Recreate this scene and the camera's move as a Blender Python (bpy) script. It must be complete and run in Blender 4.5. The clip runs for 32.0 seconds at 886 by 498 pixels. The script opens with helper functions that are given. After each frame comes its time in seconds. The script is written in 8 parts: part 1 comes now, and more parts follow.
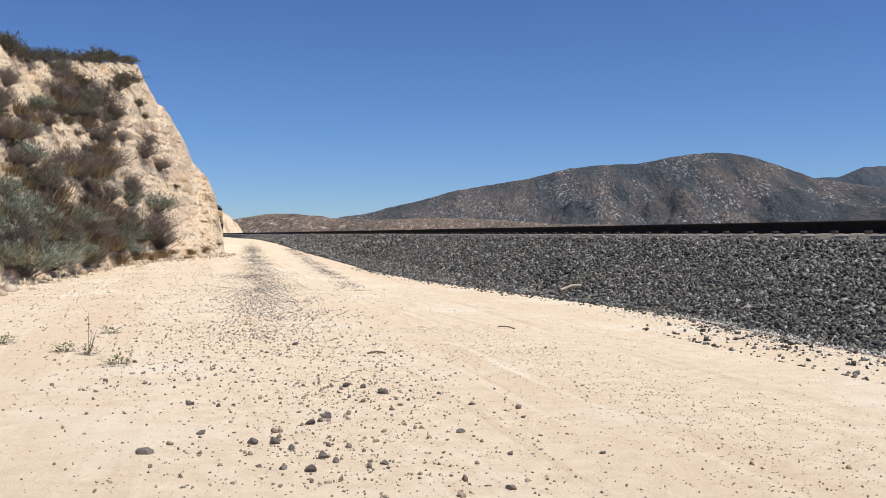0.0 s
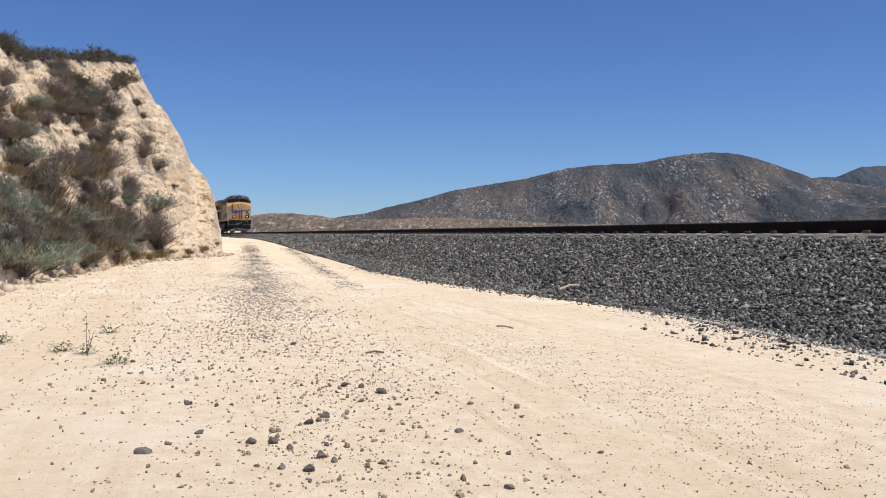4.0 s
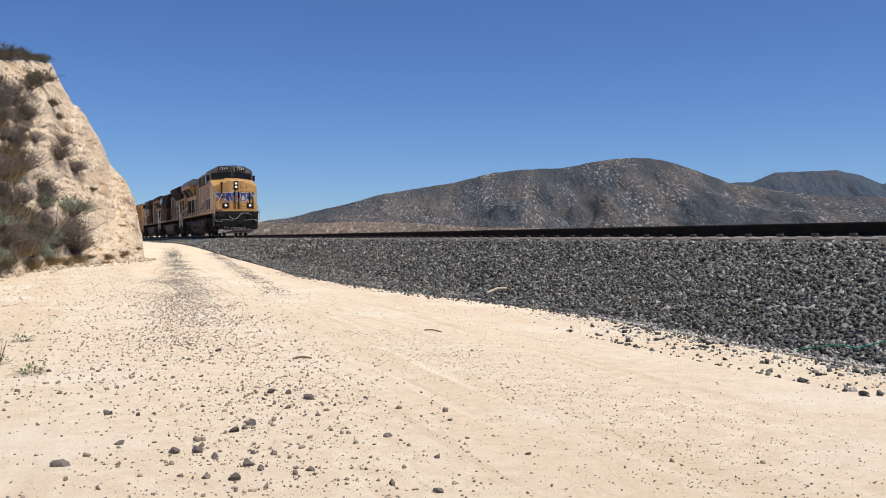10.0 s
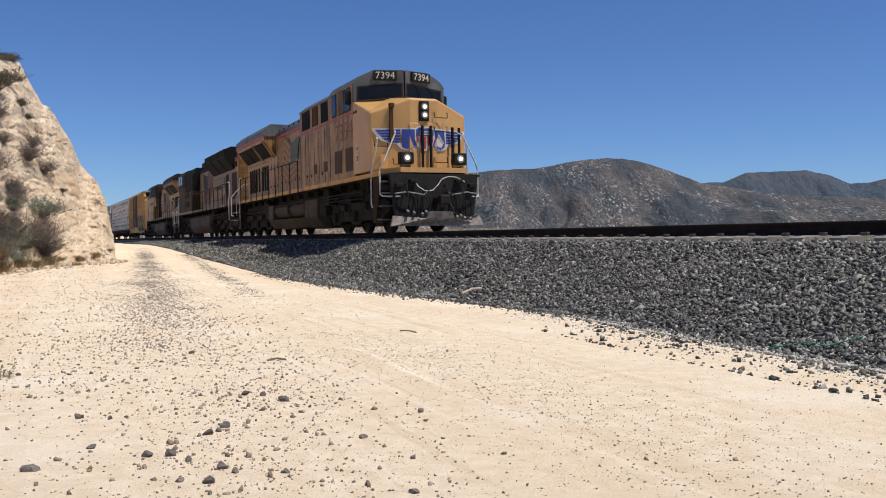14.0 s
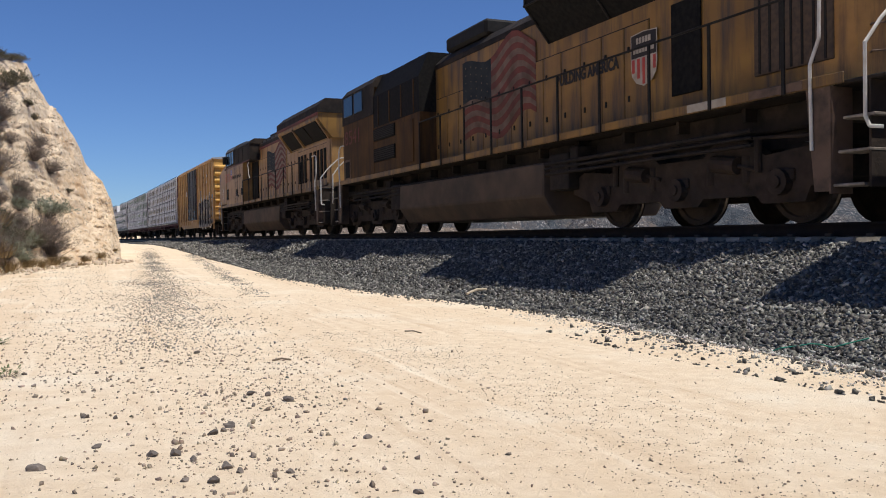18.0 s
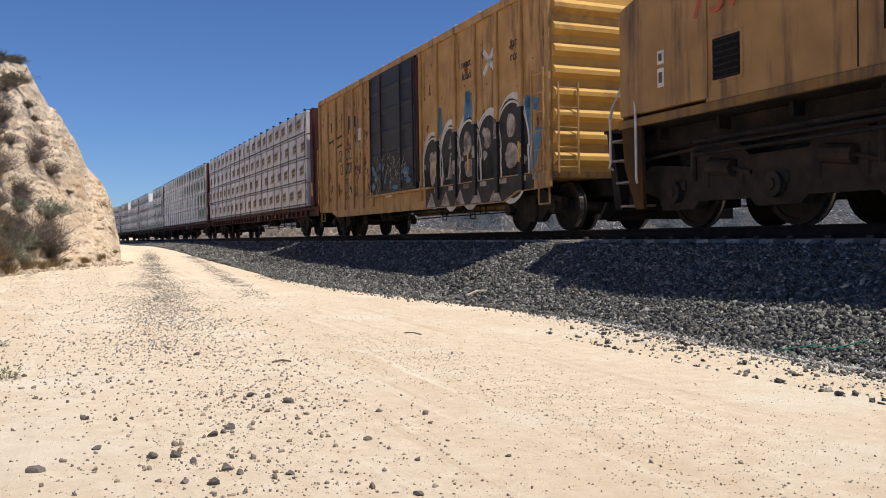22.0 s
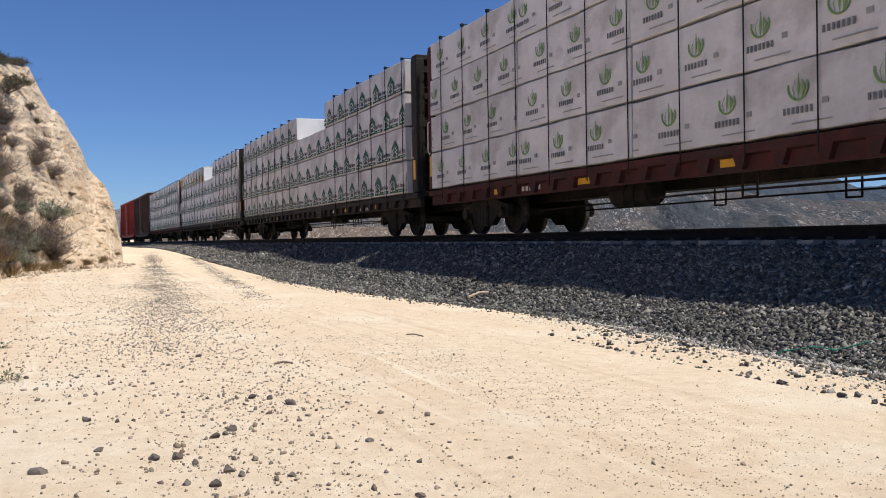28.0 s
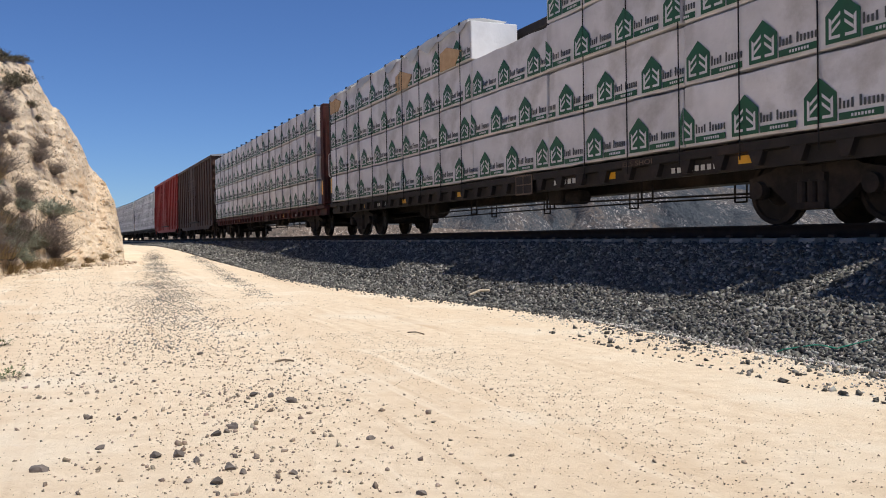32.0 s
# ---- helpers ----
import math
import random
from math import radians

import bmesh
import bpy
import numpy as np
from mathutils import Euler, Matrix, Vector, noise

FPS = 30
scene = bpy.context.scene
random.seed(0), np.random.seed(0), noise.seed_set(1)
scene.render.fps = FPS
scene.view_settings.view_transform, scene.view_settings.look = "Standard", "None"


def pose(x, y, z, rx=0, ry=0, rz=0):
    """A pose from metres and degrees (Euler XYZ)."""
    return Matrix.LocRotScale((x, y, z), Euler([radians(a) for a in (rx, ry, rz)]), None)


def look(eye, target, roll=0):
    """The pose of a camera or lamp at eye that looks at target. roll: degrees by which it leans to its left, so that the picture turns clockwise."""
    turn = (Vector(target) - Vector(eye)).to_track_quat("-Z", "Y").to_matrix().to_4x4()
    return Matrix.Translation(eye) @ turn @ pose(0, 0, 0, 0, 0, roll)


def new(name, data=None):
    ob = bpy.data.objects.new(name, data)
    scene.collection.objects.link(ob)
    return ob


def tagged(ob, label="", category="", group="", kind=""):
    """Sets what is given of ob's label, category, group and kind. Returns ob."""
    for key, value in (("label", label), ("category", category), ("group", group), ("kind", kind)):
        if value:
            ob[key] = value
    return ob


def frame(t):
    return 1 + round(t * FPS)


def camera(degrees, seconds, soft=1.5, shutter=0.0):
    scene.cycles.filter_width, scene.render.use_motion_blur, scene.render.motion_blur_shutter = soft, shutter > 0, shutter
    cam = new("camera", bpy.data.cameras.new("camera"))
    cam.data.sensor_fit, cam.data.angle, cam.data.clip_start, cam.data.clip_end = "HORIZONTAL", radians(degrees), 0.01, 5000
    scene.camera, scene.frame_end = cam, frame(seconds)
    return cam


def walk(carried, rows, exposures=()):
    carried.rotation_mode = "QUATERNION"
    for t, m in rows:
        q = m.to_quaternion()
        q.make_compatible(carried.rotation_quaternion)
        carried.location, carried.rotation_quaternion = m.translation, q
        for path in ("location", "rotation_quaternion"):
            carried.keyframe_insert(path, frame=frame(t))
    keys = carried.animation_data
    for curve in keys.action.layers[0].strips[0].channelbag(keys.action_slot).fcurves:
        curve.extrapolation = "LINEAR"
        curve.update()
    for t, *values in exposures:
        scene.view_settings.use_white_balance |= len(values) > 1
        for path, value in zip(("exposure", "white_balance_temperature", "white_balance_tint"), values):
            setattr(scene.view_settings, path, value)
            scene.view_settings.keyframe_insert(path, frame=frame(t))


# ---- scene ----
H = 1.0                       # the eye over the road
ROWS = (
    (0, 89.059, -0.150, 4.972),
    (0.5, 89.049, -0.140, 4.951),
    (1, 88.940, -0.198, 4.917),
    (1.5, 88.878, -0.232, 4.927),
    (2, 88.976, -0.170, 4.963),
    (2.5, 88.998, -0.151, 4.945),
    (3, 89.033, -0.185, 4.881),
    (3.5, 89.037, -0.165, 4.860),
    (5.5, 88.923, -0.133, 4.869),
    (6, 88.853, -0.182, 4.859),
    (6.5, 88.866, -0.128, 4.778),
    (7, 88.958, -0.122, 3.154),
    (7.5, 89.108, -0.020, 0.352),
    (8, 89.176, 0.025, -0.022),
    (8.5, 89.173, 0.046, 0.004),
    (9, 89.221, 0.012, -0.000),
    (9.5, 89.345, 0.030, 0.063),
    (10, 89.315, -0.026, 0.013),
    (10.5, 89.238, 0.021, 0.019),
    (11, 89.112, 0.000, -0.206),
    (11.5, 89.041, 0.094, -1.207),
    (12, 89.162, 0.131, -1.596),
    (12.5, 89.344, 0.183, -1.702),
    (13, 89.458, 0.165, -1.837),
    (13.5, 89.328, 0.164, -1.702),
    (14, 89.345, 0.162, -1.675),
    (14.5, 89.428, 0.128, -1.726),
    (16.5, 89.351, 0.098, -1.473),
    (17, 89.364, 0.086, -1.507),
    (17.5, 89.368, 0.101, -1.395),
    (18, 89.382, 0.083, -1.346),
    (18.5, 89.400, 0.107, -1.309),
    (19, 89.414, 0.142, -1.273),
    (19.5, 89.473, 0.130, -1.243),
    (20, 89.428, 0.137, -1.215),
    (20.5, 89.497, 0.124, -1.269),
    (21, 89.493, 0.080, -1.355),
    (21.5, 89.480, 0.095, -1.357),
    (22, 89.488, 0.080, -1.346),
    (22.5, 89.531, 0.124, -1.298),
    (23, 89.531, 0.127, -1.293),
    (23.5, 89.531, 0.127, -1.293),
    (24, 89.643, 0.174, -1.245),
    (24.5, 89.704, 0.124, -1.268),
    (25, 89.762, 0.123, -1.275),
    (25.5, 89.760, 0.111, -1.266),
    (27.5, 89.439, 0.105, -1.254),
    (28, 89.597, 0.137, -1.230),
    (28.5, 89.649, 0.099, -1.274),
    (29, 89.488, 0.083, -1.342),
    (29.5, 89.379, 0.074, -1.341),
    (30, 89.330, 0.065, -1.238),
    (30.5, 89.332, 0.082, -1.182),
    (31, 89.475, 0.099, -1.114),
    (31.5, 89.496, 0.109, -1.114),
    (32, 89.460, 0.112, -1.152)
)
cam = camera(2 * math.degrees(math.atan(784 / 1505)), 32.0, soft=1.0, shutter=0.0)
walk(cam, [(t, pose(0, 0, H, rx, ry, rz)) for t, rx, ry, rz in ROWS])

# ---- the line of the railway ----
PHI, DIST = -0.37605, 9.423   # heading of the far end of the track and its distance at s = 0
ZR = H + 0.222                # rail head
S_ = np.linspace(-420, 200, 621)
KAPPA = np.interp(S_, (-330, -200, -120, -70, 40), (0.00124, 0.00124, 0.00121, -0.0001, 0.00144))
TH_ = np.cumsum(KAPPA)
TH_ = TH_ - TH_[420] + PHI + math.pi
TX_, TY_ = np.sin(TH_), np.cos(TH_)
X_, Y_ = np.cumsum(TX_), np.cumsum(TY_)
X_ = X_ - X_[420] + DIST * math.cos(PHI)
Y_ = Y_ - Y_[420] - DIST * math.sin(PHI)
CANT = 0.92


def on_track(s, lat=0.0, z=0.0):
    """A place at arclength s, lat metres to the road's side of the centre line."""
    tx, ty = np.interp(s, S_, TX_), np.interp(s, S_, TY_)
    return Vector((np.interp(s, S_, X_) + ty * lat, np.interp(s, S_, Y_) - tx * lat, z))


def heading(s):
    return 90 - math.degrees(np.interp(s, S_, TH_))


def to_track(x, y):
    """Arrays of s and lat for places on the ground."""
    x, y = np.atleast_1d(x).astype(float), np.atleast_1d(y).astype(float)
    i = np.empty(len(x), int)
    for a in range(0, len(x), 4000):
        d = (x[a:a + 4000, None] - X_[None]) ** 2 + (y[a:a + 4000, None] - Y_[None]) ** 2
        i[a:a + 4000] = d.argmin(1)
    ex, ey = x - X_[i], y - Y_[i]
    return S_[i] + ex * TX_[i] + ey * TY_[i], ex * TY_[i] - ey * TX_[i]


# ---- light ----
SUN_AZ, SUN_EL = math.degrees(math.pi / 2 + PHI) + 47, 68.4
world = bpy.data.worlds.new("world")
scene.world = world
world.use_nodes = True
wn = world.node_tree
sky = wn.nodes.new("ShaderNodeTexSky")
sky.sky_type, sky.sun_disc = "NISHITA", False
sky.sun_elevation, sky.sun_rotation = radians(SUN_EL), radians(SUN_AZ)
sky.altitude, sky.air_density, sky.dust_density, sky.ozone_density = 1200, 1.0, 0.0, 2.0
bg = wn.nodes["Background"]
bg.inputs["Strength"].default_value = 0.083
tint = wn.nodes.new("ShaderNodeMix")
tint.data_type, tint.blend_type = "RGBA", "MULTIPLY"
tint.inputs[0].default_value, tint.inputs[7].default_value = 1.0, (0.60, 0.82, 1.22, 1)
wn.links.new(sky.outputs[0], tint.inputs[6])
wn.links.new(tint.outputs[2], bg.inputs["Color"])
sun = new("sun", bpy.data.lights.new("sun", "SUN"))
sun.data.energy, sun.data.angle, sun.data.color = 4.8, radians(0.53), (1.0, 0.95, 0.86)
sa, se = radians(SUN_AZ), radians(SUN_EL)
sun.matrix_world = look((40 * math.sin(sa) * math.cos(se), 40 * math.cos(sa) * math.cos(se), 40 * math.sin(se)), (0, 0, 0))
scene.view_settings.exposure = 0.0


# ---- materials ----
def mat(name, col, rough=0.7, metal=0.0, col2=None, scale=4.0, detail=6.0, bump=0.0, bscale=30.0, col3=None, scale3=0.7, amount3=0.5, space="Object", spec=0.4, vary=0.0, streak=0.0, bdist=0.02):
    """A surface with grain at two scales: col to col2 by fine noise, col3 in large stains."""
    m = bpy.data.materials.new(name)
    m.use_nodes = True
    n, l = m.node_tree.nodes, m.node_tree.links
    b = n["Principled BSDF"]
    b.inputs["Roughness"].default_value, b.inputs["Metallic"].default_value = rough, metal
    b.inputs["Specular IOR Level"].default_value = spec
    co = n.new("ShaderNodeTexCoord").outputs[space]
    a = n.new("ShaderNodeTexNoise")
    a.inputs["Scale"].default_value, a.inputs["Detail"].default_value = scale, detail
    l.new(co, a.inputs["Vector"])
    r = n.new("ShaderNodeValToRGB")
    r.color_ramp.elements[0].position, r.color_ramp.elements[1].position = 0.35, 0.68
    r.color_ramp.elements[0].color = (*col, 1)
    r.color_ramp.elements[1].color = (*(col2 or [c * 0.8 for c in col]), 1)
    l.new(a.outputs["Fac"], r.inputs["Fac"])
    out = r.outputs["Color"]
    if col3:
        a3 = n.new("ShaderNodeTexNoise")
        a3.inputs["Scale"].default_value, a3.inputs["Detail"].default_value, a3.inputs["Roughness"].default_value = scale3, 8, 0.65
        if streak:
            ms = n.new("ShaderNodeMapping")
            ms.inputs["Scale"].default_value = (streak, streak, 0.3)
            l.new(co, ms.inputs["Vector"])
            l.new(ms.outputs["Vector"], a3.inputs["Vector"])
        else:
            l.new(co, a3.inputs["Vector"])
        r3 = n.new("ShaderNodeValToRGB")
        r3.color_ramp.elements[0].position, r3.color_ramp.elements[1].position = 0.62 - amount3 * 0.3, 0.75 - amount3 * 0.2
        l.new(a3.outputs["Fac"], r3.inputs["Fac"])
        mx = n.new("ShaderNodeMix")
        mx.data_type = "RGBA"
        l.new(r3.outputs["Color"], mx.inputs[0])
        l.new(out, mx.inputs[6])
        mx.inputs[7].default_value = (*col3, 1)
        out = mx.outputs[2]
    if vary:
        oi = n.new("ShaderNodeObjectInfo")
        hs = n.new("ShaderNodeHueSaturation")
        mr = n.new("ShaderNodeMapRange")
        mr.inputs[3].default_value, mr.inputs[4].default_value = 1 - vary, 1 + vary
        l.new(oi.outputs["Random"], mr.inputs[0])
        l.new(mr.outputs[0], hs.inputs["Value"])
        l.new(out, hs.inputs["Color"])
        out = hs.outputs["Color"]
    l.new(out, b.inputs["Base Color"])
    if bump:
        nb = n.new("ShaderNodeTexNoise")
        nb.inputs["Scale"].default_value, nb.inputs["Detail"].default_value, nb.inputs["Roughness"].default_value = bscale, 8, 0.72 if bdist > 0.02 else 0.5
        l.new(co, nb.inputs["Vector"])
        bp = n.new("ShaderNodeBump")
        bp.inputs["Strength"].default_value, bp.inputs["Distance"].default_value = min(bump, 1.0), bdist
        l.new(nb.outputs["Fac"], bp.inputs["Height"])
        l.new(bp.outputs["Normal"], b.inputs["Normal"])
    return m


def glow(name, col, strength):
    m = bpy.data.materials.new(name)
    m.use_nodes = True
    b = m.node_tree.nodes["Principled BSDF"]
    b.inputs["Base Color"].default_value = (*col, 1)
    b.inputs["Emission Color"].default_value = (*col, 1)
    b.inputs["Emission Strength"].default_value = strength
    return m


# ---- mesh helpers ----
def box(bm, cx, cy, cz, sx, sy, sz, bevel=0.0, m=None):
    """A box by its centre and sizes, its edges bevelled."""
    r = bmesh.ops.create_cube(bm, size=1.0, matrix=(m or Matrix()) @ Matrix.Translation((cx, cy, cz)) @ Matrix.Diagonal((sx, sy, sz, 1)))
    if bevel:
        es = list({e for v in r["verts"] for e in v.link_edges})
        bmesh.ops.bevel(bm, geom=es, offset=bevel, segments=1, affect="EDGES", profile=0.5)


def rod(bm, a, b, r, seg=8, r2=None):
    """A round bar from a to b."""
    a, b = Vector(a), Vector(b)
    q = (b - a).to_track_quat("Z", "Y").to_matrix().to_4x4()
    bmesh.ops.create_cone(bm, cap_ends=True, segments=seg, radius1=r, radius2=r if r2 is None else r2, depth=(b - a).length,
                          matrix=Matrix.Translation((a + b) / 2) @ q)


def pipe(bm, pts, r, seg=6):
    for a, b in zip(pts, pts[1:]):
        rod(bm, a, b, r, seg)


def prism(bm, outline, x0, x1, axis="x"):
    """An outline (pairs) drawn out from x0 to x1 along an axis."""
    def put(u, v, w):
        return {"x": (w, u, v), "y": (u, w, v), "z": (u, v, w)}[axis]
    a = [bm.verts.new(put(u, v, x0)) for u, v in outline]
    b = [bm.verts.new(put(u, v, x1)) for u, v in outline]
    n = len(outline)
    bm.faces.new(a)
    bm.faces.new(b[::-1])
    for i in range(n):
        bm.faces.new((a[i], b[i], b[(i + 1) % n], a[(i + 1) % n]))


def finish(bm, name, material, smooth=False):
    bmesh.ops.recalc_face_normals(bm, faces=bm.faces)
    me = bpy.data.meshes.new(name)
    bm.to_mesh(me)
    bm.free()
    for m in (material if isinstance(material, (list, tuple)) else [material]):
        me.materials.append(m)
    if smooth:
        me.polygons.foreach_set("use_smooth", [True] * len(me.polygons))
    return me


def part(name, bm, material, parent, label="", smooth=False):
    """Links a bmesh as one mesh object under a thing or a part."""
    ob = new(name, finish(bm, name, material, smooth))
    ob.parent = parent
    if label:
        ob["label"] = label
    return ob


def grid_mesh(name, P, material, smooth=True):
    """A sheet from an array of places [rows, columns, 3]."""
    nr, nc = P.shape[:2]
    me = bpy.data.meshes.new(name)
    i = np.arange(nr * nc).reshape(nr, nc)
    q = np.stack([i[:-1, :-1], i[1:, :-1], i[1:, 1:], i[:-1, 1:]], -1).reshape(-1, 4)
    me.vertices.add(nr * nc)
    me.vertices.foreach_set("co", P.reshape(-1).astype(np.float32))
    me.loops.add(q.size)
    me.loops.foreach_set("vertex_index", q.reshape(-1).astype(np.int32))
    me.polygons.add(len(q))
    me.polygons.foreach_set("loop_start", (np.arange(len(q)) * 4).astype(np.int32))
    me.update(calc_edges=True)
    if smooth:
        me.polygons.foreach_set("use_smooth", [True] * len(q))
    me.materials.append(material)
    return me


def soup(name, V, Fc, material, smooth=False):
    """A mesh from arrays of vertices and triangles."""
    me = bpy.data.meshes.new(name)
    me.vertices.add(len(V))
    me.vertices.foreach_set("co", np.asarray(V, np.float32).reshape(-1))
    me.loops.add(Fc.size)
    me.loops.foreach_set("vertex_index", Fc.reshape(-1).astype(np.int32))
    me.polygons.add(len(Fc))
    me.polygons.foreach_set("loop_start", (np.arange(len(Fc)) * Fc.shape[1]).astype(np.int32))
    me.update(calc_edges=True)
    if smooth:
        me.polygons.foreach_set("use_smooth", [True] * len(Fc))
    me.materials.append(material)
    return me


def hash2(ix, iy, seed):
    h = (ix.astype(np.int64) * 374761393 + iy.astype(np.int64) * 668265263 + seed * 1274126177) & 0xFFFFFFFF
    h = ((h ^ (h >> 13)) * 1274126177) & 0xFFFFFFFF
    return ((h ^ (h >> 16)) & 0xFFFFFF) / float(0xFFFFFF)


def vnoise(x, y, seed=0):
    """Smooth value noise, 0 to 1, on arrays."""
    ix, iy = np.floor(x), np.floor(y)
    fx, fy = x - ix, y - iy
    fx, fy = fx * fx * (3 - 2 * fx), fy * fy * (3 - 2 * fy)
    a, b = hash2(ix, iy, seed), hash2(ix + 1, iy, seed)
    c, d = hash2(ix, iy + 1, seed), hash2(ix + 1, iy + 1, seed)
    return (a * (1 - fx) + b * fx) * (1 - fy) + (c * (1 - fx) + d * fx) * fy


def fbm(x, y, seed=0, octaves=5, gain=0.5):
    s, a, t = np.zeros(np.broadcast(x, y).shape), 1.0, 0.0
    for k in range(octaves):
        s, t = s + a * vnoise(x * 2 ** k + 17.3 * k, y * 2 ** k - 9.1 * k, seed + k), t + a
        a *= gain
    return s / t


def step(a, b, x):
    u = np.clip((x - a) / (b - a), 0, 1)
    return u * u * (3 - 2 * u)


# ---- ground, road and railway bed ----
def toe_lat(s):
    return 3.55 + 0.95 * step(-8, -22, s) + 0.32 * step(-10, -4.5, s)


def bank_z(s, lat, base, top):
    """Height of the ballast bank: a level shoulder, a steep face and a low apron out to the toe."""
    a, tl = np.abs(lat), toe_lat(s)
    knee = np.minimum(3.45 + 0.30 * step(-12, -6, s), tl - 0.12)
    low = base + np.where(tl > 3.9, 0.13, 0.08)
    face = top + (low - top) * np.clip((a - 1.80) / (knee - 1.80), 0, 1)
    apron = low + (base - low) * np.clip((a - knee) / (tl - knee), 0, 1.6)
    z = np.where(a < knee, face, apron)
    return z + 0.05 * (fbm(s * 1.3, lat * 1.3, 8, 3) - 0.5) * (a > 1.8)


def ground_z(x, y):
    far = x * math.sin(PHI) + y * math.cos(PHI)
    rise = 0.72 * step(16, 58, far)
    soft = 0.05 * (fbm(x * 0.35, y * 0.35, 3, 3) - 0.5) * step(2.0, 6.0, np.hypot(x, y))
    return rise + soft


def sand_material():
    """Pale dusty ground with lanes along the road, damp-looking tan wheel lines and fine dark grit."""
    m = mat("sand", (0.662, 0.530, 0.380), 0.95, col2=(0.748, 0.624, 0.468), scale=7, detail=10, spec=0.1)
    n, l = m.node_tree.nodes, m.node_tree.links
    b = n["Principled BSDF"]
    base_col = b.inputs["Base Color"].links[0].from_socket
    co = n.new("ShaderNodeTexCoord").outputs["Object"]
    mp = n.new("ShaderNodeMapping")
    mp.vector_type = "TEXTURE"
    mp.inputs["Rotation"].default_value = (0, 0, -PHI)
    mp.inputs["Scale"].default_value = (1.0, 24.0, 1.0)
    l.new(co, mp.inputs["Vector"])

    def noise_ramp(vec, scale, detail, lo, hi, rough=0.6):
        a = n.new("ShaderNodeTexNoise")
        a.inputs["Scale"].default_value, a.inputs["Detail"].default_value, a.inputs["Roughness"].default_value = scale, detail, rough
        l.new(vec, a.inputs["Vector"])
        r = n.new("ShaderNodeValToRGB")
        r.color_ramp.elements[0].position, r.color_ramp.elements[1].position = lo, hi
        l.new(a.outputs["Fac"], r.inputs["Fac"])
        return r.outputs["Color"], a.outputs["Fac"]

    def mix(fac, a, b_col):
        x = n.new("ShaderNodeMix")
        x.data_type = "RGBA"
        l.new(fac, x.inputs[0])
        l.new(a, x.inputs[6])
        x.inputs[7].default_value = (*b_col, 1)
        return x.outputs[2]
    lane, _ = noise_ramp(mp.outputs["Vector"], 0.75, 5, 0.50, 0.68)
    col = mix(lane, base_col, (0.655, 0.508, 0.352))
    rut, _ = noise_ramp(mp.outputs["Vector"], 3.4, 6, 0.56, 0.70, 0.65)
    col = mix(rut, col, (0.60, 0.457, 0.314))
    dust, _ = noise_ramp(mp.outputs["Vector"], 5.5, 4, 0.58, 0.74, 0.6)
    col = mix(dust, col, (0.79, 0.684, 0.535))
    pale, _ = noise_ramp(co, 0.6, 8, 0.52, 0.72)
    col = mix(pale, col, (0.755, 0.668, 0.532))
    grit, _ = noise_ramp(co, 95, 4, 0.60, 0.70, 0.75)
    col = mix(grit, col, (0.50, 0.39, 0.285))
    grit2, _ = noise_ramp(co, 32, 6, 0.665, 0.72, 0.8)
    col = mix(grit2, col, (0.34, 0.27, 0.20))
    l.new(col, b.inputs["Base Color"])
    h = n.new("ShaderNodeTexNoise")
    h.inputs["Scale"].default_value, h.inputs["Detail"].default_value, h.inputs["Roughness"].default_value = 16, 12, 0.72
    l.new(co, h.inputs["Vector"])
    bp = n.new("ShaderNodeBump")
    bp.inputs["Strength"].default_value, bp.inputs["Distance"].default_value = 0.75, 0.034
    l.new(h.outputs["Fac"], bp.inputs["Height"])
    l.new(bp.outputs["Normal"], b.inputs["Normal"])
    return m


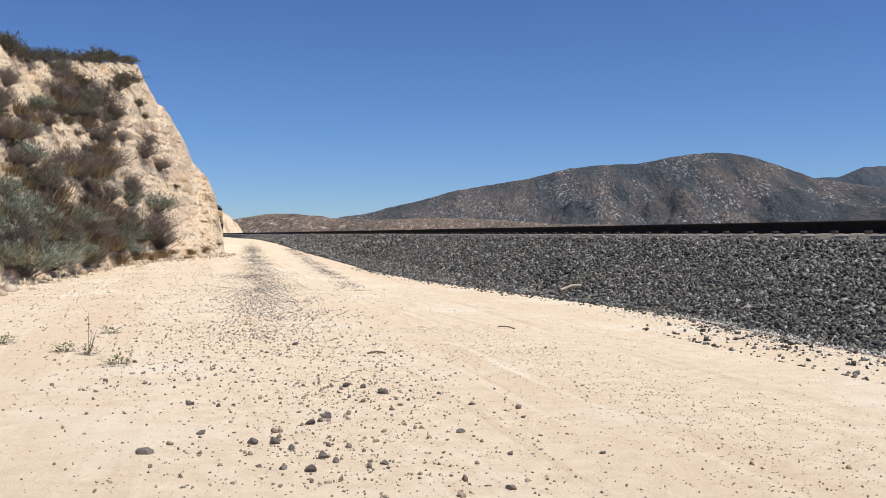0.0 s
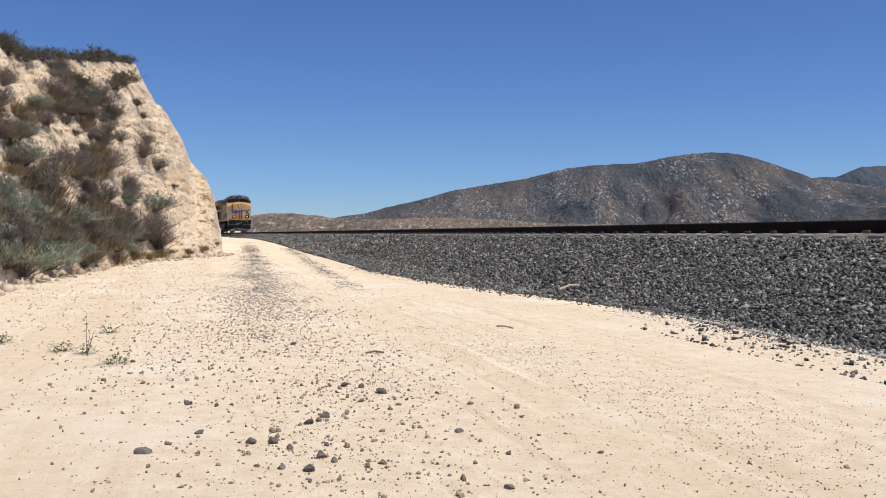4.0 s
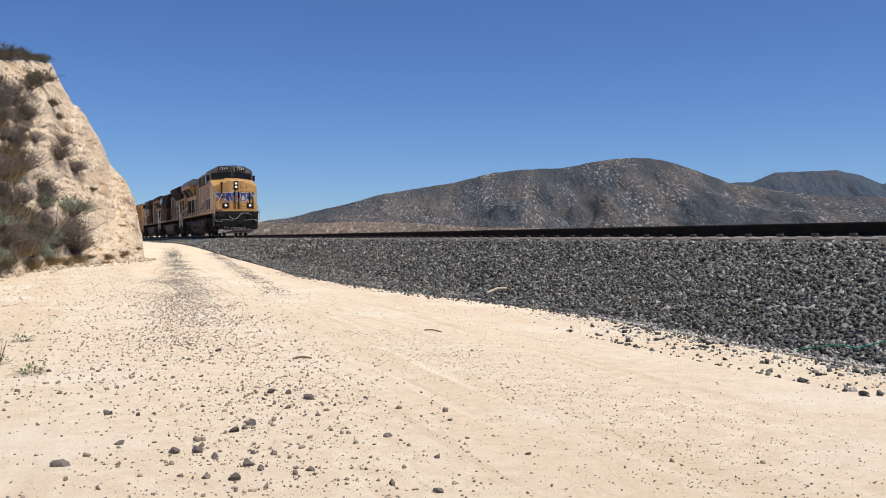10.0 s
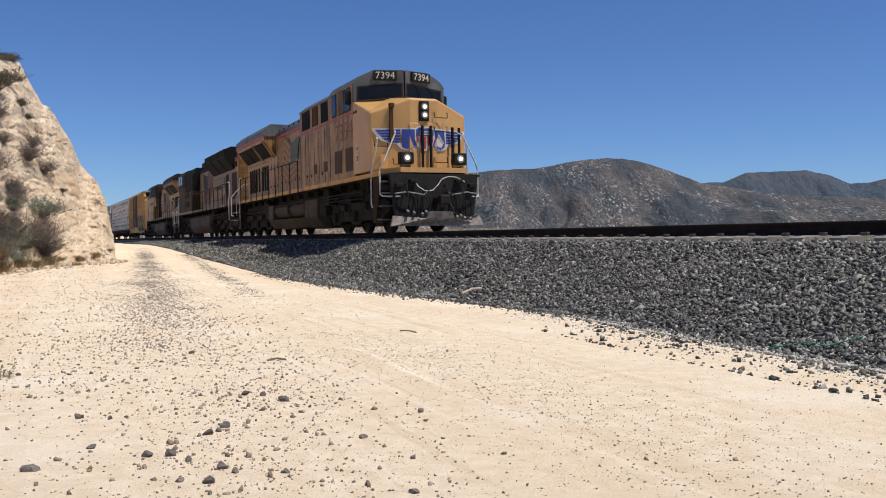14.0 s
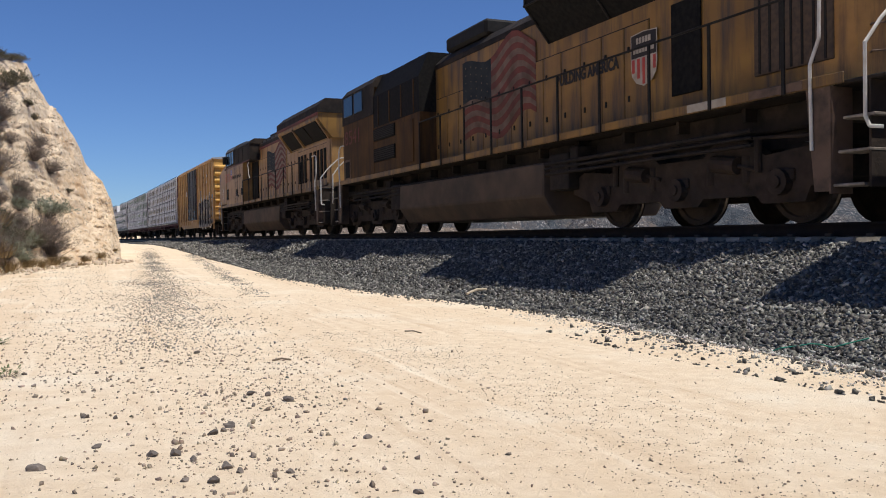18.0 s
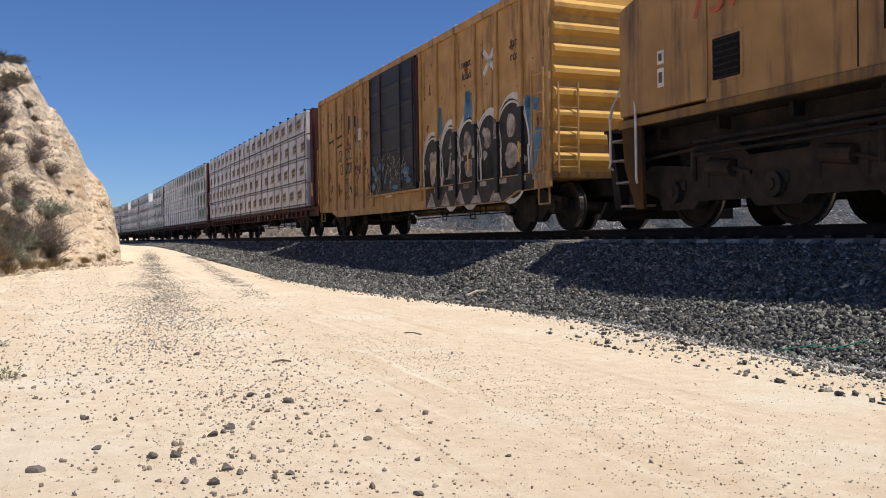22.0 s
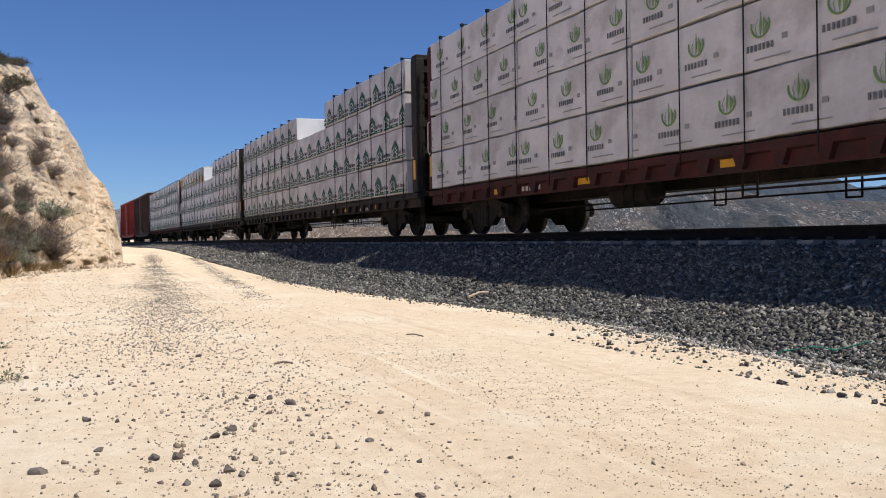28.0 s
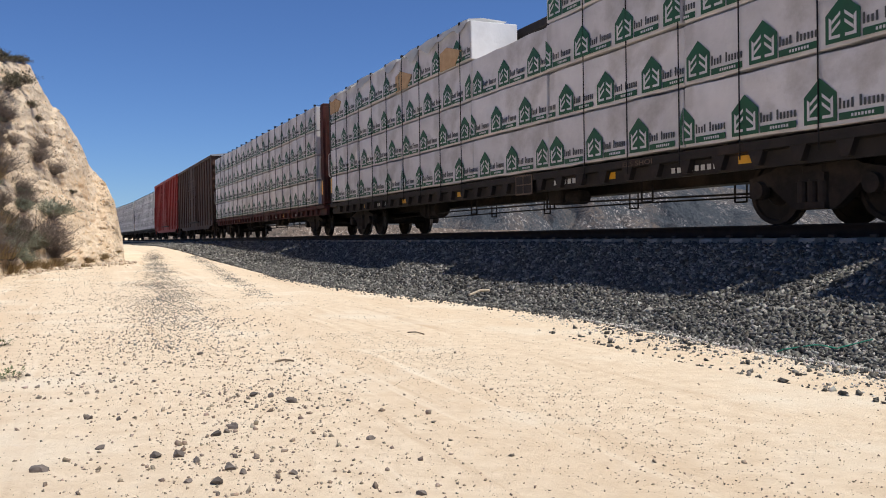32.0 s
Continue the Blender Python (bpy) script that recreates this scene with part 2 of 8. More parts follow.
def scar_material(name, dark, mid, pale, warm, scale, amount):
    """Scrub in two tones, browner in places, with clustered pale rock scars running downhill."""
    m = mat(name, dark, 1.0, col2=mid, scale=scale, detail=14, spec=0.0)
    n, l = m.node_tree.nodes, m.node_tree.links
    b = n["Principled BSDF"]
    co = n.new("ShaderNodeTexCoord").outputs["Object"]
    mp = n.new("ShaderNodeMapping")
    mp.inputs["Scale"].default_value = (1.0, 0.26, 0.65)
    l.new(co, mp.inputs["Vector"])
    v = mp.outputs["Vector"]

    def noise_ramp(sc, detail, rough, lo, hi, warp=0.0):
        a = n.new("ShaderNodeTexNoise")
        a.inputs["Scale"].default_value, a.inputs["Detail"].default_value, a.inputs["Roughness"].default_value, a.inputs["Distortion"].default_value = sc, detail, rough, warp
        l.new(v, a.inputs["Vector"])
        r = n.new("ShaderNodeValToRGB")
        r.color_ramp.elements[0].position, r.color_ramp.elements[1].position = lo, hi
        l.new(a.outputs["Fac"], r.inputs["Fac"])
        return r.outputs["Color"]

    def mix(fac, a, b_col):
        x = n.new("ShaderNodeMix")
        x.data_type = "RGBA"
        l.new(fac, x.inputs[0])
        if isinstance(a, tuple):
            x.inputs[6].default_value = (*a, 1)
        else:
            l.new(a, x.inputs[6])
        x.inputs[7].default_value = (*b_col, 1)
        return x.outputs[2]

    def times(p, q):
        x = n.new("ShaderNodeMath")
        x.operation = "MULTIPLY"
        l.new(p, x.inputs[0])
        l.new(q, x.inputs[1])
        return x.outputs[0]
    col = mix(noise_ramp(scale * 2.0, 8, 0.72, 0.40, 0.62), dark, mid)
    col = mix(times(noise_ramp(scale * 0.09, 4, 0.55, 0.42, 0.66), noise_ramp(scale * 1.2, 8, 0.7, 0.38, 0.6)), col, warm)
    zone = noise_ramp(scale * 0.10, 4, 0.6, 0.56 - 0.2 * amount, 0.70 - 0.14 * amount)
    col = mix(times(zone, noise_ramp(scale * 1.5, 7, 0.75, 0.54, 0.62, 0.6)), col, pale)
    col = mix(noise_ramp(scale * 2.6, 5, 0.7, 0.70, 0.75, 0.4), col, pale)
    l.new(col, b.inputs["Base Color"])
    h = n.new("ShaderNodeTexNoise")
    h.inputs["Scale"].default_value, h.inputs["Detail"].default_value, h.inputs["Roughness"].default_value = scale * 0.6, 12, 0.68
    l.new(v, h.inputs["Vector"])
    bp = n.new("ShaderNodeBump")
    bp.inputs["Strength"].default_value, bp.inputs["Distance"].default_value = 1.0, 16.0
    l.new(h.outputs["Fac"], bp.inputs["Height"])
    l.new(bp.outputs["Normal"], b.inputs["Normal"])
    return m


sand = sand_material()
rockm = mat("bluff_rock", (0.61, 0.465, 0.32), 0.95, col2=(0.755, 0.625, 0.465), scale=4.5, detail=14, bump=1.0, bscale=5, bdist=0.09, col3=(0.58, 0.40, 0.245), scale3=0.9, amount3=0.38, spec=0.1)


def speckle(m, col, scale, lo, hi):
    """Small dark pits and grains over a rock surface."""
    n, l = m.node_tree.nodes, m.node_tree.links
    b = n["Principled BSDF"]
    old = b.inputs["Base Color"].links[0].from_socket
    a = n.new("ShaderNodeTexNoise")
    a.inputs["Scale"].default_value, a.inputs["Detail"].default_value, a.inputs["Roughness"].default_value = scale, 6, 0.75
    l.new(n.new("ShaderNodeTexCoord").outputs["Object"], a.inputs["Vector"])
    r = n.new("ShaderNodeValToRGB")
    r.color_ramp.elements[0].position, r.color_ramp.elements[1].position = lo, hi
    l.new(a.outputs["Fac"], r.inputs["Fac"])
    x = n.new("ShaderNodeMix")
    x.data_type = "RGBA"
    l.new(r.outputs["Color"], x.inputs[0])
    l.new(old, x.inputs[6])
    x.inputs[7].default_value = (*col, 1)
    l.new(x.outputs[2], b.inputs["Base Color"])


speckle(rockm, (0.44, 0.32, 0.21), 8.0, 0.605, 0.69)
# Bed coloured near-black to paint the shade in the gaps between stones.
bed_gap_shade_m = mat("ballast", (0.010, 0.010, 0.010), 0.9, col2=(0.040, 0.039, 0.037), scale=22, detail=4, bump=1.0, bscale=18, spec=0.2)
# Scrub tones shifted towards blue, so distance haze sits in the base colour.
mountain_haze_m = scar_material("mountain_scrub_haze", (0.042, 0.053, 0.066), (0.092, 0.098, 0.107), (0.48, 0.44, 0.41), (0.165, 0.135, 0.115), 0.10, 0.75)

az = np.radians(np.concatenate([np.linspace(-180, -50, 40, endpoint=False), np.linspace(-50, 45, 420, endpoint=False), np.linspace(45, 180, 40)]))
rr = np.concatenate([[0.05], np.geomspace(0.8, 120, 260), np.geomspace(130, 4800, 40)])
gx, gy = rr[:, None] * np.sin(az)[None], rr[:, None] * np.cos(az)[None]
sg, lg = to_track(gx.ravel(), gy.ravel())
sg, lg = sg.reshape(gx.shape), lg.reshape(gx.shape)
gz = ground_z(gx, gy)
gz = np.where(lg < -4, gz - 0.12 * np.clip(-4 - lg, 0, 60) - 0.01 * np.clip(-64 - lg, 0, 3000), gz)
gz = np.where(np.hypot(gx, gy) > 600, np.minimum(gz, -8.0), gz)
ground = tagged(new("ground", grid_mesh("ground", np.stack([gx, gy, gz], -1), sand)), "pale sandy dirt road and roadside", "ground", kind="structure")

ss = np.linspace(-400, 60, 921)
lats = np.concatenate([np.linspace(4.6, 1.7, 26), np.linspace(1.6, -1.6, 9), np.linspace(-1.8, -5.5, 8)])
SS, LL = np.meshgrid(ss, lats, indexing="ij")
bx = np.interp(SS, S_, X_) + np.interp(SS, S_, TY_) * LL
by = np.interp(SS, S_, Y_) - np.interp(SS, S_, TX_) * LL
tl = toe_lat(SS)
top = ZR - 0.30
base = ground_z(bx, by) - 0.06
bz = bank_z(SS, LL, base, top)
bed = tagged(new("railway_bed", grid_mesh("railway_bed", np.stack([bx, by, bz], -1), bed_gap_shade_m)), "long bank of dark grey crushed-stone ballast", "ballast", kind="structure")

steel_dark = mat("rail_steel", (0.011, 0.009, 0.009), 0.8, col2=(0.020, 0.015, 0.013), scale=6, spec=0.15)
steel_top = mat("rail_head", (0.45, 0.44, 0.43), 0.28, 1.0, col2=(0.35, 0.33, 0.31), scale=3)
concrete = mat("tie_concrete", (0.40, 0.35, 0.29), 0.9, col2=(0.29, 0.255, 0.21), scale=9, bump=0.4, bscale=40, vary=0.2)


def rail_outline():
    """Half-width and height pairs of a flat-bottomed rail, head at 0."""
    h = [(-0.07, -0.172), (0.07, -0.172), (0.07, -0.16), (0.012, -0.14), (0.009, -0.05), (0.036, -0.038), (0.036, -0.008), (0.026, 0.0),
         (-0.026, 0.0), (-0.036, -0.008), (-0.036, -0.038), (-0.009, -0.05), (-0.012, -0.14), (-0.07, -0.16)]
    return h


def rail(lat0):
    st = np.concatenate([np.arange(-400, -60, 4.0), np.arange(-60, 45, 1.5)])
    o = np.array(rail_outline())
    P = np.zeros((len(st), len(o) + 1, 3))
    for j in range(len(o) + 1):
        w, z = o[j % len(o)]
        lat = lat0 + w
        P[:, j, 0] = np.interp(st, S_, X_) + np.interp(st, S_, TY_) * lat
        P[:, j, 1] = np.interp(st, S_, Y_) - np.interp(st, S_, TX_) * lat
        P[:, j, 2] = ZR + z - lat0 * math.sin(radians(CANT))
    me = grid_mesh("rail", P, steel_dark, smooth=False)
    me.materials.append(steel_top)
    cols = len(o)
    mi = np.zeros(len(me.polygons), np.int32)
    mi[np.arange(len(mi)) % cols == 7] = 1
    me.polygons.foreach_set("material_index", mi)
    return me


track = tagged(new("railway_track"), "single railway line on concrete ties, curving away", "railway track", kind="structure")
for lat0 in (0.7535, -0.7535):
    r = new("rail", rail(lat0))
    r.parent = track
bm = bmesh.new()
prism(bm, [(-1.28, 0), (1.28, 0), (1.3, -0.02), (1.3, -0.2), (-1.3, -0.2), (-1.3, -0.02)], -0.125, 0.125)
tie_mesh = finish(bm, "tie", concrete)
bm = bmesh.new()
for lat in (0.7535, -0.7535):
    for q in (-0.11, 0.11):
        box(bm, 0, lat + q, 0.02, 0.10, 0.06, 0.045, 0.008)
clip_mesh = finish(bm, "rail_clip", mat("clip_steel", (0.085, 0.068, 0.055), 0.7, 0.2, col2=(0.055, 0.043, 0.035), scale=9))
TIES = [-3.0 - 0.61 * i for i in range(300)]
for s in TIES:
    m = Matrix.Translation(on_track(s, 0, ZR - 0.178)) @ pose(0, 0, 0, CANT, 0, heading(s))
    o = new("tie", tie_mesh)
    o.parent, o.matrix_basis = track, m
    if s > -60:
        c = new("rail_clip", clip_mesh)
        c.parent, c.matrix_basis = track, m


# ---- the bluff by the road ----
CREST = ((-75, 0.20), (-60, 0.26), (-45, 0.25), (-38, 0.235), (-32.4, 0.207), (-31.5, 0.19), (-30.6, 0.184), (-29.4, 0.186), (-27.4, 0.188), (-24.7, 0.188), (-24.25, 0.171),
         (-23.65, 0.150), (-22.75, 0.132), (-22.1, 0.111), (-21.4, 0.083), (-20.45, 0.063), (-19.95, 0.044), (-19.78, 0.026), (-19.5, 0.004), (-19.4, -0.018))
FOOT = ((-75, 13.5), (-60, 14.0), (-45, 14.8), (-38, 15.6), (-32, 18), (-28.5, 22), (-24.5, 27.5), (-21.5, 30.5), (-19.4, 32))


def bluff_mesh():
    a = np.concatenate([np.linspace(-75, -36, 60, endpoint=False), np.linspace(-36, -19.4, 330)])
    crest = np.interp(a, *zip(*CREST)) + 0.007 * (fbm(a * 2.2, a * 0, 33, 5, 0.65) - 0.5)
    foot = np.interp(a, *zip(*FOOT)) + 0.5 * (fbm(a * 0.9, a * 0, 31, 3) - 0.5)
    back = foot + np.interp(a, (-75, -36, -24.6, -21, -19.4), (14, 11, 8.5, 7, 1.5))
    v = np.linspace(0, 1, 190)
    P = np.zeros((len(v) + 30, len(a), 3))
    for j, aa in enumerate(a):
        fd, bd = foot[j], back[j]
        zf = float(ground_z(np.array(fd * math.sin(radians(aa))), np.array(fd * math.cos(radians(aa))))) - 0.08
        zc = H + crest[j] * bd
        d = fd + (bd - fd) * v
        prof = 0.75 * v ** 0.8 + 0.25 * step(0.0, 1.0, v)
        z = zf + (zc - zf) * prof
        e = np.arange(1, 31) / 30
        d = np.concatenate([d, bd + 26 * e])
        z = np.concatenate([z, zc - (1.2 + 0.15 * max(zc, 0)) * e ** 1.3 * 2.2])
        P[:, j, 0], P[:, j, 1], P[:, j, 2] = d * math.sin(radians(aa)), d * math.cos(radians(aa)), z
    x, y, z = P[..., 0], P[..., 1], P[..., 2]
    w = np.ones(P.shape[:2])
    w[:190] *= np.minimum(1, np.minimum(v / 0.06, (1 - v) / 0.12 + 0.25))[:, None]
    w *= np.minimum(1, (np.arange(len(a))[::-1] + 3) / 12)[None]
    u = a[None] * 0.52 + 0 * z
    big = fbm(u * 0.32 + z * 0.08, z * 0.30, 41, 3) - 0.5
    gully = np.abs(fbm(u * 0.75 + z * 0.35, z * 0.34, 47, 4) - 0.5) * 2
    fine = fbm(u * 2.6, z * 3.0 + u * 0.7, 53, 6, 0.6) - 0.5
    ledge = np.abs(fbm(u * 0.5 + 9, z * 2.1 + u * 0.4, 57, 3) - 0.5) * 2
    crisp = np.abs(fbm(u * 1.9 + 4, z * 2.3 - u * 0.5, 59, 6, 0.62) - 0.5) * 2
    pit = np.abs(fbm(u * 5.5 + z * 2.0, z * 4.2 - u * 1.5, 67, 4, 0.6) - 0.5) * 2
    calm = np.interp(a, (-27.5, -23.5), (1.0, 0.7))[None]
    push = (1.4 * big + 0.65 * (gully - 0.3) * calm + 0.36 * fine * calm + 0.30 * (ledge - 0.3) + 0.40 * (crisp - 0.3) * calm + 0.17 * (pit - 0.3)) * w
    n = np.hypot(x, y)
    P[..., 0] -= x / n * push
    P[..., 1] -= y / n * push
    P[..., 2] += 0.3 * fine * w
    return P


BLUFF = bluff_mesh()
bluff = tagged(new("bluff", grid_mesh("bluff", BLUFF, rockm)), "steep pale eroded sandstone bluff cut by the road", "bluff", kind="structure")


# a rock outcrop across the line where it goes out of sight
oa = np.radians(np.linspace(-20.3, -18.05, 60))
ov = np.linspace(0, 1, 26)
OA, OV = np.meshgrid(oa, ov)
hump = np.interp(np.degrees(OA), (-20.3, -19.6, -19.2, -18.7, -18.3, -18.05), (5.6, 5.4, 4.6, 3.2, 1.6, 0.2))
od = 172 + 9 * OV - 1.8 * (fbm(OA * 190, OV * 5, 23, 4) - 0.5)
oz = 0.3 + hump * np.sin(np.clip(OV * 1.25, 0, 1) * math.pi / 2) * (1 - 0.7 * np.clip(OV - 0.8, 0, 1) / 0.2) + 0.7 * (fbm(OA * 260, OV * 7, 29, 4) - 0.5)
tagged(new("rock_outcrop", grid_mesh("rock_outcrop", np.stack([od * np.sin(OA), od * np.cos(OA), oz], -1), rockm)), "pale rock outcrop beyond the curve of the line", "rock", kind="structure")


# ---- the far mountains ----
def ridge(name, pts, dist, depth, material, seed, label, rough=0.26, low=-25.0, fold=1.0):
    """A mountain whose crest follows the pairs of heading and rise seen from the road."""
    a = np.linspace(pts[0][0], pts[-1][0], 420)
    crest = np.interp(a, *zip(*pts))
    crest = crest + 0.0016 * (fbm(a * 2.3, a * 0, seed, 4) - 0.5)
    v = np.linspace(0, 1, 110)
    V, A = np.meshgrid(v, a, indexing="ij")
    d = dist + depth * V
    top = H + crest[None] * (dist + depth * 0.72)
    prof = np.where(V < 0.72, (V / 0.72) ** 1.15, 1 - 0.6 * (np.clip(V - 0.72, 0, 1) / 0.28) ** 1.5)
    z = low + (top - low) * prof
    ar = np.radians(A)
    x, y = d * np.sin(ar), d * np.cos(ar)
    k = fold / (depth * 0.26)
    spur = np.abs(fbm(x * k * 1.5, y * k * 0.40, seed + 5, 5) - 0.5) * 2
    z = z + (top - low) * rough * 2.2 * (spur - 0.35) * np.clip(1 - np.abs(V - 0.36) / 0.36, 0, 1) 
    return tagged(new(name, grid_mesh(name, np.stack([x, y, z], -1), material)), label, "mountain", kind="structure")


MAIN = ((-17, 0.0), (-13, 0.012), (-11.9, 0.0203), (-10.4, 0.0237), (-8.2, 0.0338), (-6.3, 0.0413), (-4.4, 0.0513), (-1.3, 0.0606), (0.9, 0.0671), (3.5, 0.078), (5.4, 0.0816),
        (7.9, 0.0822), (10.4, 0.0904), (12.2, 0.0935), (13.6, 0.0928), (15.3, 0.0857), (17.2, 0.0724), (18.6, 0.0625), (21, 0.055), (24, 0.047), (28, 0.043), (36, 0.03), (44, 0.02))
FAR = ((14, 0.03), (17, 0.055), (18.6, 0.0625), (19.9, 0.0628), (21.3, 0.0728), (23, 0.0733), (24.8, 0.0737), (26.0, 0.068), (27.2, 0.0585), (28.3, 0.0585), (29.4, 0.063), (33, 0.066), (40, 0.05), (50, 0.03))
HILLS = ((-24, 0.02), (-18.8, 0.0176), (-16.8, 0.0235), (-14.9, 0.0246), (-11.9, 0.019), (-9, 0.018), (-5, 0.02), (-2, 0.019), (2, 0.014), (7, 0.012), (12, 0.004), (15, -0.002))
ridge("mountain", MAIN, 1900, 1500, mountain_haze_m, 61, "grey-green scrub-covered mountain with pale rock scars", rough=0.29, fold=1.3)
# Far ridge is tinted bluer still: its haze is painted into the scrub colour.
far_haze_m = scar_material("far_scrub_haze", (0.052, 0.072, 0.100), (0.085, 0.105, 0.130), (0.22, 0.21, 0.20), (0.12, 0.11, 0.11), 0.04, 0.35)
hill_m = scar_material("foothill_scrub", (0.095, 0.082, 0.072), (0.235, 0.19, 0.155), (0.58, 0.49, 0.41), (0.30, 0.22, 0.17), 0.11, 1.0)
ridge("mountain", FAR, 3600, 900, far_haze_m, 71, "hazy blue distant mountain ridge")
ridge("foothill", HILLS, 900, 500, hill_m, 81, "low brown eroded foothills with dry scrub", rough=0.42, low=-12, fold=2.6)

# ---- train materials ----
loco_yellow = mat("armour_yellow_paint", (0.42, 0.222, 0.060), 0.5, col2=(0.25, 0.130, 0.038), scale=2.2, detail=11, bump=0.12, bscale=8, col3=(0.095, 0.055, 0.030), scale3=1.3, amount3=0.50, spec=0.4, streak=3.0)
loco_clean = mat("yellow_nose_paint", (0.54, 0.305, 0.105), 0.42, col2=(0.48, 0.265, 0.09), scale=1.3, detail=8, bump=0.06, bscale=5, col3=(0.40, 0.21, 0.06), scale3=0.7, amount3=0.25, spec=0.5)
loco_grey = mat("grey_roof_paint", (0.12, 0.125, 0.13), 0.6, col2=(0.07, 0.07, 0.07), scale=2.2, detail=8, col3=(0.035, 0.033, 0.03), scale3=0.6, amount3=0.5)
grime = mat("grimy_running_gear", (0.024, 0.0185, 0.0155), 0.85, col2=(0.011, 0.0095, 0.0085), scale=4, detail=7, bump=0.4, bscale=14, col3=(0.045, 0.033, 0.025), scale3=1.4, amount3=0.4, spec=0.2)
dusty = mat("dusty_truck_steel", (0.044, 0.031, 0.024), 0.85, col2=(0.021, 0.016, 0.013), scale=5, detail=7, bump=0.4, bscale=16, col3=(0.03, 0.026, 0.023), scale3=2.0, amount3=0.4, spec=0.2)
tank_m = mat("fuel_tank_paint", (0.095, 0.068, 0.048), 0.8, col2=(0.055, 0.040, 0.031), scale=2, detail=8, col3=(0.05, 0.04, 0.032), scale3=0.8, amount3=0.45, spec=0.25)
black = mat("black_steel", (0.013, 0.012, 0.0115), 0.75, col2=(0.021, 0.019, 0.017), scale=6, bump=0.2, bscale=20, spec=0.18)
grille = mat("black_grille", (0.006, 0.006, 0.0065), 0.8, col2=(0.014, 0.013, 0.012), scale=12, spec=0.1)
glass = mat("dark_cab_glass", (0.006, 0.007, 0.009), 0.12, col2=(0.010, 0.011, 0.013), scale=1, spec=0.22)
white_p = mat("white_rail_paint", (0.62, 0.60, 0.55), 0.5, col2=(0.48, 0.44, 0.38), scale=6)
red_p = mat("red_stripe_paint", (0.42, 0.045, 0.03), 0.5, col2=(0.33, 0.04, 0.03), scale=3)
orange_p = mat("orange_number_paint", (0.46, 0.075, 0.03), 0.5, col2=(0.36, 0.09, 0.04), scale=4)
bleached_number = mat("bleached_number_paint", (0.27, 0.085, 0.035), 0.6, col2=(0.20, 0.085, 0.038), scale=4)
blue_p = mat("blue_emblem_paint", (0.03, 0.06, 0.28), 0.45, col2=(0.03, 0.05, 0.22), scale=3)
dull_blue = mat("faded_blue_paint", (0.017, 0.022, 0.026), 0.75, col2=(0.030, 0.034, 0.036), scale=3, detail=9, spec=0.15)
dull_red = mat("faded_red_paint", (0.155, 0.045, 0.034), 0.7, col2=(0.085, 0.032, 0.024), scale=3, detail=9, spec=0.2)
dull_white = mat("faded_white_paint", (0.165, 0.115, 0.086), 0.7, col2=(0.085, 0.056, 0.040), scale=3, detail=9, spec=0.2)
flag_white = mat("flag_white_paint", (0.225, 0.168, 0.128), 0.7, col2=(0.14, 0.10, 0.073), scale=3, detail=9, spec=0.2)
bleached_red = mat("bleached_red_paint", (0.27, 0.14, 0.062), 0.65, col2=(0.20, 0.105, 0.05), scale=3, detail=9, spec=0.25)
bleached_white = mat("bleached_white_paint", (0.35, 0.215, 0.105), 0.65, col2=(0.27, 0.16, 0.08), scale=3, detail=9, spec=0.25)
emblem_white = mat("soiled_emblem_white", (0.40, 0.35, 0.29), 0.6, col2=(0.28, 0.24, 0.19), scale=5, detail=8)
letter_black = mat("black_lettering", (0.012, 0.010, 0.009), 0.7, col2=(0.026, 0.020, 0.014), scale=8)
reflector = mat("yellow_reflector_tape", (0.72, 0.36, 0.02), 0.4, col2=(0.62, 0.31, 0.02), scale=8)
chrome = mat("bright_steel", (0.26, 0.25, 0.24), 0.6, 0.3, col2=(0.20, 0.19, 0.18), scale=3)
stripe_m = mat("sill_stripe_paint", (0.62, 0.31, 0.045), 0.5, col2=(0.50, 0.25, 0.045), scale=3, detail=8, col3=(0.22, 0.125, 0.05), scale3=0.9, amount3=0.4)
print_bar = mat("placard_print", (0.05, 0.05, 0.05), 0.6, col2=(0.09, 0.08, 0.07), scale=20)
lit_lamp = glow("headlamp_glow", (1.0, 0.86, 0.62), 1.0)
rust_vent = mat("brown_vent_mesh", (0.085, 0.055, 0.035), 0.8, col2=(0.05, 0.035, 0.025), scale=14)
faded_green = mat("faded_green_emblem", (0.05, 0.075, 0.055), 0.6, col2=(0.09, 0.10, 0.07), scale=5)
wheel_rim = mat("worn_wheel_tread", (0.16, 0.14, 0.13), 0.4, 0.7, col2=(0.05, 0.04, 0.034), scale=8)
plate_m = mat("rust_brown_plate", (0.135, 0.088, 0.062), 0.7, col2=(0.085, 0.056, 0.041), scale=3, detail=9, bump=0.2, bscale=12, col3=(0.045, 0.032, 0.026), scale3=1.5, amount3=0.4, spec=0.3)
tread_m = mat("worn_step_edge", (0.30, 0.26, 0.22), 0.6, 0.2, col2=(0.14, 0.115, 0.095), scale=8)

